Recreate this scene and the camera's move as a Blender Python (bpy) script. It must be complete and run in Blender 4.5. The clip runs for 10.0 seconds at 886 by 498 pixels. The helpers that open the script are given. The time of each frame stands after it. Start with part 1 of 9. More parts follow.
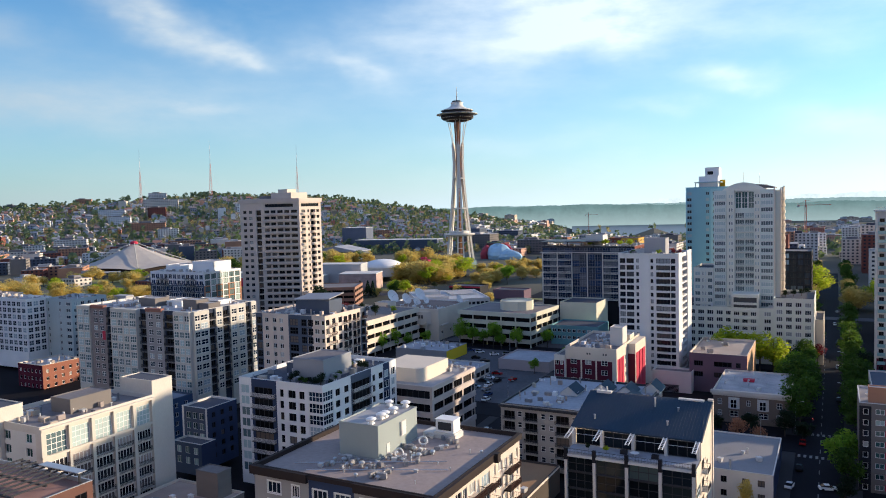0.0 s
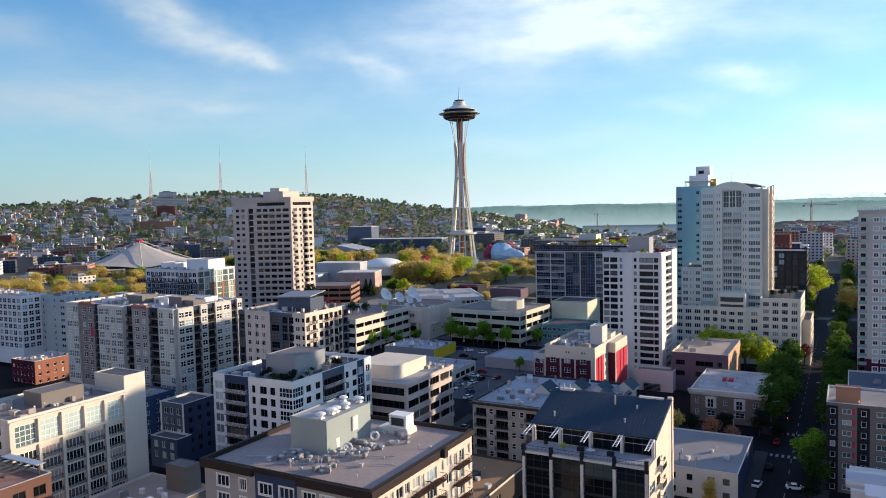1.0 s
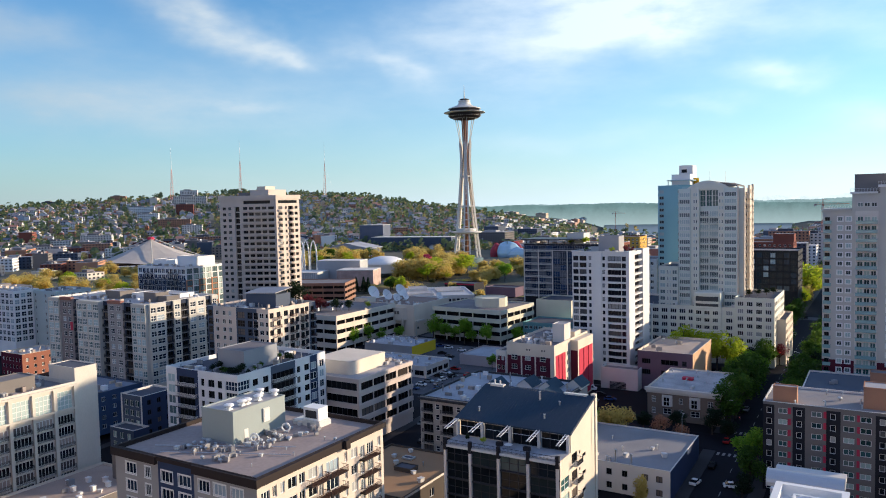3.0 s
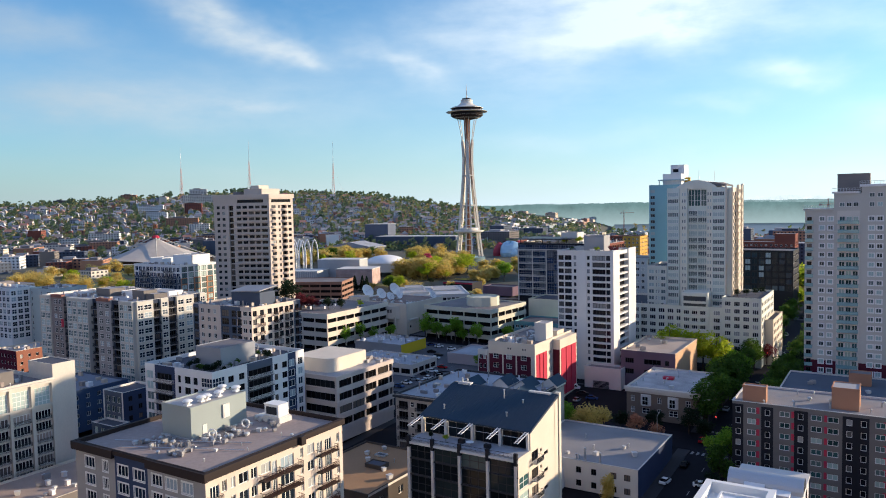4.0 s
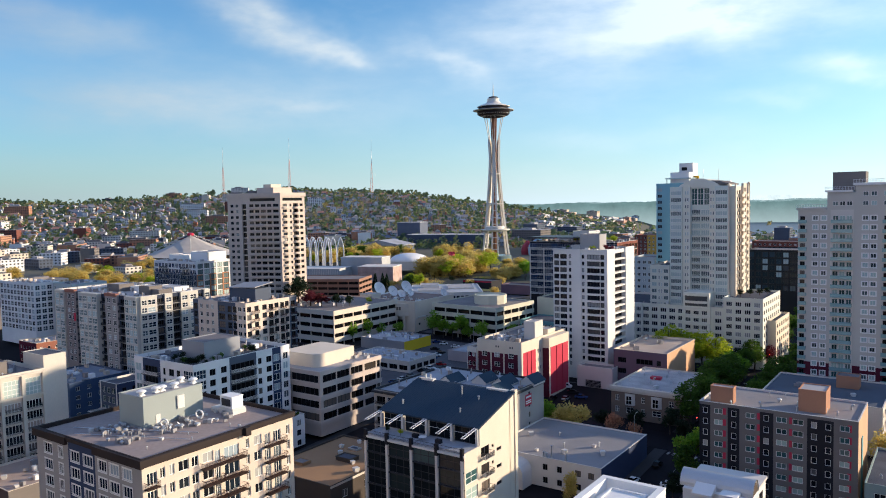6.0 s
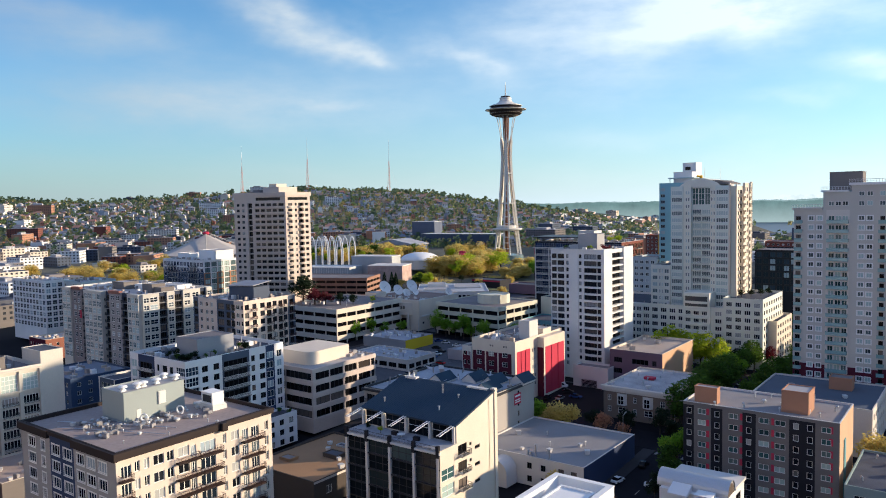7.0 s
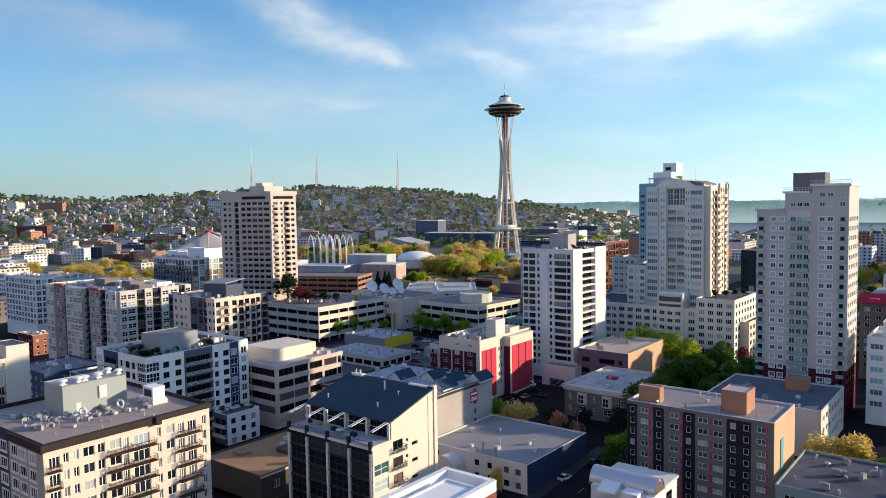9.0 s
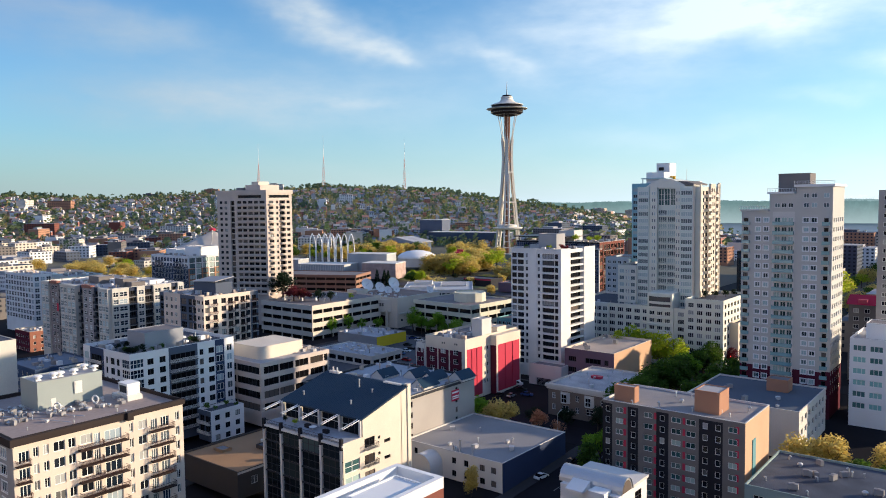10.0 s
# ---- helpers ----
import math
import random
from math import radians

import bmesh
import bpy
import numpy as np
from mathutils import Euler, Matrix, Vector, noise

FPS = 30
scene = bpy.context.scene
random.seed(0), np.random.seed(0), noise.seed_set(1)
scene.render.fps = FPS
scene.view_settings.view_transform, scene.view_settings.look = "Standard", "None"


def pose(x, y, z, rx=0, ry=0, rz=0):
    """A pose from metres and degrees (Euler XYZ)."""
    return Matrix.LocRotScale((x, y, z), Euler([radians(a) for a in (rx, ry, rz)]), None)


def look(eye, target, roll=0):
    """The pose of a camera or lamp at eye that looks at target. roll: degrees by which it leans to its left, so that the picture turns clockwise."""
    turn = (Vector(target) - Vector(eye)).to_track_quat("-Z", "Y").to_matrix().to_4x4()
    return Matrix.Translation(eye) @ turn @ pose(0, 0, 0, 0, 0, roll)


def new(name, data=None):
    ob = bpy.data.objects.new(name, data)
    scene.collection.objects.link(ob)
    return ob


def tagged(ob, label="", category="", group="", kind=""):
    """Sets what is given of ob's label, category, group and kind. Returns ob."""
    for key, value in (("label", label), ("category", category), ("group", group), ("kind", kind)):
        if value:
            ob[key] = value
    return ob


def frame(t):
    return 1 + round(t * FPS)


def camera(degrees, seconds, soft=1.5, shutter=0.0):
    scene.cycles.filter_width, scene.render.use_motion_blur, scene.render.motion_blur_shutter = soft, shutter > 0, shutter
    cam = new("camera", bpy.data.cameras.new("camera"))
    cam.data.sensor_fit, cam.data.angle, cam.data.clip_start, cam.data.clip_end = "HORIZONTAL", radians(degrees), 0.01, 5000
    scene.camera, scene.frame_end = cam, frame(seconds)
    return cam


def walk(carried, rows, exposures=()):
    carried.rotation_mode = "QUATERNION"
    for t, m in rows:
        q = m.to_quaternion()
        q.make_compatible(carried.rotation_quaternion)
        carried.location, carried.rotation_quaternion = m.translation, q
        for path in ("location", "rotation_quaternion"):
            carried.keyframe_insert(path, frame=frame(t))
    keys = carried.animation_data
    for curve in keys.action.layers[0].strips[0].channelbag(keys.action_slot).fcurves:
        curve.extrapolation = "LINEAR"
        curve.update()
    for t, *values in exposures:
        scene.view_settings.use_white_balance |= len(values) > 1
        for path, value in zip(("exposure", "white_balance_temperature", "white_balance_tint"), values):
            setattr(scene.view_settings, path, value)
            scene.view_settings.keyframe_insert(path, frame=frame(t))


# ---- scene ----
cam = camera(61.8, 10.0, 1.0)
PATH = [
    (0, (-1.533, -1.33, 62.193), (-2.467, 0.434, 62.076), -1.5),
    (0.5, (3.861, 0.622, 61.934), (2.913, 2.379, 61.816), -1.5),
    (1, (9.212, 2.638, 61.702), (8.247, 4.386, 61.584), -1.4),
    (1.5, (14.5, 4.703, 61.495), (13.518, 6.442, 61.376), -1.4),
    (2, (19.709, 6.804, 61.311), (18.711, 8.533, 61.192), -1.3),
    (2.5, (24.826, 8.928, 61.15), (23.813, 10.648, 61.031), -1.3),
    (4, (39.514, 15.342, 60.787), (38.46, 17.038, 60.666), -1.2),
    (4.5, (44.164, 17.47, 60.7), (43.089, 19.153, 60.579), -1.2),
    (5, (48.685, 19.585, 60.629), (47.584, 21.25, 60.508), -1.2),
    (5.5, (53.076, 21.683, 60.572), (51.948, 23.33, 60.45), -1.2),
    (7, (65.492, 27.878, 60.467), (64.293, 29.473, 60.343), -1.1),
    (7.5, (69.399, 29.915, 60.45), (68.186, 31.5, 60.326), -1.1),
    (8, (73.205, 31.946, 60.439), (71.983, 33.525, 60.314), -1.0),
    (8.5, (76.923, 33.977, 60.433), (75.696, 35.552, 60.308), -1.0),
    (9, (80.567, 36.016, 60.431), (79.336, 37.587, 60.305), -0.9),
    (9.5, (84.155, 38.073, 60.431), (82.916, 39.637, 60.305), -0.8),
    (10, (87.706, 40.159, 60.432), (86.455, 41.714, 60.304), -0.7),
]
walk(cam, [(t, look(eye, target, roll)) for t, eye, target, roll in PATH])

# ---- sky, sun, exposure ----
SUN_AZ, SUN_EL = 45.0, 12.0            # degrees clockwise from +y, and above the horizon
scene.view_settings.exposure = 0.72
world = bpy.data.worlds.new("sky")
scene.world = world
world.use_nodes = True
wn, wl = world.node_tree.nodes, world.node_tree.links
wn.clear()
sky = wn.new("ShaderNodeTexSky")
sky.sky_type, sky.sun_disc = "NISHITA", False
sky.sun_elevation, sky.sun_rotation = radians(SUN_EL), radians(SUN_AZ)
sky.altitude, sky.air_density, sky.dust_density, sky.ozone_density = 50, 1.0, 0.6, 2.5


def wmath(op, a, b=None, c=None, clamp=False):
    """A math node of the sky; sockets or numbers."""
    n = wn.new("ShaderNodeMath")
    n.operation, n.use_clamp = op, clamp
    for i, v in enumerate((a, b, c)):
        if v is None:
            continue
        if isinstance(v, (int, float)):
            n.inputs[i].default_value = v
        else:
            wl.new(v, n.inputs[i])
    return n.outputs[0]


tc = wn.new("ShaderNodeTexCoord")
sep = wn.new("ShaderNodeSeparateXYZ")
wl.new(tc.outputs["Generated"], sep.inputs[0])
az = wmath("ARCTAN2", wmath("MULTIPLY", sep.outputs[0], -1.0), sep.outputs[1])
el = wmath("ARCSINE", sep.outputs[2])


def sky_noise(scale, detail, rough, stretch, off):
    mp = wn.new("ShaderNodeMapping")
    mp.inputs["Location"].default_value = off
    mp.inputs["Scale"].default_value = stretch
    cb = wn.new("ShaderNodeCombineXYZ")
    wl.new(az, cb.inputs[0])
    wl.new(el, cb.inputs[1])
    wl.new(cb.outputs[0], mp.inputs[0])
    nz = wn.new("ShaderNodeTexNoise")
    nz.inputs["Scale"].default_value, nz.inputs["Detail"].default_value = scale, detail
    nz.inputs["Roughness"].default_value = rough
    wl.new(mp.outputs[0], nz.inputs["Vector"])
    return nz.outputs["Fac"]


warp = sky_noise(7.0, 4, 0.55, (1, 1.6, 1), (0.3, 0.9, 0))
warp2 = sky_noise(6.0, 4, 0.55, (1, 1.6, 1), (4.3, 2.9, 0))
azw = wmath("ADD", az, wmath("MULTIPLY_ADD", warp, 0.16, -0.08))
elw = wmath("ADD", el, wmath("MULTIPLY_ADD", warp2, 0.09, -0.045))
# thin clouds: bearing and height in degrees, half length, half width, tilt, weight
total = None
for a0, e0, la, lb, tilt, wt in ((47.5, 13.3, 5.5, 1.4, 16, 1.0), (42.3, 11.8, 2.8, 0.9, 12, 0.75), (35.0, 10.6, 3.2, 1.0, 26, 0.6), (31.0, 12.2, 5.0, 1.6, 0, 0.4), (20.0, 12.4, 8.0, 2.0, -4, 0.8), (16.0, 13.8, 6.5, 2.1, 8, 0.85), (26.0, 14.8, 9.0, 2.0, -4, 0.5), (8.0, 16.0, 8.0, 2.0, 6, 0.6),
                              (6.6, 8.4, 3.2, 0.85, 4, 0.55), (11.2, 6.6, 3.6, 0.7, 0, 0.3), (56.0, 6.8, 11.0, 1.7, 2, 0.5), (45.8, 7.3, 2.0, 0.5, 0, 0.35), (61.0, 12.4, 6.0, 1.2, 6, 0.35), (-1.0, 5.5, 5.5, 1.2, 3, 0.35), (-8.0, 14.0, 9.0, 2.4, 5, 0.5), (70.0, 13.0, 10.0, 2.2, 8, 0.4), (22.0, 4.5, 9.0, 1.0, 0, 0.25), (50.0, 8.2, 13.0, 2.8, 2, 0.42), (24.0, 8.8, 13.0, 2.6, 0, 0.34), (4.0, 11.5, 9.0, 2.0, 4, 0.35)):
    c, s = math.cos(radians(tilt)), math.sin(radians(tilt))
    da, de = wmath("SUBTRACT", azw, radians(a0)), wmath("SUBTRACT", elw, radians(e0))
    p = wmath("DIVIDE", wmath("MULTIPLY_ADD", da, c, wmath("MULTIPLY", de, s)), radians(la))
    q = wmath("DIVIDE", wmath("MULTIPLY_ADD", de, c, wmath("MULTIPLY", da, -s)), radians(lb))
    d2 = wmath("ADD", wmath("MULTIPLY", p, p), wmath("MULTIPLY", q, q))
    one = wmath("MULTIPLY", wmath("EXPONENT", wmath("MULTIPLY", d2, -1.0)), wt)
    total = one if total is None else wmath("ADD", total, one)
wisp = sky_noise(11.0, 7, 0.6, (0.8, 2.4, 1), (1.3, 5.1, 0))
cover = wmath("MULTIPLY", total, wmath("MULTIPLY_ADD", wisp, 1.5, 0.1), clamp=True)
over = wmath("MULTIPLY", wmath("SUBTRACT", wisp, 0.42, clamp=True), 0.4)
cover = wmath("MAXIMUM", cover, over)
haze = wmath("POWER", wmath("SUBTRACT", 1.0, wmath("MAXIMUM", sep.outputs[2], 0.0), clamp=True), 11.0)
tint = wn.new("ShaderNodeMixRGB")
tint.blend_type = "MULTIPLY"
tint.inputs[0].default_value = 1.0
wl.new(sky.outputs[0], tint.inputs[1])
tint.inputs[2].default_value = (0.58, 0.98, 1.26, 1)
# the pale haze is brightest toward the sun
sunward = wmath("MULTIPLY_ADD", sep.outputs[0], 0.5 * math.sin(radians(SUN_AZ)), wmath("MULTIPLY_ADD", sep.outputs[1], 0.5 * math.cos(radians(SUN_AZ)), 0.5))
glow = wmath("MULTIPLY_ADD", sunward, 1.25, 0.16)
hazec = wn.new("ShaderNodeVectorMath")
hazec.operation = "SCALE"
hazec.inputs[0].default_value = (4.8, 5.9, 6.6)
wl.new(glow, hazec.inputs["Scale"])
mixh = wn.new("ShaderNodeMixRGB")
wl.new(wmath("MULTIPLY", haze, 0.8), mixh.inputs[0])
wl.new(tint.outputs[0], mixh.inputs[1])
wl.new(hazec.outputs[0], mixh.inputs[2])
mixc = wn.new("ShaderNodeMixRGB")
wl.new(wmath("MULTIPLY", cover, 0.85), mixc.inputs[0])
wl.new(mixh.outputs[0], mixc.inputs[1])
cloudc = wn.new("ShaderNodeVectorMath")
cloudc.operation = "SCALE"
cloudc.inputs[0].default_value = (5.3, 6.0, 6.5)
wl.new(glow, cloudc.inputs["Scale"])
wl.new(cloudc.outputs[0], mixc.inputs[2])
bg = wn.new("ShaderNodeBackground")
bg.inputs[1].default_value = 0.108
# added veil, out of view overhead and away from the sun, sets shade fill
veil = wmath("MULTIPLY_ADD", sep.outputs[2], 2.0, wmath("MULTIPLY_ADD", sep.outputs[1], -1.2, 0.15), clamp=True)
mixv = wn.new("ShaderNodeMixRGB")
wl.new(wmath("MULTIPLY", veil, 0.8), mixv.inputs[0])
wl.new(mixc.outputs[0], mixv.inputs[1])
mixv.inputs[2].default_value = (1.4, 2.0, 3.7, 1)
wl.new(mixv.outputs[0], bg.inputs[0])
wo = wn.new("ShaderNodeOutputWorld")
wl.new(bg.outputs[0], wo.inputs[0])

sun = new("sun", bpy.data.lights.new("sun", "SUN"))
sun.data.energy, sun.data.angle, sun.data.color = 4.3, radians(0.6), (1.0, 0.8, 0.58)
to_sun = Vector((math.sin(radians(SUN_AZ)) * math.cos(radians(SUN_EL)), math.cos(radians(SUN_AZ)) * math.cos(radians(SUN_EL)), math.sin(radians(SUN_EL))))
sun.matrix_world = look(to_sun * 300, (0, 0, 0))

# ---- materials ----
def surf(name, col, rough=0.8, var=0.12, fine=5.0, broad=0.12, bump=0.15, metal=0.0, spec=0.08, rand=0.0, stretch=(1, 1, 1), island=0.0):
    """A matt or glossy surface with stains, grain and relief."""
    m = bpy.data.materials.new(name)
    m.use_nodes = True
    n, l = m.node_tree.nodes, m.node_tree.links
    p = n["Principled BSDF"]
    p.inputs["Roughness"].default_value, p.inputs["Metallic"].default_value = rough, metal
    p.inputs["Specular IOR Level"].default_value = spec
    t = n.new("ShaderNodeTexCoord")
    mp = n.new("ShaderNodeMapping")
    mp.inputs["Scale"].default_value = stretch
    l.new(t.outputs["Object"], mp.inputs[0])
    value = None
    for scale, amount in ((broad, var), (fine, var * 0.7)):
        nz = n.new("ShaderNodeTexNoise")
        nz.inputs["Scale"].default_value, nz.inputs["Detail"].default_value = scale, 4
        l.new(mp.outputs[0], nz.inputs["Vector"])
        ma = n.new("ShaderNodeMath")
        ma.operation = "MULTIPLY_ADD"
        l.new(nz.outputs["Fac"], ma.inputs[0])
        ma.inputs[1].default_value = 2.4 * amount
        if value is None:
            ma.inputs[2].default_value = 1.0 - 1.2 * var - 0.84 * var
        else:
            l.new(value, ma.inputs[2])
        value = ma.outputs[0]
    last = nz
    for socket, amount in (("rand", rand), ("island", island)):
        if amount:
            src = n.new("ShaderNodeObjectInfo").outputs["Random"] if socket == "rand" else n.new("ShaderNodeNewGeometry").outputs["Random Per Island"]
            ma = n.new("ShaderNodeMath")
            ma.operation = "MULTIPLY_ADD"
            l.new(src, ma.inputs[0])
            ma.inputs[1].default_value = amount
            l.new(value, ma.inputs[2])
            value = ma.outputs[0]
    sc = n.new("ShaderNodeVectorMath")
    sc.operation = "SCALE"
    sc.inputs[0].default_value = col
    l.new(value, sc.inputs["Scale"])
    l.new(sc.outputs[0], p.inputs["Base Color"])
    if bump:
        b = n.new("ShaderNodeBump")
        b.inputs["Strength"].default_value, b.inputs["Distance"].default_value = bump, 0.05
        l.new(last.outputs["Fac"], b.inputs["Height"])
        l.new(b.outputs[0], p.inputs["Normal"])
    return m


def glazing(name, dark=(0.02, 0.028, 0.035), pale_pane=(0.42, 0.4, 0.36), share=0.3, rough=0.06):
    """Window glass over a dark room; paler panes paint drawn blinds and sky reflections."""
    m = bpy.data.materials.new(name)
    m.use_nodes = True
    n, l = m.node_tree.nodes, m.node_tree.links
    p = n["Principled BSDF"]
    p.inputs["Roughness"].default_value = rough
    p.inputs["Specular IOR Level"].default_value = 0.14
    info = n.new("ShaderNodeObjectInfo")
    ramp = n.new("ShaderNodeValToRGB")
    ramp.color_ramp.interpolation = "CONSTANT"
    e = ramp.color_ramp.elements
    e[0].color = (*dark, 1)
    e[1].position, e[1].color = 1 - share, (*[0.45 * a + 0.3 * b for a, b in zip(dark, pale_pane)], 1)
    x = e.new(1 - share * 0.55)
    x.color = (*pale_pane, 1)
    x = e.new(1 - share * 1.6)
    x.color = (*[2.2 * a for a in dark], 1)
    l.new(info.outputs["Random"], ramp.inputs[0])
    l.new(ramp.outputs[0], p.inputs["Base Color"])
    t = n.new("ShaderNodeTexCoord")
    nz = n.new("ShaderNodeTexNoise")
    nz.inputs["Scale"].default_value = 0.9
    l.new(t.outputs["Object"], nz.inputs["Vector"])
    b = n.new("ShaderNodeBump")
    b.inputs["Strength"].default_value, b.inputs["Distance"].default_value = 0.06, 0.05
    l.new(nz.outputs["Fac"], b.inputs["Height"])
    l.new(b.outputs[0], p.inputs["Normal"])
    return m


def foliage(name, col, col2, var=0.5):
    """Leaves: two greens mixed leaf by leaf, a little light shining through."""
    m = bpy.data.materials.new(name)
    m.use_nodes = True
    n, l = m.node_tree.nodes, m.node_tree.links
    p = n["Principled BSDF"]
    p.inputs["Roughness"].default_value = 0.6
    p.inputs["Specular IOR Level"].default_value = 0.2
    g = n.new("ShaderNodeNewGeometry")
    o = n.new("ShaderNodeObjectInfo")
    add = n.new("ShaderNodeMath")
    add.operation = "MULTIPLY_ADD"
    l.new(o.outputs["Random"], add.inputs[0])
    add.inputs[1].default_value = 0.35
    l.new(g.outputs["Random Per Island"], add.inputs[2])
    mix = n.new("ShaderNodeMixRGB")
    mul = n.new("ShaderNodeMath")
    mul.operation, mul.use_clamp = "MULTIPLY_ADD", True
    l.new(add.outputs[0], mul.inputs[0])
    mul.inputs[1].default_value, mul.inputs[2].default_value = 0.9, -0.12
    l.new(mul.outputs[0], mix.inputs[0])
    mix.inputs[1].default_value, mix.inputs[2].default_value = (*col, 1), (*col2, 1)
    l.new(mix.outputs[0], p.inputs["Base Color"])
    tr = n.new("ShaderNodeBsdfTranslucent")
    l.new(mix.outputs[0], tr.inputs[0])
    ms = n.new("ShaderNodeMixShader")
    ms.inputs[0].default_value = 0.55
    l.new(p.outputs[0], ms.inputs[1])
    l.new(tr.outputs[0], ms.inputs[2])
    l.new(ms.outputs[0], n["Material Output"].inputs[0])
    return m


CREAM = surf("cream_stucco", (0.70, 0.61, 0.50))
PINK = surf("pink_beige_stucco", (0.67, 0.56, 0.47))
GREY = surf("grey_siding", (0.34, 0.325, 0.32), stretch=(1, 1, 3))
PALE = surf("pale_grey_stucco", (0.66, 0.63, 0.585))
WHITE = surf("white_stucco", (0.77, 0.76, 0.745))
BRIGHT = surf("white_paint", (0.80, 0.79, 0.77), var=0.05)
CONCRETE = surf("concrete", (0.46, 0.44, 0.40), var=0.16, stretch=(1, 1, 0.35))
TANCON = surf("tan_concrete", (0.66, 0.60, 0.53), var=0.14, stretch=(1, 1, 0.35))
NAVY = surf("navy_siding", (0.042, 0.06, 0.115), rough=0.6)
SLATE = surf("slate_blue_panel", (0.085, 0.105, 0.145), rough=0.6)
BLACKP = surf("black_panel", (0.025, 0.025, 0.03), rough=0.45)
BROWN = surf("dark_brown_trim", (0.04, 0.03, 0.028), rough=0.6)
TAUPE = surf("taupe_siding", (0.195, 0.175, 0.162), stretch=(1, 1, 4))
REDP = surf("red_panel", (0.52, 0.05, 0.085), rough=0.5, var=0.06)
MAROON = surf("maroon_brick", (0.105, 0.02, 0.035), rough=0.85)
BRICK = surf("red_brick", (0.22, 0.08, 0.06), rough=0.9, fine=9)
BRICK2 = surf("orange_brick", (0.42, 0.22, 0.14), rough=0.9, fine=9)
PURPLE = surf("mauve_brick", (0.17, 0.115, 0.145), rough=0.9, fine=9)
YELLOW = surf("yellow_paint", (0.72, 0.52, 0.04), rough=0.6, var=0.06)
TEAL = surf("teal_panel", (0.16, 0.34, 0.36), rough=0.5)
ROOF = surf("grey_roof_membrane", (0.22, 0.20, 0.20), var=0.25, broad=0.08, fine=1.2)
ROOFD = surf("dark_roof_membrane", (0.10, 0.105, 0.125), var=0.2, broad=0.08, fine=1.2)
ROOFB = surf("blue_grey_roof_membrane", (0.36, 0.37, 0.40), var=0.3, broad=0.1, fine=1.0)
ROOFL = surf("light_roof_membrane", (0.40, 0.385, 0.385), var=0.14, broad=0.08, fine=1.2)
METALROOF = surf("blue_grey_metal_roof", (0.014, 0.038, 0.066), rough=0.5, var=0.15, spec=0.2)
STEEL = surf("galvanised_steel", (0.55, 0.56, 0.57), rough=0.42, metal=0.7, var=0.1)
CORRUG = surf("grey_green_cladding", (0.31, 0.345, 0.33), rough=0.6, var=0.06)
# warm sunlight on the east walls put into the brick colour
PEACH = surf("sunlit_peach_brick", (0.60, 0.39, 0.25), rough=0.9, fine=9)
WFRAME = surf("white_vinyl_frame", (0.78, 0.77, 0.74), rough=0.4, var=0.04, bump=0)
DFRAME = surf("dark_metal_frame", (0.05, 0.05, 0.055), rough=0.4, var=0.05, bump=0)
RAIL = surf("brown_railing", (0.06, 0.032, 0.028), rough=0.5, bump=0)
RAILW = surf("white_railing", (0.7, 0.69, 0.66), rough=0.5, bump=0)
GLASS = glazing("window_glass", (0.009, 0.011, 0.015), (0.40, 0.40, 0.38), 0.24)
GLASSB = glazing("blue_window_glass", (0.012, 0.02, 0.032), (0.34, 0.41, 0.45), 0.28)
GLASSG = glazing("green_window_glass", (0.022, 0.05, 0.05), (0.38, 0.50, 0.46), 0.45)
GLASSD = glazing("dark_ribbon_glass", (0.006, 0.006, 0.007), (0.16, 0.13, 0.11), 0.2)
# street asphalt and pavement: deep canyon shade put into the base colours
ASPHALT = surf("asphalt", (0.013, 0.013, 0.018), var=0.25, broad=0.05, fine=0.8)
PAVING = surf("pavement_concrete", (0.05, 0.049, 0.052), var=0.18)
PAINTW = surf("white_road_paint", (0.22, 0.22, 0.22), var=0.3)
BARK = surf("bark", (0.09, 0.07, 0.055), rough=0.95)
LEAF = foliage("spring_leaves", (0.035, 0.085, 0.012), (0.11, 0.20, 0.025))
GLASSK = glazing("pale_teal_bay_glass", (0.05, 0.075, 0.08), (0.40, 0.52, 0.53), 0.62)
GLASSN = glazing("navy_curtain_glass", (0.012, 0.022, 0.05), (0.13, 0.14, 0.17), 0.4)
# brighter copy of LEAF: open sun put into the leaf colour
SUNLEAF = foliage("sunlit_leaves", (0.12, 0.28, 0.02), (0.30, 0.46, 0.05))
LIME = foliage("lime_leaves", (0.27, 0.40, 0.02), (0.55, 0.58, 0.05))
OLIVE = foliage("olive_buds", (0.60, 0.47, 0.13), (0.74, 0.58, 0.20))
# paler, cooler evergreen: distance haze put into the colour
HILLGREEN = foliage("hill_leaves", (0.09, 0.145, 0.095), (0.18, 0.23, 0.12))
DARKLEAF = foliage("dark_needles", (0.010, 0.022, 0.012), (0.028, 0.052, 0.022))
RUST = foliage("rust_leaves", (0.38, 0.17, 0.10), (0.55, 0.28, 0.17))
PLUM = foliage("plum_leaves", (0.13, 0.02, 0.03), (0.25, 0.05, 0.06))


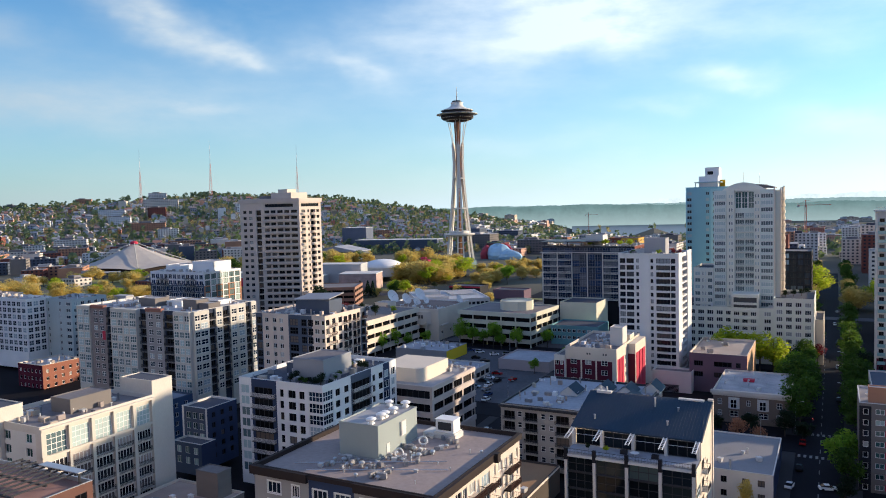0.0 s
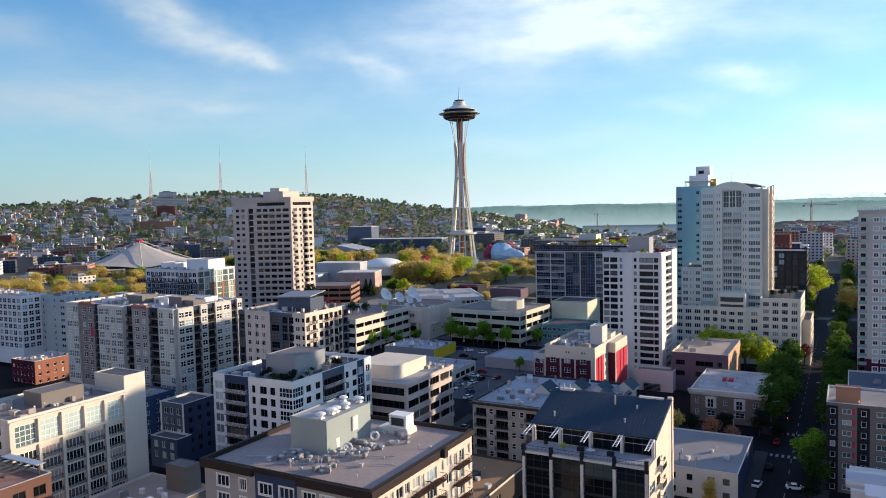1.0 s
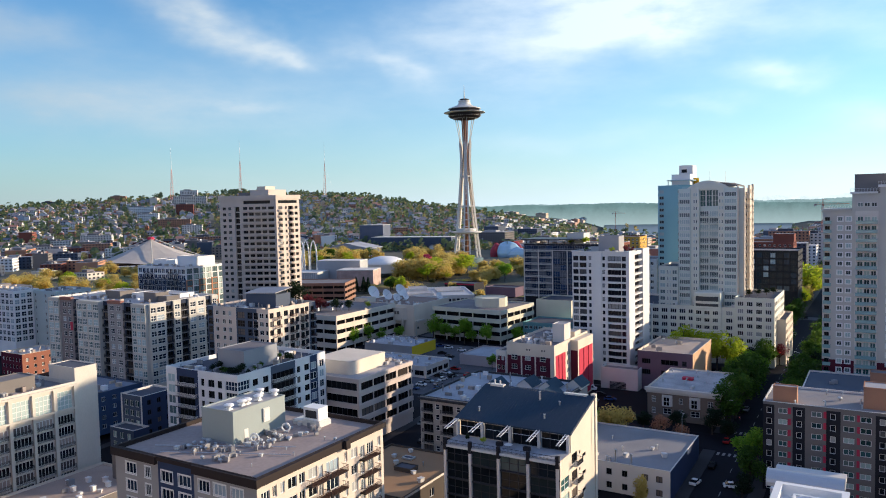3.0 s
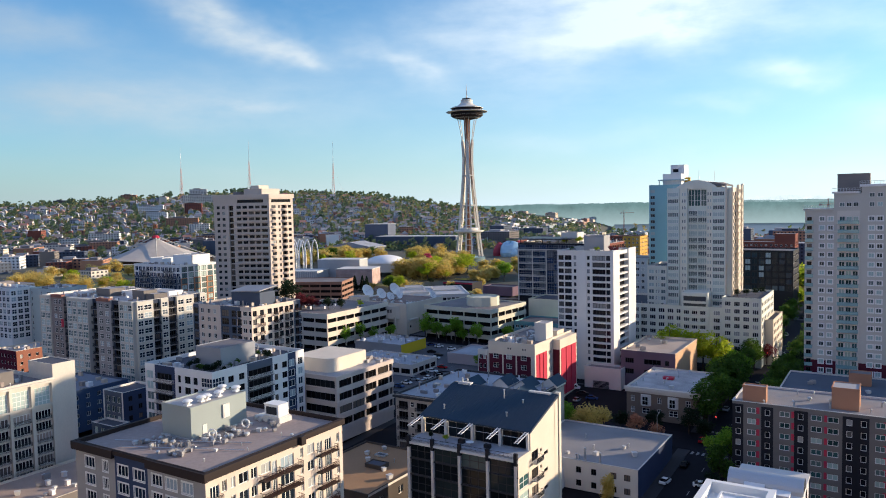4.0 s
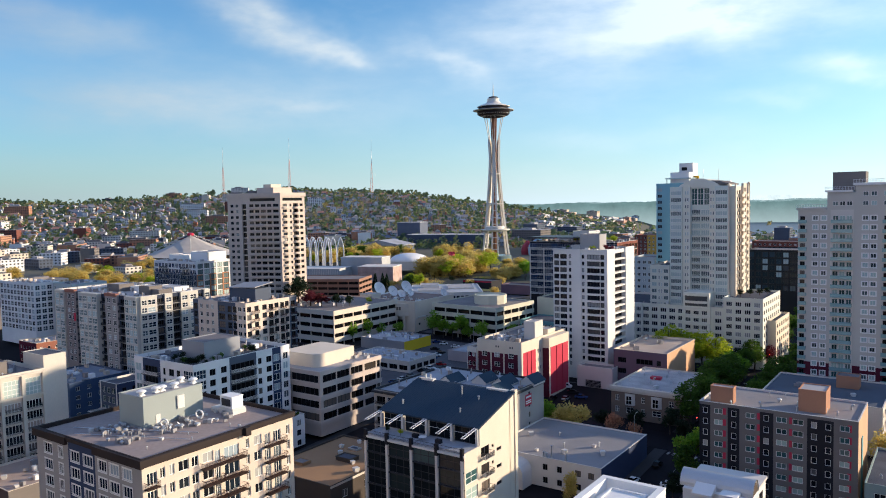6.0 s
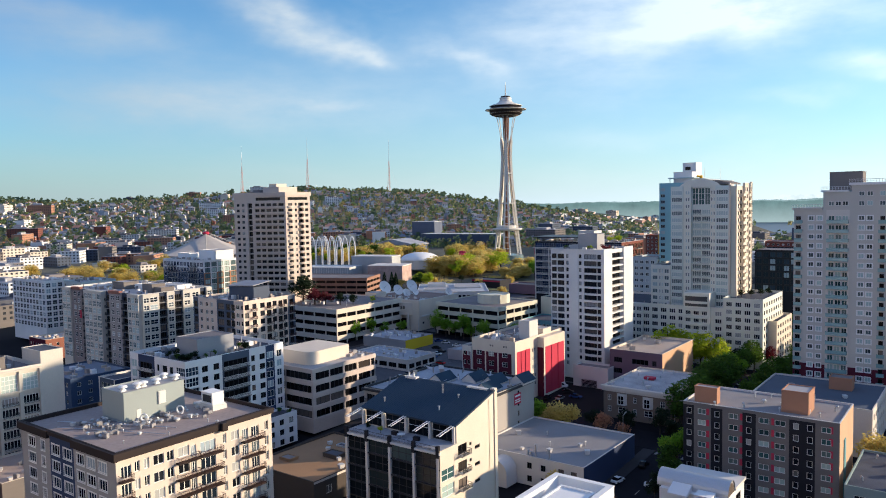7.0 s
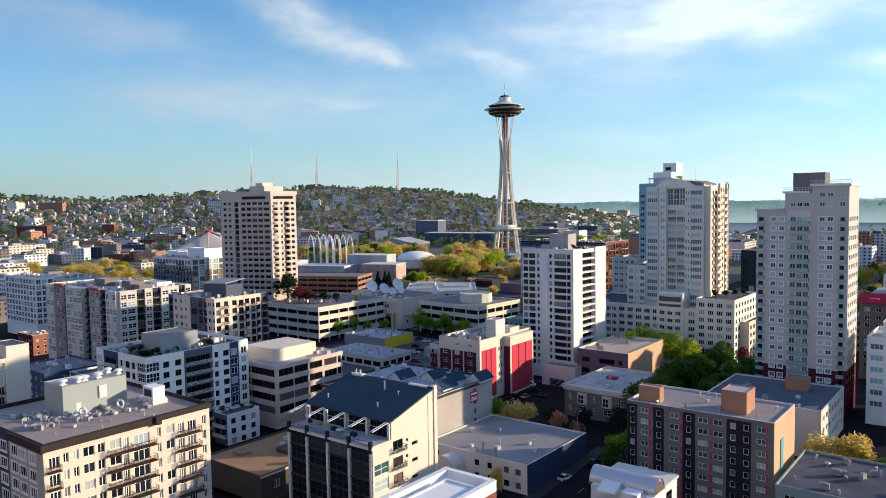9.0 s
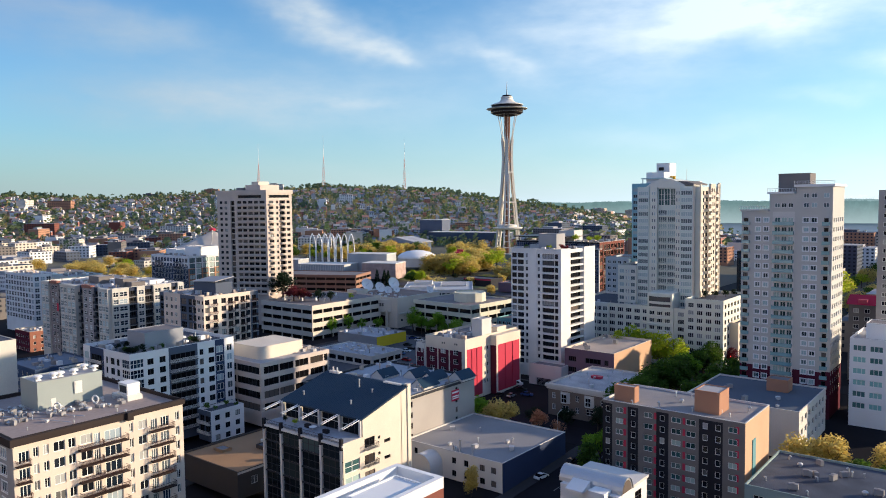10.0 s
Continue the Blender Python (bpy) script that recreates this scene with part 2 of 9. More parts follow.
# ---- mesh helpers ----
class Geo:
    """Collects faces of one mesh; each face has a material slot."""

    def __init__(self):
        self.v, self.f, self.m = [], [], []

    def face(self, pts, m=0):
        k = len(self.v)
        self.v.extend(pts)
        self.f.append(tuple(range(k, k + len(pts))))
        self.m.append(m)
        return self

    def shared(self, pts, faces, m=0):
        k = len(self.v)
        self.v.extend(pts)
        for f in faces:
            self.f.append(tuple(k + i for i in f))
            self.m.append(m)
        return self

    def box(self, x0, x1, y0, y1, z0, z1, m=0):
        p = [(x, y, z) for z in (z0, z1) for y in (y0, y1) for x in (x0, x1)]
        return self.shared(p, [(0, 2, 3, 1), (4, 5, 7, 6), (0, 1, 5, 4), (1, 3, 7, 5), (3, 2, 6, 7), (2, 0, 4, 6)], m)

    def prism(self, pts, z0, z1, m=0):
        """An upright prism over a polygon that runs counter-clockwise."""
        n = len(pts)
        p = [(x, y, z0) for x, y in pts] + [(x, y, z1) for x, y in pts]
        f = [(i, (i + 1) % n, n + (i + 1) % n, n + i) for i in range(n)] + [tuple(range(n - 1, -1, -1)), tuple(range(n, 2 * n))]
        return self.shared(p, f, m)

    def tube(self, a, b, r0, r1=None, n=8, m=0):
        """A capped tapered tube from a to b."""
        a, b = Vector(a), Vector(b)
        r1 = r0 if r1 is None else r1
        d = (b - a).normalized()
        s = d.orthogonal().normalized()
        w = d.cross(s)
        ring = [(math.cos(2 * math.pi * i / n), math.sin(2 * math.pi * i / n)) for i in range(n)]
        p = [tuple(a + (s * c + w * e) * r0) for c, e in ring] + [tuple(b + (s * c + w * e) * r1) for c, e in ring]
        f = [(i, (i + 1) % n, n + (i + 1) % n, n + i) for i in range(n)] + [tuple(range(n - 1, -1, -1)), tuple(range(n, 2 * n))]
        return self.shared(p, f, m)

    def lathe(self, profile, n=32, m=0, cx=0.0, cy=0.0):
        """A turned body from (radius, height) pairs."""
        p = [(cx + r * math.cos(2 * math.pi * i / n), cy + r * math.sin(2 * math.pi * i / n), z) for r, z in profile for i in range(n)]
        f = [(j * n + i, j * n + (i + 1) % n, (j + 1) * n + (i + 1) % n, (j + 1) * n + i) for j in range(len(profile) - 1) for i in range(n)]
        return self.shared(p, f, m)

    def sweep(self, path, r, n=6, m=0):
        """A bent tube through the points of a path."""
        path = [Vector(p) for p in path]
        v = []
        for k, p in enumerate(path):
            d = (path[min(k + 1, len(path) - 1)] - path[max(k - 1, 0)]).normalized()
            s = d.cross(Vector((0.31, 0.95, 0.05))).normalized()
            w = d.cross(s)
            v += [tuple(p + (s * math.cos(2 * math.pi * i / n) + w * math.sin(2 * math.pi * i / n)) * r) for i in range(n)]
        f = [(j * n + i, j * n + (i + 1) % n, (j + 1) * n + (i + 1) % n, (j + 1) * n + i) for j in range(len(path) - 1) for i in range(n)]
        return self.shared(v, f, m)

    def mesh(self, name, mats):
        me = bpy.data.meshes.new(name)
        me.from_pydata(self.v, [], self.f)
        for x in mats:
            me.materials.append(x)
        if len(mats) > 1:
            me.polygons.foreach_set("material_index", self.m)
        me.update()
        return me


def part(name, geo, mats, parent=None, label="", at=None, turn=0.0):
    """One mesh object under a thing; geo may be a mesh that is shared."""
    me = geo if isinstance(geo, bpy.types.Mesh) else geo.mesh(name, mats if isinstance(mats, (list, tuple)) else [mats])
    ob = new(name, me)
    if parent is not None:
        ob.parent = parent
    if at:
        ob.location = at
    if turn:
        ob.rotation_euler = (0, 0, radians(turn))
    return tagged(ob, label)


def thing(name, at, label, category, group="", turn=0.0, kind=""):
    """An empty at the base of a thing with parts."""
    ob = new(name)
    ob.location = at
    ob.rotation_euler = (0, 0, radians(turn))
    return tagged(ob, label, category, group, kind)


def wall_grid(g, o, u, n, width, z0, z1, holes, depth=0.16, zones=(), base=0):
    """A wall face from o along u with real openings (u0, u1, z0, z1), their reveals, and zones (u0, u1, z0, z1, slot) of another cladding."""
    us = sorted({0.0, width, *(round(min(max(h[k], 0), width), 3) for h in (*holes, *zones) for k in (0, 1))})
    zs = sorted({z0, z1, *(round(min(max(h[k], z0), z1), 3) for h in (*holes, *zones) for k in (2, 3))})
    uc, zc = np.array(us), np.array(zs)
    um, zm = (uc[1:] + uc[:-1]) / 2, (zc[1:] + zc[:-1]) / 2
    slot = np.full((len(um), len(zm)), base)
    for a, b, c, d, s in zones:
        slot[np.ix_((um > a) & (um < b), (zm > c) & (zm < d))] = s
    for a, b, c, d in holes:
        slot[np.ix_((um > a) & (um < b), (zm > c) & (zm < d))] = -1

    def at(uu, zz, back=0.0):
        return (o[0] + u[0] * uu - n[0] * back, o[1] + u[1] * uu - n[1] * back, zz)

    for i in range(len(um)):
        j = 0
        while j < len(zm):
            k = j
            while k + 1 < len(zm) and slot[i, k + 1] == slot[i, j]:
                k += 1
            if slot[i, j] >= 0:
                g.face([at(us[i], zs[j]), at(us[i + 1], zs[j]), at(us[i + 1], zs[k + 1]), at(us[i], zs[k + 1])], int(slot[i, j]))
            j = k + 1
    for a, b, c, d in holes:
        if b > width or d > z1 or c < z0:
            continue
        s = base
        for e in zones:
            if e[0] <= a and e[1] >= b and e[2] <= c and e[3] >= d:
                s = e[4]
        g.face([at(a, c), at(b, c), at(b, c, depth), at(a, c, depth)], s)
        g.face([at(a, d, depth), at(b, d, depth), at(b, d), at(a, d)], s)
        g.face([at(a, c), at(a, c, depth), at(a, d, depth), at(a, d)], s)
        g.face([at(b, c, depth), at(b, c), at(b, d), at(b, d, depth)], s)


WINDOWS = {}


def window_mesh(w, h, frame, glass, split, bars):
    """A framed window standing on its sill: frame and pane, one mesh or two."""
    key = (round(w, 2), round(h, 2), frame.name, glass.name, split, bars)
    if key not in WINDOWS:
        b = 0.13 if w < 2.4 else 0.15
        xs, zs = [0, b], [0, b]
        for k in range(1, bars[0]):
            xs += [w * k / bars[0] - b * 0.45, w * k / bars[0] + b * 0.45]
        for k in range(1, bars[1]):
            zs += [h * k / bars[1] - b * 0.45, h * k / bars[1] + b * 0.45]
        xs, zs = xs + [w - b, w], zs + [h - b, h]
        g = Geo()
        nx, nz = len(xs), len(zs)
        front = [(x, 0.0, z) for z in zs for x in xs] + [(x, 0.055, z) for z in zs for x in xs]
        faces = []
        for j in range(nz - 1):
            for i in range(nx - 1):
                c = (j * nx + i, j * nx + i + 1, (j + 1) * nx + i + 1, (j + 1) * nx + i)
                if i % 2 == 0 or j % 2 == 0:
                    faces.append(c)
                else:
                    faces += [(p, q_, q_ + nx * nz, p + nx * nz) for p, q_ in zip(c, c[1:] + c[:1])]
        g.shared(front, faces)
        q = Geo() if split else g
        q.face([(0, 0.05, 0), (w, 0.05, 0), (w, 0.05, h), (0, 0.05, h)], 0 if split else 1)
        WINDOWS[key] = (g.mesh("window", [frame]), q.mesh("pane", [glass])) if split else (g.mesh("window", [frame, glass]), None)
    return WINDOWS[key]


def put_window(parent, o, u, n, uu, zz, w, h, depth, frame, glass, split=False, bars=(1, 1)):
    f, q = window_mesh(w, h, frame, glass, split, bars)
    at = (o[0] + u[0] * uu - n[0] * depth, o[1] + u[1] * uu - n[1] * depth, zz)
    turn = math.degrees(math.atan2(u[1], u[0]))
    ob = part("window", f, None, parent, at=at, turn=turn)
    if q:
        part("pane", q, None, ob)
    return ob


def even(width, count, w, margin=0.8):
    """count columns of width w, evenly spaced."""
    step = (width - 2 * margin) / count
    return [(margin + step * (k + 0.5) - w / 2, w) for k in range(count)]


def balcony_mesh(w, d, rail, slab, solid=False, gap=0.16):
    g = Geo()
    g.box(0, w, -d, 0, -0.18, 0, 0)
    if solid:
        g.box(0, w, -d - 0.08, -d, -0.18, 1.0, 1).box(0, 0.08, -d, 0, 0.0, 1.0, 1).box(w - 0.08, w, -d, 0, 0.0, 1.0, 1)
    else:
        g.box(0, w, -d, -d + 0.05, 1.0, 1.06, 1).box(0, 0.05, -d + 0.05, 0, 1.0, 1.06, 1).box(w - 0.05, w, -d + 0.05, 0, 1.0, 1.06, 1)
        k = int(w / gap)
        for i in range(k + 1):
            x = (w - 0.03) * i / k
            g.box(x, x + 0.045, -d + 0.005, -d + 0.045, 0, 1.0, 1)
        for x in (0.01, w - 0.04):
            for i in range(1, 4):
                y = -d * i / 4
                g.box(x, x + 0.03, y, y + 0.03, 0, 1.0, 1)
    return g.mesh("balcony", [slab, rail])


def face_frame(side, w, d):
    """Origin, direction and outward normal of a side of a block w by d."""
    return {"S": ((0, 0), (1, 0), (0, -1), w), "E": ((w, 0), (0, 1), (1, 0), d), "N": ((w, d), (-1, 0), (0, 1), w), "W": ((0, d), (0, -1), (-1, 0), d)}[side]


def block(name, label, x0, x1, y0, y1, z0, z1, wall, roof=None, parapet=0.6, thick=0.25, faces=None, extra=(), category="building", group="", cap=None, coping=0.12):
    """A flat-roofed building with a parapet. faces: side -> dict(cols, rows, h, sill, storey, top, frame, glass, ...)."""
    w, d, h = x1 - x0, y1 - y0, z1 - z0
    th = thing(name, (x0, y0, z0), label, category, group)
    g = Geo()
    mats = [wall, *extra]
    faces = faces or {}
    for side in "SENW":
        o, u, n, width = face_frame(side, w, d)
        holes, zones = [], []
        for spec in (faces.get(side, []) if isinstance(faces.get(side, []), list) else [faces[side]]):
            zones += list(spec.get("zones", ()))
            st, top, depth = spec.get("storey", 3.0), spec.get("top", 1.2), spec.get("depth", 0.16)
            rows = spec.get("rows") or max(0, int((h - top - spec.get("base", 3.5)) / st))
            for k in range(rows):
                floor = h - top - st * (k + 1)
                for c in spec["cols"]:
                    uu, ww = c[0], c[1]
                    hh, sill = (c[2] if len(c) > 2 else spec.get("h", 1.5)), (c[3] if len(c) > 3 else spec.get("sill", 0.9))
                    za = round(floor + sill, 3)
                    if za < 0.1:
                        continue
                    holes.append((round(uu, 3), round(uu + ww, 3), za, round(za + hh, 3)))
                    bars = spec.get("bars", (2 if ww > 1.3 else 1, 1))
                    put_window(th, o, u, n, uu, za, ww, hh, depth, spec.get("frame", WFRAME), spec.get("glass", GLASS), spec.get("split", False), bars)
                for c in spec.get("balconies", ()):
                    uu, ww, dd = c[0], c[1], c[2]
                    if floor < 1:
                        continue
                    key = ("balcony", ww, dd, spec.get("rail", RAIL).name, spec.get("slab", CONCRETE).name, spec.get("solid", False))
                    if key not in WINDOWS:
                        WINDOWS[key] = balcony_mesh(ww, dd, spec.get("rail", RAIL), spec.get("slab", CONCRETE), spec.get("solid", False))
                    part("balcony", WINDOWS[key], None, th, at=(o[0] + u[0] * uu, o[1] + u[1] * uu, floor), turn=math.degrees(math.atan2(u[1], u[0])))
        wall_grid(g, o, u, n, width, 0, h, holes, 0.22, zones)
    part("wall", g, mats, th)
    part("roof", Geo().box(thick + 0.003, w - thick - 0.003, thick + 0.003, d - thick - 0.003, h - parapet - 0.3, h - parapet), roof or ROOF, th)
    pg = Geo()
    t, c = thick, coping

    def ring(m, z):
        return [(-m, -m, z), (w + m, -m, z), (w + m, d + m, z), (-m, d + m, z)]

    pts = ring(0.05, h) + ring(0.05, h + c) + ring(-t, h + c) + ring(-t, h - parapet - 0.1)
    pg.shared(pts, [(4 * j + i, 4 * j + (i + 1) % 4, 4 * j + 4 + (i + 1) % 4, 4 * j + 4 + i) for j in range(3) for i in range(4)])
    part("parapet", pg, cap or wall, th)
    th["wide"], th["deep"], th["high"] = w, d, h
    return th


def jut_bays(th, side, w, d, z1, mat, specs, storey, top, rows, frame=WFRAME, glass=GLASS, z0=0.0, ledge=0.0):
    """Projecting bays (u0, u1, out, columns, height, sill, bars, wall) with windows, closed at the sides and on top."""
    o, u, n, _ = face_frame(side, w, d)
    for a, b, out, cols, h, sill, bars, wall in specs:
        oo = (o[0] + u[0] * a + n[0] * out, o[1] + u[1] * a + n[1] * out)
        holes = []
        for k in range(rows):
            z = round(z1 - top - storey * (k + 1) + sill, 3)
            if z < z0 + 0.2:
                break
            for c in cols:
                hh = c[2] if len(c) > 2 else h
                holes.append((round(c[0], 3), round(c[0] + c[1], 3), z, round(z + hh, 3)))
                put_window(th, oo, u, n, c[0], z, c[1], hh, 0.12, frame, glass, False, bars)
        g = Geo()
        wall_grid(g, oo, u, n, b - a, z0, z1, holes, 0.2)

        def at(uu, back, z):
            return (oo[0] + u[0] * uu - n[0] * back, oo[1] + u[1] * uu - n[1] * back, z)

        e = b - a
        g.face([at(0, out, z0), at(0, 0, z0), at(0, 0, z1), at(0, out, z1)])
        g.face([at(e, 0, z0), at(e, out, z0), at(e, out, z1), at(e, 0, z1)])
        g.face([at(0, 0, z1), at(e, 0, z1), at(e, out + 0.3, z1), at(0, out + 0.3, z1)])
        if z0 > 0:
            g.face([at(0, out, z0), at(e, out, z0), at(e, 0, z0), at(0, 0, z0)])
        for k in range(rows if ledge else 0):
            z = z1 - top - storey * (k + 1) + 0.1
            p, q = at(-0.05, -ledge, 0), at(e + 0.05, -0.003, 0)
            if z > z0 + 0.3:
                part("ledge", Geo().box(min(p[0], q[0]), max(p[0], q[0]), min(p[1], q[1]), max(p[1], q[1]), z, z + 0.3), wall or mat, th)
        part("bay", g, wall or mat, th)


def gz(x, y):
    """The height of the ground: a slope up to the towers, hills to the north, a lake basin to the east."""
    r, yaw = math.hypot(x, y), math.degrees(math.atan2(-x, y))
    near = -9 + min(0.0, (max(y, -60) - 270) * 0.045) if r < 1e4 else 0
    left = min(1, max(0, (yaw - 8) / 14)) if y > 0 else 0
    up = min(1, max(0, (r - 420) / 330))
    near += left * 9 * up * up * (3 - 2 * up) * (1 if y > 0 else 0)
    if r < 900 or not -60 < yaw < 110:
        return near
    table = ((-60, -28), (0, -30), (14, -30), (20, -16), (24, 8), (28, 34), (32, 54), (36, 75), (40, 84), (45, 91), (52, 79), (60, 66), (66, 72), (75, 80), (110, 70))
    for (a, p), (b, q) in zip(table, table[1:]):
        if a <= yaw <= b:
            ridge = p + (q - p) * (yaw - a) / (b - a)
            break
    if 5 < yaw < 18.5 and r > 1900:
        return near + (-48 - near) * min(1, (r - 1900) / 60) if r < 1960 else -48.0
    f = min(1, max(0, (r - 950) / (1000 if ridge > 0 else 800)))
    f = f * f * (3 - 2 * f)
    z = near + (ridge - near) * f
    return z + (2.5 * noise.noise((x / 160, y / 160, 0)) if r > 950 and ridge > -20 else 0)

# ---- ground, roads, water ----
def ground():
    angles = [math.radians(a) for a in (*range(-60, 111, 2), *range(118, 299, 9))]
    radii = [0, 20, 40, 60, 80, 100, 120, 140, 160, 180, 200, 220, 240, 260, 280, 300, 330, 360, 400, 440, 480, 520, 560, 600, 650, 700, 750, 800, 850, 899, 905, 950, 1000, 1060, 1120, 1190, 1260, 1340, 1420, 1510, 1600, 1700, 1800, 1900, 1960, 2020, 2100, 2250, 2450, 2700, 3000, 3300, 3500, 3750, 4000, 4300, 4600, 4900]
    n = len(angles)
    g = Geo()
    v = [(-r * math.sin(a), r * math.cos(a), gz(-r * math.sin(a), r * math.cos(a))) for r in radii for a in angles]
    f = [(j * n + i, (j + 1) * n + i, (j + 1) * n + (i + 1) % n, j * n + (i + 1) % n) for j in range(len(radii) - 1) for i in range(n)]
    g.shared(v, [tuple(reversed(x)) for x in f])
    m = bpy.data.materials.new("city_ground")
    m.use_nodes = True
    nn, l = m.node_tree.nodes, m.node_tree.links
    p = nn["Principled BSDF"]
    p.inputs["Roughness"].default_value = 0.9
    p.inputs["Specular IOR Level"].default_value = 0.05
    t = nn.new("ShaderNodeTexCoord")
    ln = nn.new("ShaderNodeVectorMath")
    ln.operation = "LENGTH"
    l.new(t.outputs["Object"], ln.inputs[0])
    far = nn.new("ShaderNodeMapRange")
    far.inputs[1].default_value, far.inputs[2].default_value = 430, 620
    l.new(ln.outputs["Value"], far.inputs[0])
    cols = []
    # near tones darkened for street shade, far tones lifted for distance haze
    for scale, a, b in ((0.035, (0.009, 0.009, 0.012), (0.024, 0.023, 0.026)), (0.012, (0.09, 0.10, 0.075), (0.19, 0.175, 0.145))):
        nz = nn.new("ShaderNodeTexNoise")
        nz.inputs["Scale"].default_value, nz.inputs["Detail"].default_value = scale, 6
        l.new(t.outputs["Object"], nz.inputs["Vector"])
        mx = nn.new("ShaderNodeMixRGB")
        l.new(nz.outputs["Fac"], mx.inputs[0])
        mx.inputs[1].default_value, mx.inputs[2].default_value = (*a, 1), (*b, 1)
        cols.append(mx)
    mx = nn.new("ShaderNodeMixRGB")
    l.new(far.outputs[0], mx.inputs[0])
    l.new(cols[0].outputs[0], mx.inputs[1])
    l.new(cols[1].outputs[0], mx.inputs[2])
    l.new(mx.outputs[0], p.inputs["Base Color"])
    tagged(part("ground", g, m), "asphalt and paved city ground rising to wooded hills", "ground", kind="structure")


def strip(name, x0, x1, y0, y1, lift, thick, mat, label, step=20.0):
    """A band of road or pavement that follows the ground."""
    g = Geo()
    along_y = (y1 - y0) > (x1 - x0)
    a, b = (y0, y1) if along_y else (x0, x1)
    k = max(1, int((b - a) / step))
    cuts = [a + (b - a) * i / k for i in range(k + 1)]
    for c, e in zip(cuts, cuts[1:]):
        q = [(x0, c), (x1, c), (x1, e), (x0, e)] if along_y else [(c, y0), (e, y0), (e, y1), (c, y1)]
        top = [(x, y, gz(x, y) + lift) for x, y in q]
        low = [(x, y, z - thick) for x, y, z in top]
        g.shared(low + top, [(4, 5, 6, 7), (0, 1, 5, 4), (1, 2, 6, 5), (2, 3, 7, 6), (3, 0, 4, 7)])
    return tagged(part(name, g, mat), label, name, kind="structure")


ground()
LOT = surf("worn_parking_asphalt", (0.105, 0.107, 0.118), var=0.3, broad=0.06, fine=0.7)
STREETS_Y = ((-11.0, 1.5), (-103.0, -90.5), (-200.0, -187.0))
STREETS_X = ((129.0, 144.0), (229.0, 242.0), (328.0, 341.0), (474.0, 486.0))
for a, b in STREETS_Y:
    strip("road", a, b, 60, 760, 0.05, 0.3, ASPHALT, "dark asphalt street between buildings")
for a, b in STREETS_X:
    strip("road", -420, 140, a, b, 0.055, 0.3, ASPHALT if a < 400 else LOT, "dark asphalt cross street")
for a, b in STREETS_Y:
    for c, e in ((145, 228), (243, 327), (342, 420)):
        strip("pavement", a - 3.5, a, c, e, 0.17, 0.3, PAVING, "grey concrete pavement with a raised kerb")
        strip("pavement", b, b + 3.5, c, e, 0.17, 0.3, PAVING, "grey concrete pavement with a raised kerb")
for a, b, c, e in ((-187, -103.5, 242.5, 327.5), (-90, -50, 243, 281), (-258, -200.5, 312, 330), (-186, -103.5, 341.5, 408), (-300, -201, 341.5, 410)):
    strip("parking_lot", a, b, c, e, 0.04, 0.3, LOT, "worn grey asphalt parking lot", 12.0)
lines = Geo()
for k in range(16):
    x = -128 + 1.2 * (k % 2)
    y = 246 + 2.7 * k
    lines.face([(x, y, gz(x, y) + 0.075), (x + 5, y, gz(x + 5, y) + 0.075), (x + 5, y + 0.14, gz(x + 5, y) + 0.075), (x, y + 0.14, gz(x, y) + 0.075)])
for y in range(150, 420, 8):
    z = gz(-4.7, y) + 0.07
    lines.face([(-4.85, y, z), (-4.65, y, z), (-4.65, y + 3, gz(-4.7, y + 3) + 0.07), (-4.85, y + 3, gz(-4.7, y + 3) + 0.07)])
for c in (226.5, 245.5):
    for k in range(8):
        x = -10.4 + k * 1.5
        z = gz(x, c) + 0.075
        lines.box(x, x + 0.7, c - 1.3, c + 1.3, z - 0.02, z + 0.02)
tagged(part("road_marking", lines, PAINTW), "worn white lane dashes and crosswalk bars", "road marking", kind="structure")
LAWN = surf("spring_lawn", (0.25, 0.25, 0.11), var=0.3, broad=0.03, fine=0.6)
for a, b, c, e in ((-395, -175, 495, 670), (-650, -435, 320, 470)):
    strip("lawn", a, b, c, e, 0.12, 0.4, LAWN, "olive-green spring lawn between park trees", 10.0)
wg = Geo()
ring = [(math.radians(a), r0, r1) for a, r0, r1 in zip(range(5, 19), [1915] * 14, [3080] * 14)]
for (a, p, q), (b, s, t) in zip(ring, ring[1:]):
    wg.face([(-p * math.sin(a), p * math.cos(a), -36), (-q * math.sin(a), q * math.cos(a), -36), (-t * math.sin(b), t * math.cos(b), -36), (-s * math.sin(b), s * math.cos(b), -36)])
WATER = surf("lake_water", (0.10, 0.13, 0.15), rough=0.45, var=0.1, fine=0.05, broad=0.004, bump=0.3, spec=1.0)
tagged(part("water", wg, WATER), "calm pale lake beyond the city", "lake", kind="structure")

# ---- the near blocks ----
def roof_box(parent, x0, x1, y0, y1, z0, z1, mat, name="penthouse", label="", lid=ROOF):
    """A rooftop housing with a coping and an inset lid, in the thing's own metres."""
    g = Geo()

    def ring(m, z):
        return [(x0 - m, y0 - m, z), (x1 + m, y0 - m, z), (x1 + m, y1 + m, z), (x0 - m, y1 + m, z)]

    rows_ = [ring(0, z0), ring(0, z1 - 0.25), ring(0.06, z1 - 0.25), ring(0.06, z1), ring(-0.2, z1), ring(-0.2, z1 - 0.2)]
    pts = [p for r in rows_ for p in r]
    g.shared(pts, [(4 * j + i, 4 * j + (i + 1) % 4, 4 * j + 4 + (i + 1) % 4, 4 * j + 4 + i) for j in range(5) for i in range(4)])
    g.f.append((20, 21, 22, 23))
    g.m.append(1)
    return part(name, g, [mat, lid], parent, label)


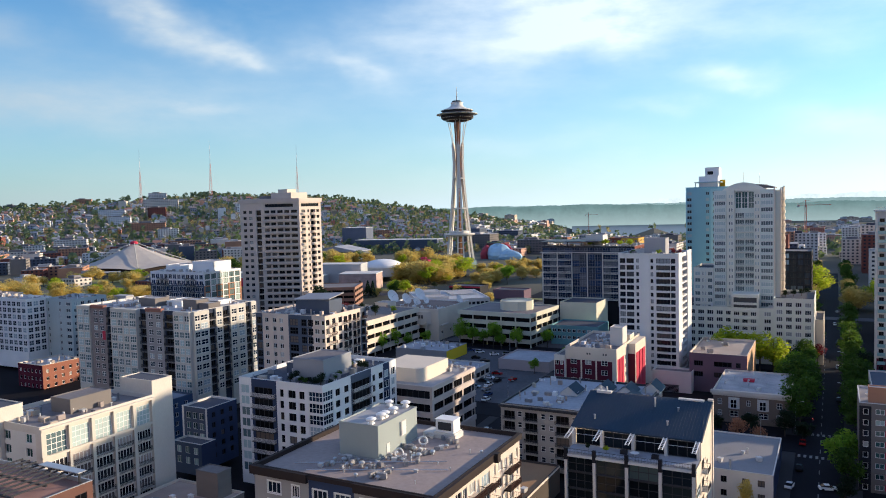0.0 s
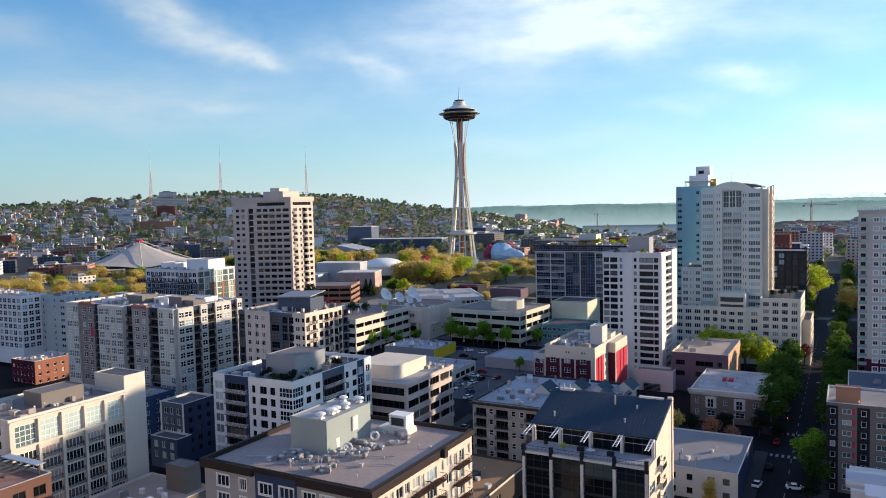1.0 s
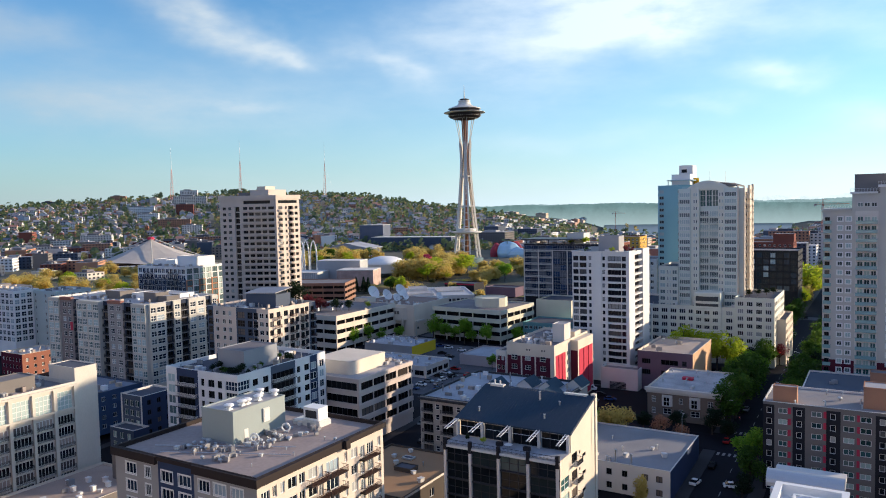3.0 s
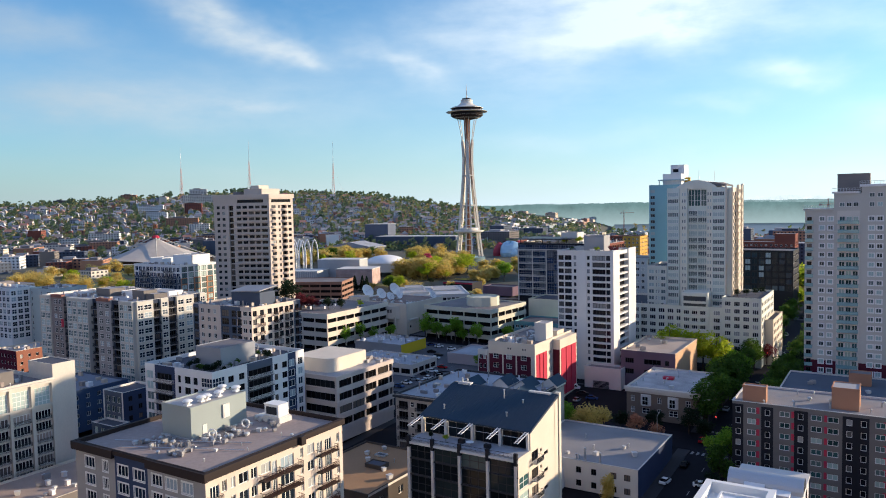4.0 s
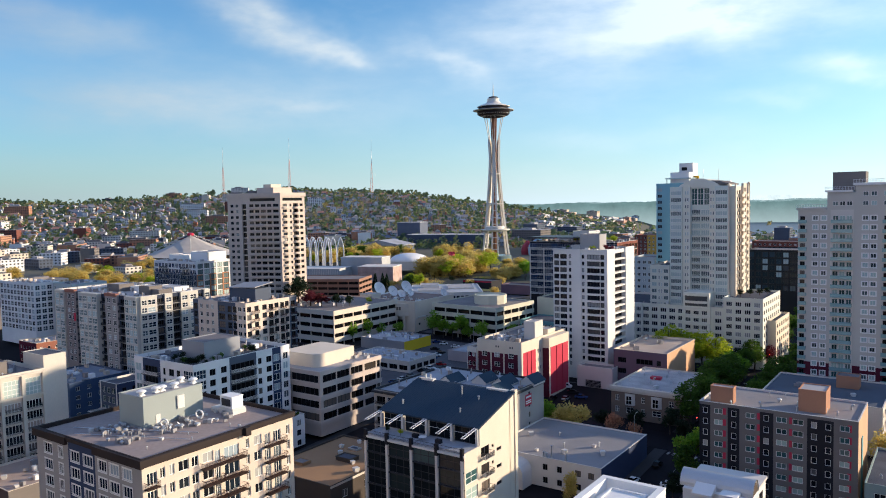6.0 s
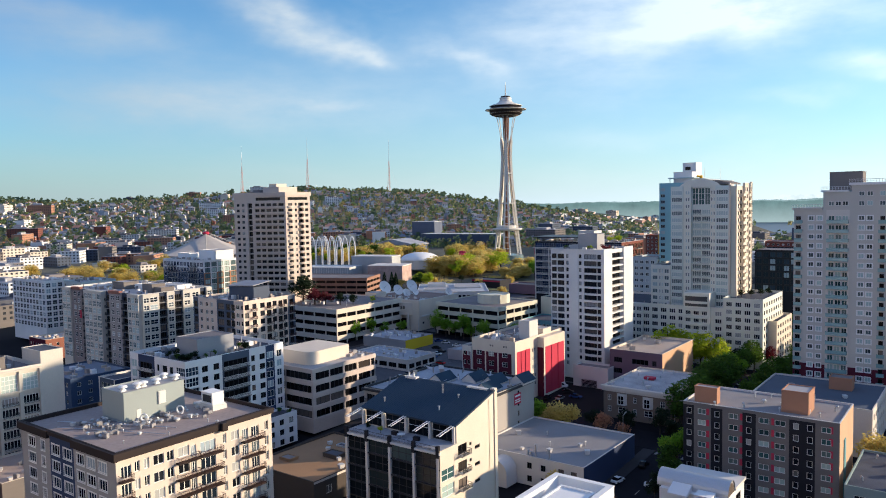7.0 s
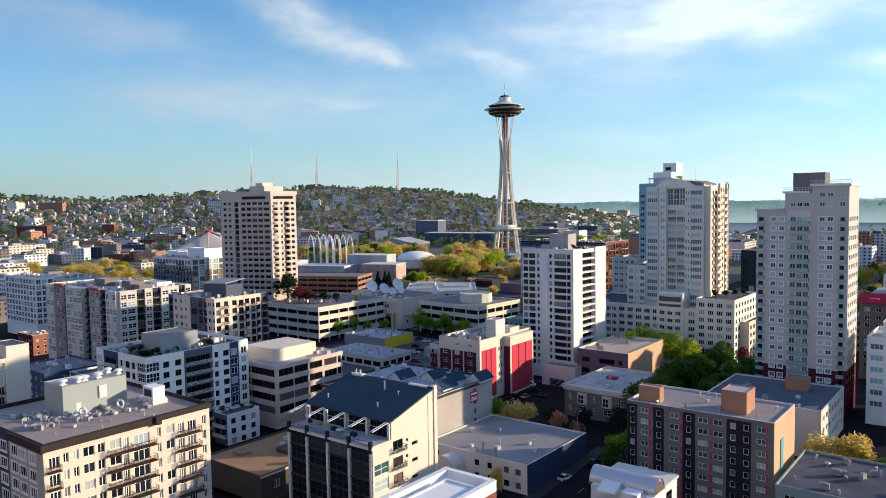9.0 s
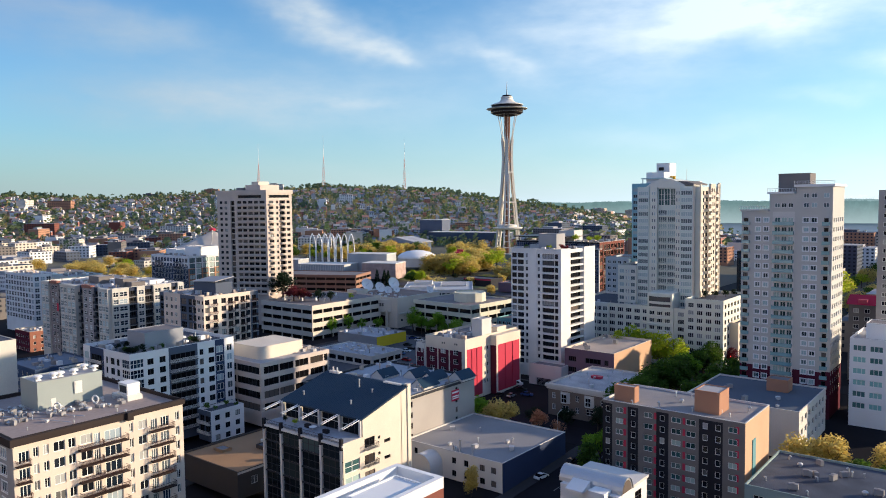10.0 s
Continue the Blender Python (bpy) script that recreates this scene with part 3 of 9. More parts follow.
# cream apartment block with the machine house on its roof
A_COLS = [(2.9, 2.8), (8.1, 1.5), (12.4, 2.9), (16.8, 3.0), (21.7, 2.6), (25.3, 2.8), (29.3, 2.7)]
A = block("apartment_building", "cream and grey apartment block with brown balconies and gravel roof", -89, -54, 92.8, 126.6, -16, 18.9, PINK, surf("warm_gravel_roof", (0.34, 0.275, 0.25), var=0.25, broad=0.1, fine=1.2), 0.7,
          extra=(surf("warm_grey_siding", (0.34, 0.32, 0.305), stretch=(1, 1, 3)), NAVY), cap=BROWN, faces={
    "S": [dict(cols=A_COLS, storey=3.15, top=1.9, h=2.0, sill=0.75, rows=7, split=True, bars=(3, 1), glass=GLASSB, depth=0.06,
               zones=[(0, 11.6, 0, 40, 1), (11.6, 20.6, 0, 40, 2), (20.6, 35, 0, 40, 1)])],
    "E": [dict(cols=[(3.4, 1.0), (5.2, 1.0), (7.0, 2.1), (9.7, 1.4), (12.0, 2.3), (21.8, 0.8), (23.7, 1.9), (32.0, 0.9)], storey=3.15, top=1.9, h=1.9, sill=0.8, rows=7, split=True, bars=(2, 1)),
          dict(cols=[(0.9, 1.9), (14.6, 1.2), (16.7, 3.4), (26.4, 1.4), (28.6, 1.9)], storey=3.15, top=1.9, h=2.25, sill=0.15, rows=7, split=True, bars=(3, 1), glass=GLASSB,
               balconies=[(0.3, 2.4, 1.2), (11.4, 4.6, 1.4), (16.2, 4.7, 1.6), (26.0, 5.1, 1.4)], slab=BROWN)]})
g = Geo()
for a in ((-0.55, 11.5, -0.6, 0.0), (20.7, 35.6, -0.6, 0.0)):
    g.box(*a, 33.5, 34.95)
g.box(11.5, 20.7, -0.35, 0, 34.2, 34.92).box(-0.55, -0.04, 0, 33.8, 33.5, 34.95)
part("cornice", g, BROWN, A, "black-brown overhanging cornice")
g = Geo().box(35.0, 35.6, 0.0, 21.0, 33.6, 34.95).box(35.0, 36.2, 21.0, 22.2, 33.4, 35.0).box(35.0, 35.5, 22.2, 34.1, 33.9, 34.95)
part("cornice", g, BROWN, A, "dark brown overhanging cornice")
for w in sorted({c[1] for c in A_COLS}):
    cs = Geo().box(-0.16, w + 0.16, -0.06, 0, 2.0, 2.2).box(-0.16, w + 0.16, -0.1, 0, -0.16, 0).box(-0.16, 0, -0.05, 0, 0, 2.0).box(w, w + 0.16, -0.05, 0, 0, 2.0).mesh("window_casing", [WFRAME])
    for u, cw in A_COLS:
        if cw == w:
            for k in range(4):
                part("window_casing", cs, None, A, at=(u, -0.005, 34.9 - 1.9 - 3.15 * (k + 1) + 0.75))
mh = roof_box(A, 9.6, 17.8, 11.6, 25.1, 34.2, 40.4, CORRUG, "machine_house", "grey-green ribbed machine house", ROOFL)
part("louvre", Geo().box(17.8, 18.1, 19.0, 20.6, 36.6, 39.2).box(18.1, 18.14, 19.2, 20.4, 36.8, 39.0), PALE, mh, "pale wall louvre")
part("door", Geo().box(17.8, 17.86, 14.2, 15.2, 34.3, 36.5), PALE, mh)
part("flashing", Geo().box(9.4, 18.0, 11.4, 25.3, 34.2, 34.5), STEEL, mh)

# white and charcoal apartment block behind it
B = block("apartment_building", "white and charcoal apartment block with a roof garden", -144.7, -116.5, 148.3, 184, -12, 17.1, WHITE, ROOFD, 1.0,
          extra=(SLATE, NAVY), faces={
    "S": [dict(cols=[(0.5, 3.0)], storey=3.05, top=1.6, h=2.4, sill=0.4, rows=8, glass=GLASSK, split=True, bars=(2, 1)),
          dict(cols=[(5.2, 6.4)], storey=3.05, top=1.6, h=2.4, sill=0.1, rows=8, frame=DFRAME, glass=GLASSD, split=True, bars=(4, 1), zones=[(4.4, 13.0, 0, 40, 2)],
               balconies=[(4.6, 8.0, 0.9)], rail=RAILW, slab=DFRAME),
          dict(cols=[(14.2, 1.2), (17.0, 2.4), (20.6, 1.7)], storey=3.05, top=1.6, h=2.0, sill=0.6, rows=8, frame=DFRAME, glass=GLASSD, split=True),
          dict(cols=[(23.6, 4.4)], storey=3.05, top=1.6, h=2.6, sill=0.3, rows=8, glass=GLASSB, split=True, bars=(4, 2))],
    "E": [dict(cols=[(0.2, 4.2)], storey=3.05, top=1.6, h=2.6, sill=0.3, rows=8, glass=GLASSB, split=True, bars=(4, 2)),
          dict(cols=[(5.5, 2.0), (9.4, 2.0), (23.0, 1.4), (26.2, 2.1)], storey=3.05, top=1.6, h=1.8, sill=0.7, rows=8, frame=DFRAME, glass=GLASSD, split=True),
          dict(cols=[(13.0, 8.6)], storey=3.05, top=1.6, h=2.4, sill=0.1, rows=8, frame=DFRAME, glass=GLASSD, split=True, bars=(5, 1), zones=[(12.4, 22.3, 0, 40, 1)],
               balconies=[(12.7, 9.3, 0.9)], rail=RAILW, slab=DFRAME),
          dict(cols=[(29.0, 2.6), (33.0, 2.0)], storey=3.05, top=1.6, h=2.2, sill=0.4, rows=8, frame=WFRAME, glass=GLASSB, split=True, zones=[(28.6, 32.0, 0, 40, 2)])]})
roof_box(B, 12.3, 22.6, 8.0, 21.0, 28.0, 33.8, surf("blue_grey_siding", (0.30, 0.31, 0.33)), "penthouse", "blue-grey roof penthouse")
roof_box(B, 5.0, 9.0, 14.0, 20.0, 28.0, 30.6, SLATE, "stair_house", "slate stair house")
B2 = block("apartment_building", "low white wing with slate balconies under a roof terrace", -113, -106.5, 168, 180, -12, -2.6, WHITE, ROOFD, 0.6, extra=(SLATE,), faces={
    "S": [dict(cols=even(6.5, 2, 2.4, 0.3), storey=3.05, top=0.9, h=2.2, sill=0.2, rows=4, frame=DFRAME, glass=GLASSD, zones=[(0, 6.5, 0, 20, 1)], balconies=[(0.2, 6.1, 1.0)], rail=RAILW)],
    "E": [dict(cols=even(12, 3, 1.7, 0.5), storey=3.05, top=0.9, h=1.7, rows=4, frame=DFRAME)]})

# concrete office with ribbon windows
CTAN = surf("pink_tan_concrete_bands", (0.57, 0.485, 0.43), var=0.14, stretch=(1, 1, 0.35))
C = block("office_building", "tan concrete office block with dark ribbon windows", -131, -105.9, 186.4, 215.6, -11.5, 9.0, CTAN, ROOFL, 0.5, faces={
    "S": [dict(cols=[(0.6, 11.4), (12.6, 11.8)], storey=4.0, top=0.6, h=2.45, sill=0.95, rows=4, frame=DFRAME, glass=GLASSD, bars=(6, 1), split=True)],
    "E": [dict(cols=[(1.3, 6.0), (7.7, 5.8), (14.3, 5.7), (20.9, 5.8), (27.2, 1.6)], storey=4.0, top=0.6, h=2.45, sill=0.95, rows=4, frame=DFRAME, glass=GLASSD, bars=(3, 1), split=True)]})
for k in range(5):
    z = 19.9 - 4.0 * k
    hi = 20.55 if k == 0 else z + 0.85
    part("spandrel", Geo().box(-0.3, 25.4, -0.35, 0, z - 0.65, hi), CTAN, C)
    part("spandrel", Geo().box(25.1, 25.45, 0, 29.3, z - 0.65, hi), CTAN, C)
g = Geo()
n = 14
pts = [(3.0, 5.0), (16.5, 5.0)] + [(16.5 + 2.2 * math.sin(math.pi / 2 * k / 6), 7.2 - 2.2 * math.cos(math.pi / 2 * k / 6)) for k in range(1, 7)] + [(18.7, 23.0), (3.0, 23.0)]
g.prism(pts, 20.0, 24.3)
part("penthouse", g, CREAM, C, "cream rounded penthouse")

# steel and glass lofts under a dark blue pitched roof
GLASSL = glazing("black_loft_glass", (0.006, 0.009, 0.012), (0.07, 0.10, 0.10), 0.3)
D = thing("loft_building", (-51.7, 145.8, -13.0), "black-glazed loft building under a dark blue metal roof", "building")
g = Geo()
wall_grid(g, (26.7, 0), (0, 1), (1, 0), 21.3, 0, 22.7, [(0.5, 4.9, z, z + 2.6) for z in (19.2 - 0.0, 15.9, 12.4, 8.8)][1:] + [(6.4, 9.6, z, z + 2.1) for z in (20.0, 16.3, 12.6)] + [(10.6, 11.4, z, z + 0.7) for z in (21.0, 17.4)] + [(12.6, 14.6, z, z + 0.8) for z in (19.6, 15.8, 12.0)])
g.face([(0, 21.3, 0), (0, 0, 0), (0, 0, 22.7), (0, 21.3, 22.7)]).face([(26.7, 21.3, 0), (0, 21.3, 0), (0, 21.3, 22.7), (26.7, 21.3, 22.7)])
# gable above the deck, thick as a wall
for x0, x1 in ((0.0, 0.35), (26.35, 26.7)):
    pr = [(5.9, 22.7), (21.3, 22.7), (21.3, 31.0), (20.4, 31.0), (5.9, 26.6)]
    g.shared([(x0, y, z) for y, z in pr] + [(x1, y, z) for y, z in pr], [(4, 3, 2, 1, 0), (5, 6, 7, 8, 9)] + [(i, (i + 1) % 5, 5 + (i + 1) % 5, 5 + i) for i in range(5)])
part("wall", g, CREAM, D, "cream end wall")
for z in (15.9, 12.4, 8.8):
    put_window(D, (26.7, 0), (0, 1), (1, 0), 0.5, z, 4.4, 2.6, 0.15, WFRAME, GLASSG, True, (2, 2))
for z in (20.0, 16.3, 12.6):
    put_window(D, (26.7, 0), (0, 1), (1, 0), 6.4, z, 3.2, 2.1, 0.15, DFRAME, GLASSD, True, (2, 1))
for z in (21.0, 17.4):
    put_window(D, (26.7, 0), (0, 1), (1, 0), 10.6, z, 0.8, 0.7, 0.15, DFRAME, GLASSD, True)
for z in (19.6, 15.8, 12.0):
    put_window(D, (26.7, 0), (0, 1), (1, 0), 12.6, z, 2.0, 0.8, 0.15, DFRAME, GLASSD, True)
bm_ = balcony_mesh(3.4, 1.3, DFRAME, CONCRETE)
for z in (19.9, 16.2, 12.5):
    part("balcony", bm_, None, D, at=(26.7, 6.3, z), turn=90)
part("fin_wall", Geo().box(25.9, 26.95, 20.4, 21.5, 0, 31.4).box(25.0, 26.7, 18.3, 18.5, 0, 29.5), CREAM, D)
bays = [0.3, 6.4, 13.1, 19.8, 26.2]
for a, b in zip(bays, bays[1:]):
    for k in range(6):
        put_window(D, (0, 0), (1, 0), (0, -1), a + 0.35, 22.4 - 3.6 * (k + 1), b - a - 0.7, 3.35, 0.25, DFRAME, GLASSL, True, (3, 2))
for x in bays:
    part("column", Geo().box(x - 0.32, x + 0.32, -0.25, 0.3, 0, 21.2), PALE, D, "pale concrete column")
    part("deck_post", Geo().box(x - 0.36, x + 0.36, -0.35, 0.3, 21.21, 23.7), BLACKP, D, "black deck post")
part("deck_edge", Geo().box(-0.1, 26.8, -0.3, 0.3, 21.9, 22.35), PALE, D, "pale concrete deck edge")
part("deck", Geo().box(0.2, 26.5, 0.3, 21.0, 22.4, 22.7), ROOFB, D)
g = Geo()
g.box(0, 26.7, -0.1, -0.04, 23.5, 23.58).box(0, 26.7, -0.1, -0.04, 22.9, 22.95)
for k in range(90):
    g.box(0.2 + k * 0.295, 0.23 + k * 0.295, -0.1, -0.06, 22.6, 23.5)
part("deck_railing", g, DFRAME, D)
for a, b in zip(bays, bays[1:]):
    put_window(D, (0, 6.2), (1, 0), (0, -1), a + 0.4, 22.75, b - a - 0.8, 3.3, 0.0, DFRAME, GLASSL, True, (3, 1))
for x in bays:
    part("eave_post", Geo().box(x - 0.3, x + 0.3, 5.4, 6.1, 22.7, 26.5), PALE, D, "pale post under the eave")
slope = Geo().shared([(-0.3, 5.3, 26.7), (27.0, 5.3, 26.7), (27.0, 20.5, 31.05), (-0.3, 20.5, 31.05), (-0.3, 5.3, 26.4), (27.0, 5.3, 26.4), (27.0, 20.5, 30.75), (-0.3, 20.5, 30.75)], [(0, 1, 2, 3), (7, 6, 5, 4), (0, 4, 5, 1), (2, 6, 7, 3), (1, 5, 6, 2), (3, 7, 4, 0)])
rf = part("roof", slope, METALROOF, D, "dark blue standing-seam metal roof")
seam = Geo().shared([(-0.03, 5.3, 26.7), (0.03, 5.3, 26.7), (0.03, 20.5, 31.05), (-0.03, 20.5, 31.05), (0, 5.3, 26.75), (0, 20.5, 31.1)], [(0, 4, 5, 3), (4, 1, 2, 5), (0, 1, 4)]).mesh("roof_seam", [METALROOF])
for k in range(44):
    part("roof_seam", seam, None, rf, at=(-0.2 + k * 0.63, 0, 0))
for x in bays:
    tr = Geo()
    for dx in (-0.35, 0.35):
        tr.tube((x + dx, 5.6, 26.6), (x + dx, 0.2, 25.7), 0.1, n=6)
    for k in range(8):
        t = 0.1 + 0.125 * k
        tr.tube((x - 0.5, 5.6 - 5.4 * t, 26.65 - 0.9 * t), (x + 0.5, 5.6 - 5.4 * t, 26.65 - 0.9 * t), 0.05, n=5)
    part("outrigger", tr, BRIGHT, D, "white outrigger trellis")
part("tie_rod", Geo().tube((0.3, 3.4, 25.8), (26.2, 3.4, 25.8), 0.05, n=5), STEEL, D)
for x, y, s in ((15.5, 16.2, 1.9), (20.6, 15.3, 0.7), (19.4, 9.6, 0.8), (4.0, 9.0, 0.9)):
    z = 26.7 + (y - 5.3) * 0.286
    part("flue", Geo().tube((x, y, z - 0.1), (x, y, z + s), 0.17, n=8).tube((x, y, z + s), (x, y, z + s + 0.15), 0.26, n=8), STEEL, D, "steel flue pipe")
part("ridge_hood", Geo().box(1.4, 4.8, 19.6, 20.9, 30.4, 31.3).tube((2.3, 20.2, 31.3), (2.3, 20.2, 32.3), 0.2, n=8).tube((3.7, 20.2, 31.3), (3.7, 20.2, 32.3), 0.2, n=8), PALE, D, "pale ridge hood with two pipes")
part("ridge_hood", Geo().box(19.8, 25.2, 19.8, 20.8, 30.7, 31.2), PALE, D, "pale flat ridge hood")
for z in (18.6, 15.0, 11.4):
    part("floor_beam", Geo().box(0, 26.6, -0.12, 0.2, z, z + 0.22), DFRAME, D)

# taupe block with red window strips
reds = [(5.6, 6.3), (13.4, 14.0), (20.4, 21.0), (32.4, 33.2)]
blacks = [(0.0, 2.6), (6.7, 9.4), (14.0, 17.0), (24.2, 29.6)]
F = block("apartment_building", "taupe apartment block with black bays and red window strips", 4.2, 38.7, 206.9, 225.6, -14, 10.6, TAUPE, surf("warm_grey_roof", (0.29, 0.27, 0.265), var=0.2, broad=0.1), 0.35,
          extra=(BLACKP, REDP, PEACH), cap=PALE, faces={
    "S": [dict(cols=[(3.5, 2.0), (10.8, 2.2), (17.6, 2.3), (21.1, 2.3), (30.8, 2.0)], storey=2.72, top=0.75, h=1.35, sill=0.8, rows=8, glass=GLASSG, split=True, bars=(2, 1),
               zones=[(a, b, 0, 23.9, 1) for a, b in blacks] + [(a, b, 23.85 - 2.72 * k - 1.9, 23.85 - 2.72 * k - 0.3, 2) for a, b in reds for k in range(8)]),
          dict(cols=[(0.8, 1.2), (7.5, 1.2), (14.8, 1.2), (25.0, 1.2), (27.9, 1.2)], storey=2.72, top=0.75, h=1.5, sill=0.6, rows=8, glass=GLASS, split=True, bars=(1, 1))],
    # east wall painted in the sunlit peach
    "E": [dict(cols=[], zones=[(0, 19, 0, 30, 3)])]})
part("stair_window", Geo().box(34.5, 34.7, 5.2, 7.4, 2.0, 19.6), TEAL, F, "tall teal stair window panel")
roof_box(F, 21.6, 27.4, 4.2, 11.0, 23.9, 29.5, BRICK2, "lift_house", "orange brick lift house", ROOFL)
roof_box(F, 2.0, 7.4, 2.4, 5.0, 23.9, 28.2, BRICK2, "stair_house", "orange brick stair house", ROOFL)

# loft block with tall windows
LOFTC = surf("pale_cream_concrete", (0.63, 0.575, 0.50), var=0.13, stretch=(1, 1, 0.4))
GLASSH = glazing("pale_green_loft_glass", (0.05, 0.075, 0.08), (0.42, 0.52, 0.50), 0.6)
GLASSM = glazing("red_curtained_glass", (0.012, 0.012, 0.014), (0.40, 0.33, 0.30), 0.42)
H = block("loft_building", "cream concrete loft block with tall white-framed windows and balconies", -173, -151.5, 95.5, 125.2, -15, 17.0, LOFTC, ROOF, 0.9,
          extra=(PALE,), faces={
    "E": [dict(cols=[(1.4, 4.9), (7.3, 4.7), (13.2, 4.6), (18.9, 4.4), (24.6, 4.2)], storey=6.0, top=1.0, h=5.0, sill=0.2, rows=1, split=True, bars=(4, 4), glass=GLASSH, zones=[(0, 30, 0, 25.6, 0)]),
          dict(cols=[(1.4, 4.9), (7.3, 4.7), (13.2, 4.6), (18.9, 4.4), (24.6, 4.2)], storey=3.0, top=7.4, h=2.3, sill=0.1, rows=8, split=True, bars=(5, 1), glass=GLASSM,
               balconies=[(1.6, 4.5, 0.7), (7.5, 4.3, 0.7), (13.4, 4.2, 0.7), (19.1, 4.0, 0.7), (24.8, 3.8, 0.7)], rail=DFRAME, slab=LOFTC)],
    "S": [dict(cols=[(3.0, 2.2), (9.0, 2.2), (16.5, 2.2)], storey=3.1, top=1.6, h=2.0, rows=9, glass=GLASSG, split=True, zones=[(2, 20, 3, 30.5, 1)])]})
roof_box(H, 10.0, 21.5, 29.7, 36.0, 0.0, 35.6, LOFTC, "stair_tower", "cream end tower", ROOFD)
roof_box(H, 0.0, 9.0, -1.0, 4.5, 20.0, 35.2, LOFTC, "corner_tower", "cream corner tower", ROOFD)
for a, b in ((0.0, 1.1), (6.5, 7.1), (12.2, 13.0), (18.0, 18.7), (23.5, 24.4), (29.0, 29.7)):
    part("pilaster", Geo().box(21.5, 22.0, a, b, 0, 31.0), LOFTC, H)
for z in (31.05, 25.1):
    part("string_course", Geo().box(21.5, 22.15, 0, 29.7, z, z + 0.5), LOFTC, H)
roof_box(H, 8.0, 15.0, 12.0, 23.0, 31.0, 34.6, TAUPE, "lift_house", "taupe lift house", ROOF)

# long grey apartment block with white windows
MAUVE = surf("mauve_grey_siding", (0.27, 0.235, 0.23), stretch=(1, 1, 3))
K = block("apartment_building", "tall cream and grey apartment block with projecting bays", -264, -203, 187.4, 219.5, -11, 26.8, surf("navy_recess_panel", (0.045, 0.055, 0.085)), ROOFL, 0.7, cap=PALE, faces={
    "S": [dict(cols=[(16.7, 3.4), (35.0, 2.8), (47.9, 4.4)], storey=2.95, top=1.0, h=2.3, sill=0.15, rows=10, frame=DFRAME, glass=GLASSD, bars=(3, 1), balconies=[(16.4, 4.0, 0.9), (34.7, 3.4, 0.9), (47.4, 5.4, 0.9)], rail=DFRAME, slab=GREY)],
    "E": [dict(cols=[(7.4, 3.0), (14.6, 3.0), (26.6, 2.4)], storey=2.95, top=1.0, h=2.3, sill=0.15, rows=10, frame=DFRAME, glass=GLASSD, bars=(3, 1), balconies=[(7.1, 3.6, 0.9), (14.3, 3.6, 0.9), (26.3, 3.0, 0.9)], rail=DFRAME, slab=GREY)]})
KCREAM = surf("cream_grey_stucco", (0.57, 0.54, 0.48))
jut_bays(K, "S", 61, 32.1, 37.8, KCREAM, [(0, 7.4, 1.3, [(0.4, 3.1), (3.9, 3.1)], 2.35, 0.4, (3, 2), None), (20.6, 34.6, 2.2, [(0.3, 3.0), (3.7, 2.6), (7.0, 2.8), (10.4, 3.3)], 2.35, 0.4, (3, 2), None),
     (53.0, 61.0, 1.4, [(0.3, 2.2), (2.9, 2.2), (5.5, 2.3)], 2.2, 0.5, (2, 2), None)], 2.95, 1.0, 10, WFRAME, GLASSK)
jut_bays(K, "S", 61, 32.1, 37.8, KCREAM, [(7.42, 16.2, 0.7, [(1.7, 2.2), (5.0, 2.2)], 1.9, 0.65, (2, 2), MAUVE), (38.2, 47.2, 0.7, [(1.2, 2.4), (5.2, 2.4)], 1.9, 0.65, (2, 2), GREY)], 2.95, 1.0, 10, WFRAME, GLASSB)
jut_bays(K, "E", 61, 32.1, 37.8, KCREAM, [(0, 7.0, 1.2, [(0.3, 2.3), (3.0, 3.4)], 2.0, 0.55, (2, 2), None), (10.8, 14.2, 0.8, [(0.5, 2.5)], 1.95, 0.6, (2, 2), None),
     (18.0, 26.2, 0.9, [(0.6, 2.7), (4.4, 3.0)], 1.95, 0.6, (2, 2), None), (29.4, 32.1, 0.9, [(0.3, 2.1)], 1.95, 0.6, (2, 2), None)], 2.95, 1.0, 10, WFRAME, GLASSB)
part("banner", Geo().box(14.0, 15.6, -0.85, -0.72, 25.2, 28.6), REDP, K, "red banner hung on a bay")
part("crown", Geo().box(8.0, 15.6, -1.2, 0.4, 37.2, 38.4).box(38.6, 46.8, -1.2, 0.4, 37.2, 38.4), surf("terracotta_trim", (0.30, 0.14, 0.11)), K, "terracotta roof edge over the grey bays")
for x, y, w, d, h, m in ((22, 10, 9, 7, 3.2, TAUPE), (33, 14, 8, 9, 2.2, BRIGHT), (47, 9, 7, 6, 3.6, TAUPE), (54, 10, 5, 6, 2.4, TAUPE), (11, 9, 7, 5, 1.6, BRIGHT), (38, 22, 14, 7, 1.8, BRIGHT)):
    roof_box(K, x, x + w, y, y + d, 37.1, 37.1 + h, m, "stair_house", "", ROOFL)

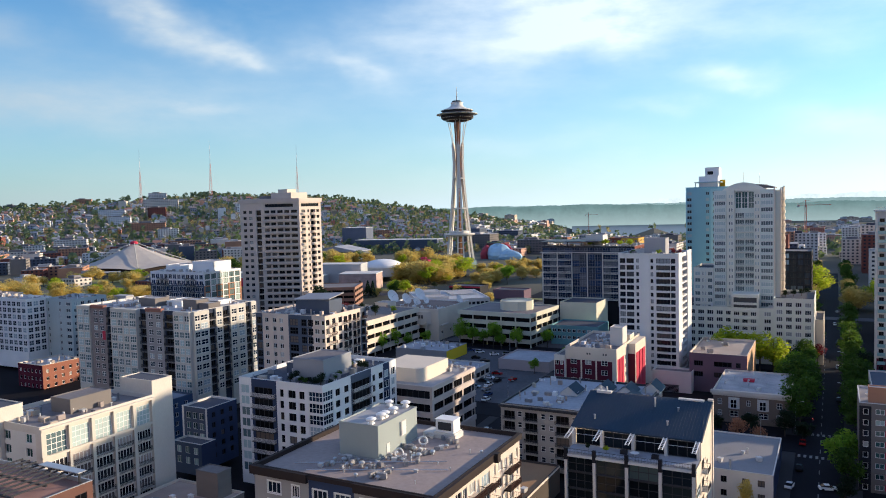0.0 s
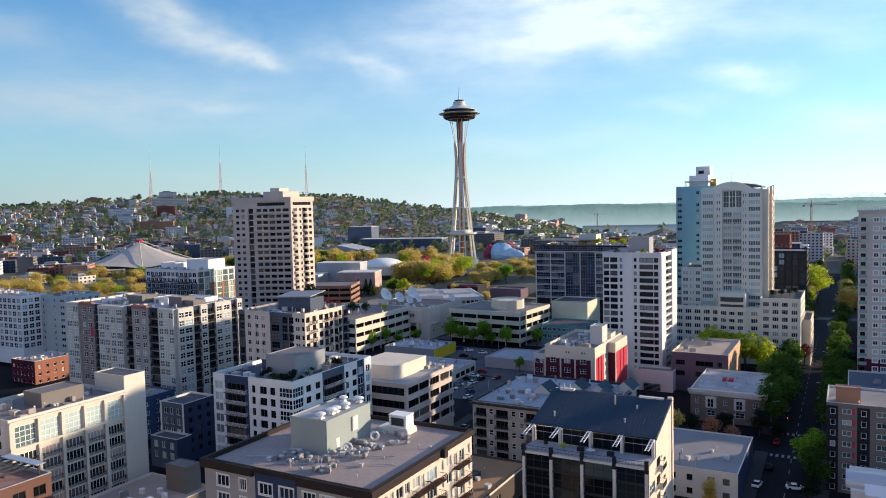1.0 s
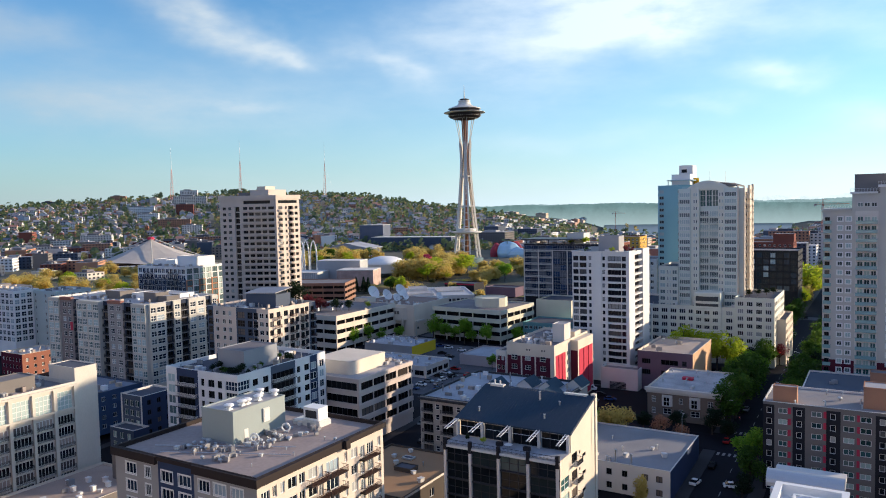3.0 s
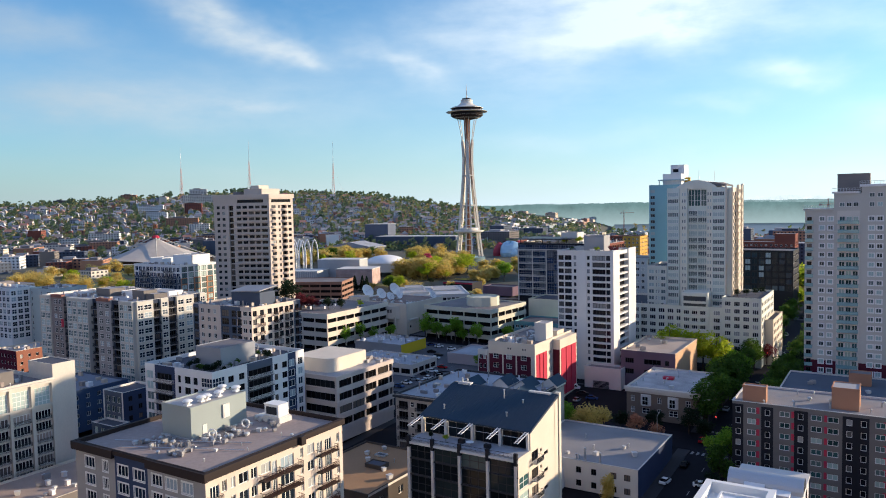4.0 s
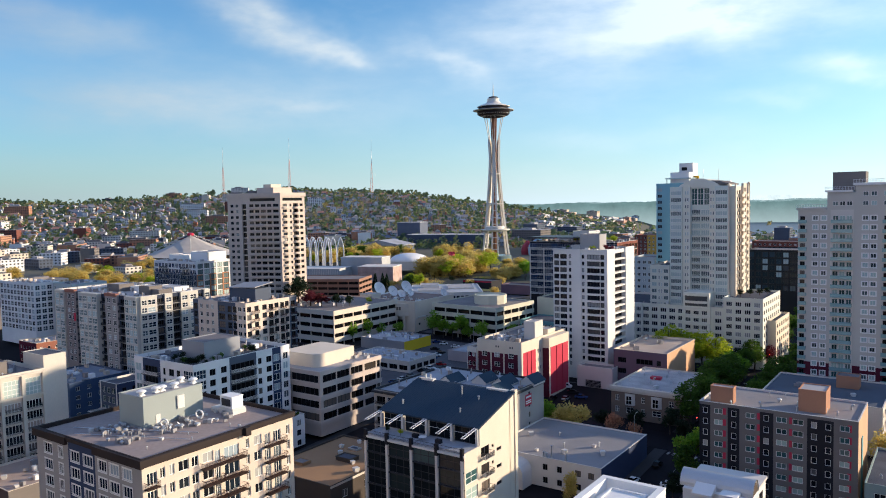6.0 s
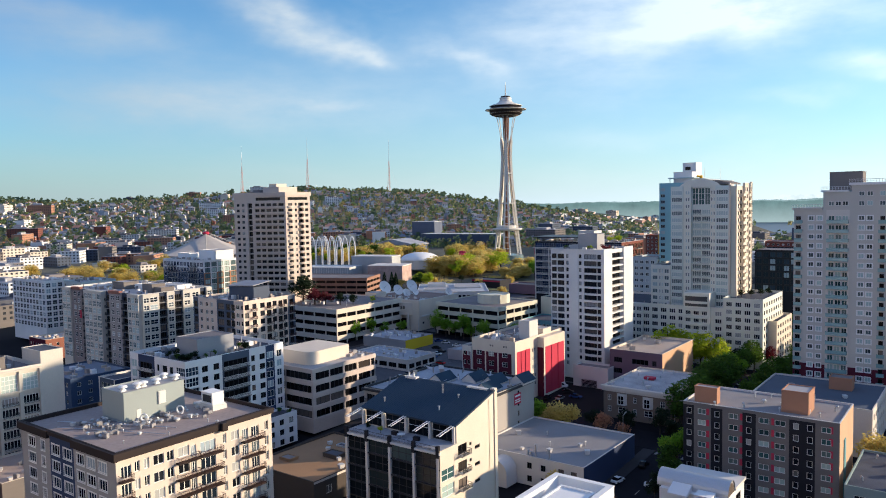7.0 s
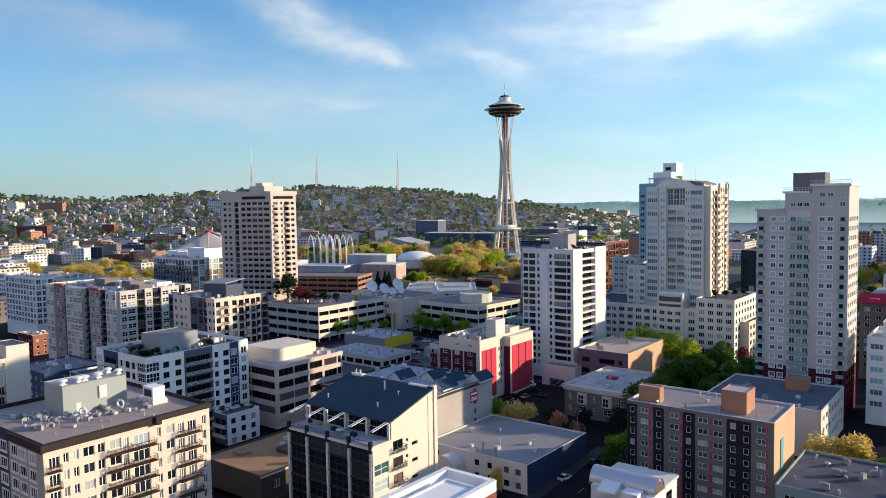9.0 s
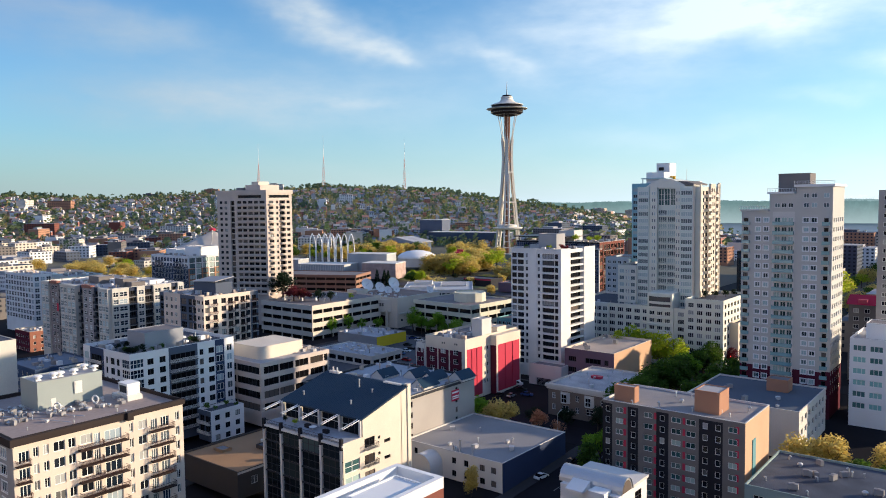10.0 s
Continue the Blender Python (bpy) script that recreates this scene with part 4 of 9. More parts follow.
# pink-grey apartment block with a blue roof house
J = block("apartment_building", "pink and grey apartment block with stacked balconies", -181, -151, 195.8, 220.2, -11, 26.4, PINK, ROOF, 0.6, extra=(GREY, SLATE, MAROON), faces={
    "S": [dict(cols=[(4.0, 1.6), (7.6, 1.5), (10.6, 1.5), (25.6, 2.0), (28.4, 1.3)], storey=2.95, top=0.9, h=1.7, sill=0.75, rows=12, zones=[(14.5, 24.5, 0, 40, 2)]),
          dict(cols=[(0.4, 2.2), (15.0, 3.6), (20.0, 2.2), (22.8, 2.2)], storey=2.95, top=0.9, h=2.3, sill=0.2, rows=12, frame=DFRAME, glass=GLASSD, bars=(3, 2), zones=[(0, 3, 0, 40, 2)])],
    "E": [dict(cols=[(0.6, 1.9), (4.0, 1.9), (7.6, 2.1), (13.4, 2.0), (18.6, 1.9)], storey=2.95, top=0.9, h=1.9, sill=0.65, rows=12, glass=GLASS, frame=BROWN, bars=(2, 1)),
          dict(cols=[(10.6, 2.2), (16.2, 2.0), (21.6, 2.0)], storey=2.95, top=0.9, h=2.2, sill=0.2, rows=12, frame=DFRAME, glass=GLASSD, balconies=[(2.6, 3.0, 1.0), (10.2, 3.2, 1.0), (15.8, 2.8, 1.0), (21.2, 2.6, 1.0)], zones=[(20.8, 24.4, 0, 40, 2)])]})
g = Geo().box(11.5, 26.0, 8.0, 15.5, 36.6, 41.6)
g.shared([(11.0, 7.4, 41.6), (26.6, 7.4, 42.4), (26.6, 16.0, 43.6), (11.0, 16.0, 42.8), (11.0, 7.4, 41.3), (26.6, 7.4, 42.1), (26.6, 16.0, 43.3), (11.0, 16.0, 42.5)], [(0, 1, 2, 3), (7, 6, 5, 4), (0, 4, 5, 1), (1, 5, 6, 2), (2, 6, 7, 3), (3, 7, 4, 0)], 1)
part("roof_house", g, [SLATE, ROOFL], J, "slate blue roof house with a tilted lid")

# grey apartment tower on a maroon base
GLASST4 = glazing("grey_green_glass", (0.035, 0.05, 0.055), (0.38, 0.52, 0.52), 0.55)
T4GREY = surf("warm_grey_stucco", (0.55, 0.53, 0.485), var=0.08)
TEALGL = surf("teal_glass_panel", (0.22, 0.38, 0.39), rough=0.12, var=0.15, broad=0.3, bump=0, spec=0.6)
SURROUND = surf("bright_window_surround", (0.84, 0.84, 0.83), rough=0.5, var=0.03, bump=0)
tw = [(4.4, 1.5), (6.9, 1.5), (18.7, 1.6), (21.0, 1.6)]
T4 = block("apartment_tower", "grey apartment tower with white window surrounds and a maroon base", 11.6, 38.6, 292, 309, -9, 55.9, T4GREY, ROOF, 0.6, extra=(MAROON, PALE), faces={
    "S": [dict(cols=tw, storey=3.0, top=1.2, h=1.45, sill=0.85, rows=19, bars=(2, 1), glass=GLASST4, zones=[(0, 27, 0, 14.6, 1), (25.6, 27, 0, 15.0, 1)]),
          dict(cols=[(10.2, 1.7), (12.2, 1.7), (14.2, 1.6)], storey=3.0, top=1.2, h=2.2, sill=0.15, rows=19, glass=GLASSG, balconies=[(9.8, 6.2, 1.0)], rail=TEALGL, solid=True, zones=[(9.6, 16.2, 0, 66, 2)]),
          dict(cols=[(0.6, 1.5)], storey=3.0, top=1.2, h=2.0, sill=0.2, rows=19, frame=DFRAME, glass=GLASSD, balconies=[(0.2, 2.4, 0.7)], rail=TEALGL, solid=True),
          dict(cols=[(24.6, 1.3)], storey=3.0, top=1.2, h=2.0, sill=0.2, rows=19, frame=DFRAME, glass=GLASSD, balconies=[(24.2, 2.1, 0.8)], rail=TEALGL, solid=True)],
    "E": [dict(cols=even(17, 5, 1.7, 0.5), storey=3.0, top=1.2, h=1.5, sill=0.8, rows=19, zones=[(0, 17, 0, 15.0, 1)])]})
for w in (1.5, 1.6):
    ins, out = [(0, 0), (w, 0), (w, 1.45), (0, 1.45)], [(-0.24, -0.22), (w + 0.24, -0.22), (w + 0.24, 1.67), (-0.24, 1.67)]
    sm = Geo().shared([(x, 0, z) for x, z in out] + [(x, -0.09, z) for x, z in out] + [(x, -0.09, z) for x, z in ins] + [(x, 0, z) for x, z in ins], [(4 * j + i, 4 * j + (i + 1) % 4, 4 * j + 4 + (i + 1) % 4, 4 * j + 4 + i) for j in range(3) for i in range(4)]).mesh("window_surround", [SURROUND])
    for u, ww in tw:
        for k in range(19):
            if ww == w:
                part("window_surround", sm, None, T4, at=(u, 0, 64.9 - 1.2 - 3.0 * (k + 1) + 0.85))
part("upper_storey", Geo().box(8.6, 16.6, 0.01, 16.9, 64.9, 70.6), T4GREY, T4)
part("upper_storey", Geo().box(16.6, 27.0, 0.01, 16.9, 64.9, 72.6), T4GREY, T4)
for a in ((16.0, 27.6, -0.7, 17.4, 72.6, 73.4), (8.0, 15.98, -0.7, 17.2, 70.6, 71.2), (-0.5, 8.4, -0.5, 17.2, 65.02, 65.6)):
    part("cornice", Geo().box(*a), BRIGHT if a[4] > 70 else T4GREY, T4)
for u, z in ((18.7, 69.2), (21.0, 69.2), (18.7, 66.2), (21.0, 66.2), (10.2, 66.2), (12.2, 66.2), (14.2, 66.2), (24.4, 69.2), (24.4, 66.2)):
    put_window(T4, (0, 0), (1, 0), (0, -1), u, z, 1.6, 1.45, -0.06, WFRAME, GLASST4, False, (2, 1))
rl = Geo()
for x0, x1, z in ((16.0, 27.6, 73.4), (8.0, 16.4, 71.2), (-0.5, 8.4, 65.6)):
    rl.box(x0, x1, -0.68, -0.6, z + 1.0, z + 1.1).box(x0, x1, -0.68, -0.6, z + 0.5, z + 0.55)
    k = int((x1 - x0) / 0.8)
    for i in range(k + 1):
        x = x0 + (x1 - x0 - 0.08) * i / k
        rl.box(x, x + 0.08, -0.68, -0.6, z, z + 1.0)
part("roof_railing", rl, RAILW, T4, "white roof railing")
roof_box(T4, 9.0, 18.6, 8.5, 16.0, 70.6, 77.2, TAUPE, "penthouse", "brown-grey penthouse")

# white tower with curved balcony bands
GLASST2 = glazing("grey_blue_tower_glass", (0.012, 0.014, 0.02), (0.30, 0.31, 0.32), 0.26)
T2WHITE = surf("off_white_stucco", (0.74, 0.725, 0.70))
T2 = thing("apartment_tower", (-76.5, 287.8, -9), "white apartment tower with curved balcony bands and a roof garden", "building")
T2W, T2D, T2H, T2ROW = 22.6, 27.0, 50.3, 2.63
g = Geo()
tops = [48.7 - T2ROW * k for k in range(17)]
wide = [(0.4, 2.2), (3.0, 2.9), (14.4, 5.3), (19.9, 2.4)]
slim = [(6.8, 1.05), (12.3, 1.05)]
wall_grid(g, (0, 0), (1, 0), (0, -1), T2W, 0, T2H, [(u, u + w, z - 1.85, z) for z in tops for u, w in wide] + [(u, u + w, z - 1.6, z - 0.1) for z in tops for u, w in slim], 0.5)
wall_grid(g, (T2W, 0), (0, 1), (1, 0), T2D, 0, T2H, [(7.2, 17.6, z - 1.95, z + 0.1) for z in tops], 1.3)
g.face([(T2W, T2D, 0), (0, T2D, 0), (0, T2D, T2H), (T2W, T2D, T2H)]).face([(0, T2D, 0), (0, 0, 0), (0, 0, T2H), (0, T2D, T2H)])
part("wall", g, T2WHITE, T2)
for z in tops:
    for u, w in wide:
        put_window(T2, (0, 0), (1, 0), (0, -1), u, z - 1.85, w, 1.85, 0.3 if w < 5 else 0.45, DFRAME, GLASST2, False, (2 if w < 5 else 4, 1))
    for u, w in slim:
        put_window(T2, (0, 0), (1, 0), (0, -1), u, z - 1.6, w, 1.5, 0.2, DFRAME, GLASST2, False, (1, 1))
    put_window(T2, (T2W, 0), (0, 1), (1, 0), 7.2, z - 1.95, 10.4, 2.05, 1.25, DFRAME, GLASSD, False, (5, 1))
for a, b, out in ((0.2, 6.1, 0.55), (14.2, 22.4, 0.95)):
    bow = [(a + (b - a) * i / 10, -out * math.sin(math.pi * i / 10)) for i in range(11)]
    me = Geo().prism([(p[0], p[1] - 0.02) for p in bow] + [(b, 0.3), (a, 0.3)], 0, 0.66).mesh("balcony_front", [T2WHITE])
    for z in tops:
        part("balcony_front", me, None, T2, at=(0, 0, z - T2ROW + 0.08))
me = Geo().box(T2W - 0.1, T2W + 0.3, 7.1, 17.7, 0, 0.52).mesh("balcony_front", [T2WHITE])
for z in tops:
    part("balcony_front", me, None, T2, at=(0, 0, z - T2ROW + 0.05))
for a in ((T2W - 0.9, T2W + 0.35, -0.4, 7.0, 0, 50.7), (T2W, T2W + 0.5, 17.8, T2D, 0, 50.7), (8.2, 12.0, -0.22, 0, 0, 50.4)):
    part("fin", Geo().box(*a), T2WHITE, T2)
part("coping", Geo().box(-0.15, T2W + 0.1, -0.3, 0.35, 50.3, 50.65).box(-0.15, 0.3, 0.35, T2D, 50.3, 50.65), T2WHITE, T2)
part("roof", Geo().box(0.3, T2W - 0.3, 0.3, T2D - 0.3, 49.2, 49.6), ROOFD, T2)
roof_box(T2, 8.4, 16.6, 7.2, 14.0, 49.4, 56.2, surf("grey_render", (0.40, 0.39, 0.39)), "machine_house", "grey machine house")
roof_box(T2, 3.4, 8.0, 9.0, 14.0, 49.4, 51.6, PALE, "roof_house", "pale roof house")

# red and cream block
R = block("commercial_building", "cream and maroon block with two red lit walls", -83.8, -65.9, 242.6, 276.4, -9.5, 12.4, CREAM, ROOF, 0.8, extra=(MAROON, REDP), faces={
    "S": [dict(cols=[(1.9, 2.2), (7.0, 2.2), (12.6, 2.2)], storey=3.3, top=3.4, h=1.75, sill=0.9, rows=5, bars=(2, 2), zones=[(0.35, 5.4, 0, 17.6, 1), (5.95, 10.6, 0, 17.6, 1), (11.15, 16.4, 0, 17.6, 1)])],
    "E": [dict(cols=[(11.4, 1.0), (13.2, 1.0)], storey=3.0, top=3.4, h=1.5, rows=5, zones=[(1.0, 10.2, 1.0, 18.2, 2), (31.0, 33.8, 0.0, 18.6, 1)])]})
roof_box(R, 12.8, 17.2, 11.0, 17.0, 21.1, 27.6, PALE, "stair_house", "", ROOFL)
roof_box(R, 13.0, 17.6, 20.0, 26.0, 21.1, 23.6, CREAM, "stair_house", "", ROOFL)
for u in (7.6, 8.5, 13.2, 14.1):
    part("vent_hole", Geo().box(u, u + 0.45, -0.05, 0, 19.6, 20.2), DFRAME, R)
part("projecting_bay", Geo().box(17.9, 20.6, 15.2, 31.0, 0, 21.4), CREAM, R, "cream projecting end bay")
part("maroon_cheek", Geo().box(18.0, 20.5, 15.1, 15.2, 0, 17.8), MAROON, R, "dark maroon side panel")
part("red_panel", Geo().box(20.6, 20.68, 16.2, 30.2, 1.0, 18.0), REDP, R, "red wall panel")
for x, y in ((17.9, 3.8), (17.9, 6.8), (20.68, 20.6), (20.68, 25.4)):
    part("pilaster", Geo().box(x, x + 0.2, y, y + 0.35, 1.0, 18.0), REDP, R)
RW = block("commercial_building", "narrow cream side wing with a red corner", -87.6, -83.8, 241.8, 262, -9.5, 9.4, PALE, ROOF, 0.5, extra=(MAROON,), faces={"S": [dict(cols=[(0.6, 1.0), (2.2, 1.0)], storey=3.3, top=0.9, h=1.6, rows=5, zones=[(0.3, 3.6, 0, 17, 1)])]})

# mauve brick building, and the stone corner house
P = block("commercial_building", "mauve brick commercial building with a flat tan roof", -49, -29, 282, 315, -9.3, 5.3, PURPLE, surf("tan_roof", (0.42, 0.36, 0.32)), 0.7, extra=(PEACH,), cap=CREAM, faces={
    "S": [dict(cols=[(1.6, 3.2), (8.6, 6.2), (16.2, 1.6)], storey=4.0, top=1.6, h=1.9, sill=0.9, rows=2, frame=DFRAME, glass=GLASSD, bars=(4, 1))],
    # east wall gets the sunlit peach, the south keeps the darker mauve
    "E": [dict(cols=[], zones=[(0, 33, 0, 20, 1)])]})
P2 = block("garage_building", "pale low service building with a roller door", -61.5, -47.5, 277, 284, -9.3, -1.2, PALE, ROOF, 0.6, faces={"S": [dict(cols=[(3.2, 6.4)], storey=4.5, top=3.4, h=2.8, sill=0.1, rows=1, frame=STEEL, glass=GLASSD, bars=(1, 6))]})
EH = block("corner_house", "two-storey stone corner house with a wide cornice and bay windows", -36, -13.6, 248.2, 279, -9.7, 0.6, surf("brown_stone", (0.22, 0.165, 0.13), fine=7), surf("patched_roof", (0.42, 0.415, 0.42), var=0.45, broad=0.18), 0.4, cap=CREAM, faces={
    "S": [dict(cols=[(1.4, 1.3), (5.0, 2.6), (10.0, 1.2), (13.6, 2.8), (18.8, 1.6)], storey=3.7, top=1.9, h=1.9, sill=0.9, rows=2, bars=(2, 2), split=True)],
    "E": [dict(cols=even(30, 6, 1.3, 1.5), storey=3.7, top=1.9, h=1.9, rows=2)]})
part("roof_hatch", Geo().box(7.6, 11.0, 15.0, 17.2, 10.0, 10.7).box(7.5, 11.1, 14.9, 17.3, 10.7, 10.8), REDP, EH, "red sheet-covered roof hatch")
g = Geo().box(-0.7, 23.1, -0.8, 0, 9.3, 10.35).box(-0.4, 22.8, -0.4, 0, 8.6, 9.3).box(22.4, 23.1, 0, 31.2, 9.3, 10.35)
part("cornice", g, TANCON, EH, "pale moulded cornice")
for u in (4.6, 13.2):
    part("bay_window", Geo().prism([(u, 0), (u + 0.7, -0.9), (u + 2.7, -0.9), (u + 3.4, 0)], 4.6, 8.2), PALE, EH)
    put_window(EH, (0, -0.97), (1, 0), (0, -1), u + 0.72, 4.9, 1.96, 2.8, 0.0, WFRAME, GLASSD, True, (2, 2))

# gabled white apartment house behind the lofts
Q = block("apartment_house", "tan-grey apartment house with dark balcony recesses and dormered roof", -84, -46.8, 186.5, 222, -11, 6.6, surf("tan_grey_stucco", (0.42, 0.385, 0.35)), ROOFB, 0.5, cap=DFRAME, faces={
    "S": [dict(cols=[(5.0, 1.3), (11.8, 1.3), (14.2, 1.3), (20.6, 1.3), (23.4, 1.3), (29.6, 1.3), (33.6, 1.3)], storey=3.0, top=1.3, h=1.6, rows=5, bars=(1, 2)),
          dict(cols=[(1.0, 3.2), (7.2, 3.6), (16.2, 3.6), (25.4, 3.4)], storey=3.0, top=1.3, h=2.3, sill=0.1, rows=5, frame=DFRAME, glass=GLASSD, bars=(3, 1), balconies=[(0.8, 3.6, 0.7), (7.0, 4.0, 0.7), (16.0, 4.0, 0.7), (25.2, 3.8, 0.7)], rail=DFRAME)],
    "E": [dict(cols=[(5.5, 1.0), (26.0, 1.0)], storey=3.0, top=1.3, h=1.6, rows=4, frame=DFRAME, glass=GLASSD)]})
part("cornice", Geo().box(-0.6, 37.8, -0.7, 0, 16.7, 17.3).box(37.2, 37.7, 0, 35.5, 16.7, 17.3), DFRAME, Q, "dark overhanging cornice")
for x, y in ((12, 16), (20, 22), (27, 22), (30, 14), (33, 28)):
    g = Geo()
    g.shared([(x, y, 17), (x + 5, y, 17), (x + 5, y + 7, 17), (x, y + 7, 17), (x, y, 17.9), (x + 5, y, 17.9), (x + 5, y + 7, 17.9), (x, y + 7, 17.9), (x + 2.5, y, 19.8), (x + 2.5, y + 7, 19.8)], [(0, 1, 5, 8, 4), (2, 3, 7, 9, 6), (0, 4, 7, 3), (1, 2, 6, 5)], 0)
    g.shared([(x - 0.3, y - 0.3, 17.7), (x + 2.5, y - 0.3, 19.95), (x + 2.5, y + 7.3, 19.95), (x - 0.3, y + 7.3, 17.7), (x + 5.3, y - 0.3, 17.7), (x + 5.3, y + 7.3, 17.7)], [(0, 1, 2, 3), (1, 4, 5, 2)], 1)
    part("dormer", g, [PALE, METALROOF], Q)

sg = part("wall_sign", Geo().box(37.22, 37.32, 24.0, 27.6, 11.9, 15.2), REDP, Q, "red wall sign with white lettering bars")
for z in (12.5, 13.1):
    part("lettering_bar", Geo().box(37.33, 37.35, 24.3, 27.3, z, z + 0.35), BRIGHT, sg)
part("lettering_bar", Geo().box(37.33, 37.35, 24.3, 27.3, 14.2, 14.7), BRIGHT, sg)

# flat-roofed workshops
V = block("workshop", "white low workshop with a flat pale roof", -46.2, -14.2, 189.3, 220.8, -12.4, -4.8, PALE, surf("grey_gravel_roof", (0.27, 0.265, 0.27), var=0.25, broad=0.08), 0.25, extra=(NAVY,), faces={
    "S": [dict(cols=[(3.0, 1.2), (16, 1.4), (20, 1.4), (25, 1.6), (28.5, 1.6)], storey=3.4, top=0.7, h=1.6, rows=2, frame=DFRAME, glass=GLASSD)], "E": [dict(cols=[], zones=[(0, 32, 0, 8, 1)])]})
g = Geo()
pr = [(math.cos(math.pi * k / 12), math.sin(math.pi * k / 12)) for k in range(13)]
for (a, b), (c, e) in zip(pr, pr[1:]):
    g.face([(9.5 + 3.4 * a, -5, 3.4 + 3.4 * b), (9.5 + 3.4 * a, 0, 3.4 + 3.4 * b), (9.5 + 3.4 * c, 0, 3.4 + 3.4 * e), (9.5 + 3.4 * c, -5, 3.4 + 3.4 * e)])
g.face([(9.5 + 3.4 * a, -5, 3.4 + 3.4 * b) for a, b in pr] + [(6.1, -5, 0), (12.9, -5, 0)])
g.face([(12.9, -5, 0), (12.9, 0, 0), (12.9, 0, 3.4), (12.9, -5, 3.4)])
for x, y, h in ((18.2, 0.8, 3.4), (22.2, 0.8, 2.8), (15.8, 1.0, 1.4), (16.6, 1.0, 1.2)):
    part("flue", Geo().tube((x, y, 7.3), (x, y, 7.3 + h), 0.22, n=8).tube((x, y, 7.3 + h), (x, y, 7.45 + h), 0.32, n=8), STEEL, V, "steel flue pipe")
part("vault", g, PALE, V, "round-topped pale annexe")
I = block("workshop", "low brown-roofed workshop with a pale roof edge", -88.5, -64, 147, 178, -12.5, -5.6, surf("dark_brown_render", (0.09, 0.075, 0.065)), surf("ochre_roof", (0.34, 0.21, 0.12)), 0.4, extra=(TANCON,), faces={"E": [dict(cols=[(4, 2), (12, 2)], storey=4, top=1, h=2, rows=1, zones=[(0, 31, 6.3, 7, 1)])]})
roof_box(I, 4.0, 8.0, 7.0, 10.0, 6.4, 7.3, bpy.data.materials["ochre_roof"], "roof_hatch", "brown roof hatch", ROOF)
roof_box(I, 12.0, 17.0, 15.0, 18.5, 6.4, 7.6, bpy.data.materials["dark_brown_render"], "roof_hatch", "dark brown roof hatch", ROOFD)
roof_box(I, 9.0, 12.0, 23.0, 25.0, 6.4, 7.0, STEEL, "skylight", "pale roof skylight", ROOFD)
S2 = block("low_building", "low building with a wide grey-blue flat roof", 8.8, 40, 249, 280.5, -9.6, 3.6, TANCON, surf("blue_grey_roof", (0.11, 0.13, 0.16)), 0.35, faces={"E": [dict(cols=even(31, 7, 2.2, 1), storey=3.4, top=1, h=1.7, rows=3)]})
roof_box(S2, 17.5, 23.5, 20, 25, 12.9, 16.6, BRICK2, "stair_house", "")
G = block("low_building", "teal-edged low building with a worn blue-grey roof", 40.6, 88, 200.4, 227.4, -13, -0.6, surf("pale_teal_wall", (0.26, 0.34, 0.33)), surf("worn_blue_roof", (0.085, 0.095, 0.12), var=0.5, broad=0.15), 0.4, faces={"S": [dict(cols=even(47, 12, 2.2, 1), storey=3.4, top=1, h=1.7, rows=3)]})
WB = block("apartment_building", "brick building with a white tub-shaped roof terrace", 17.8, 26.3, 92, 116, -16, 23.3, BRICK, BRIGHT, 1.3, extra=(BRIGHT,), cap=BRIGHT, thick=0.8, faces={"E": [dict(cols=even(24, 5, 1.8, 1), storey=3.1, top=3.0, h=1.7, rows=4, zones=[(0, 24, 37.9, 39.3, 1)])], "S": [dict(cols=even(8.5, 2, 1.8, 1), storey=3.1, top=3.0, h=1.7, rows=4, zones=[(0, 9, 37.9, 39.3, 1)])]})
roof_box(WB, 2.4, 7.2, 12.0, 21.0, 37.9, 39.2, BRIGHT, "roof_house", "white roof house", BRIGHT)

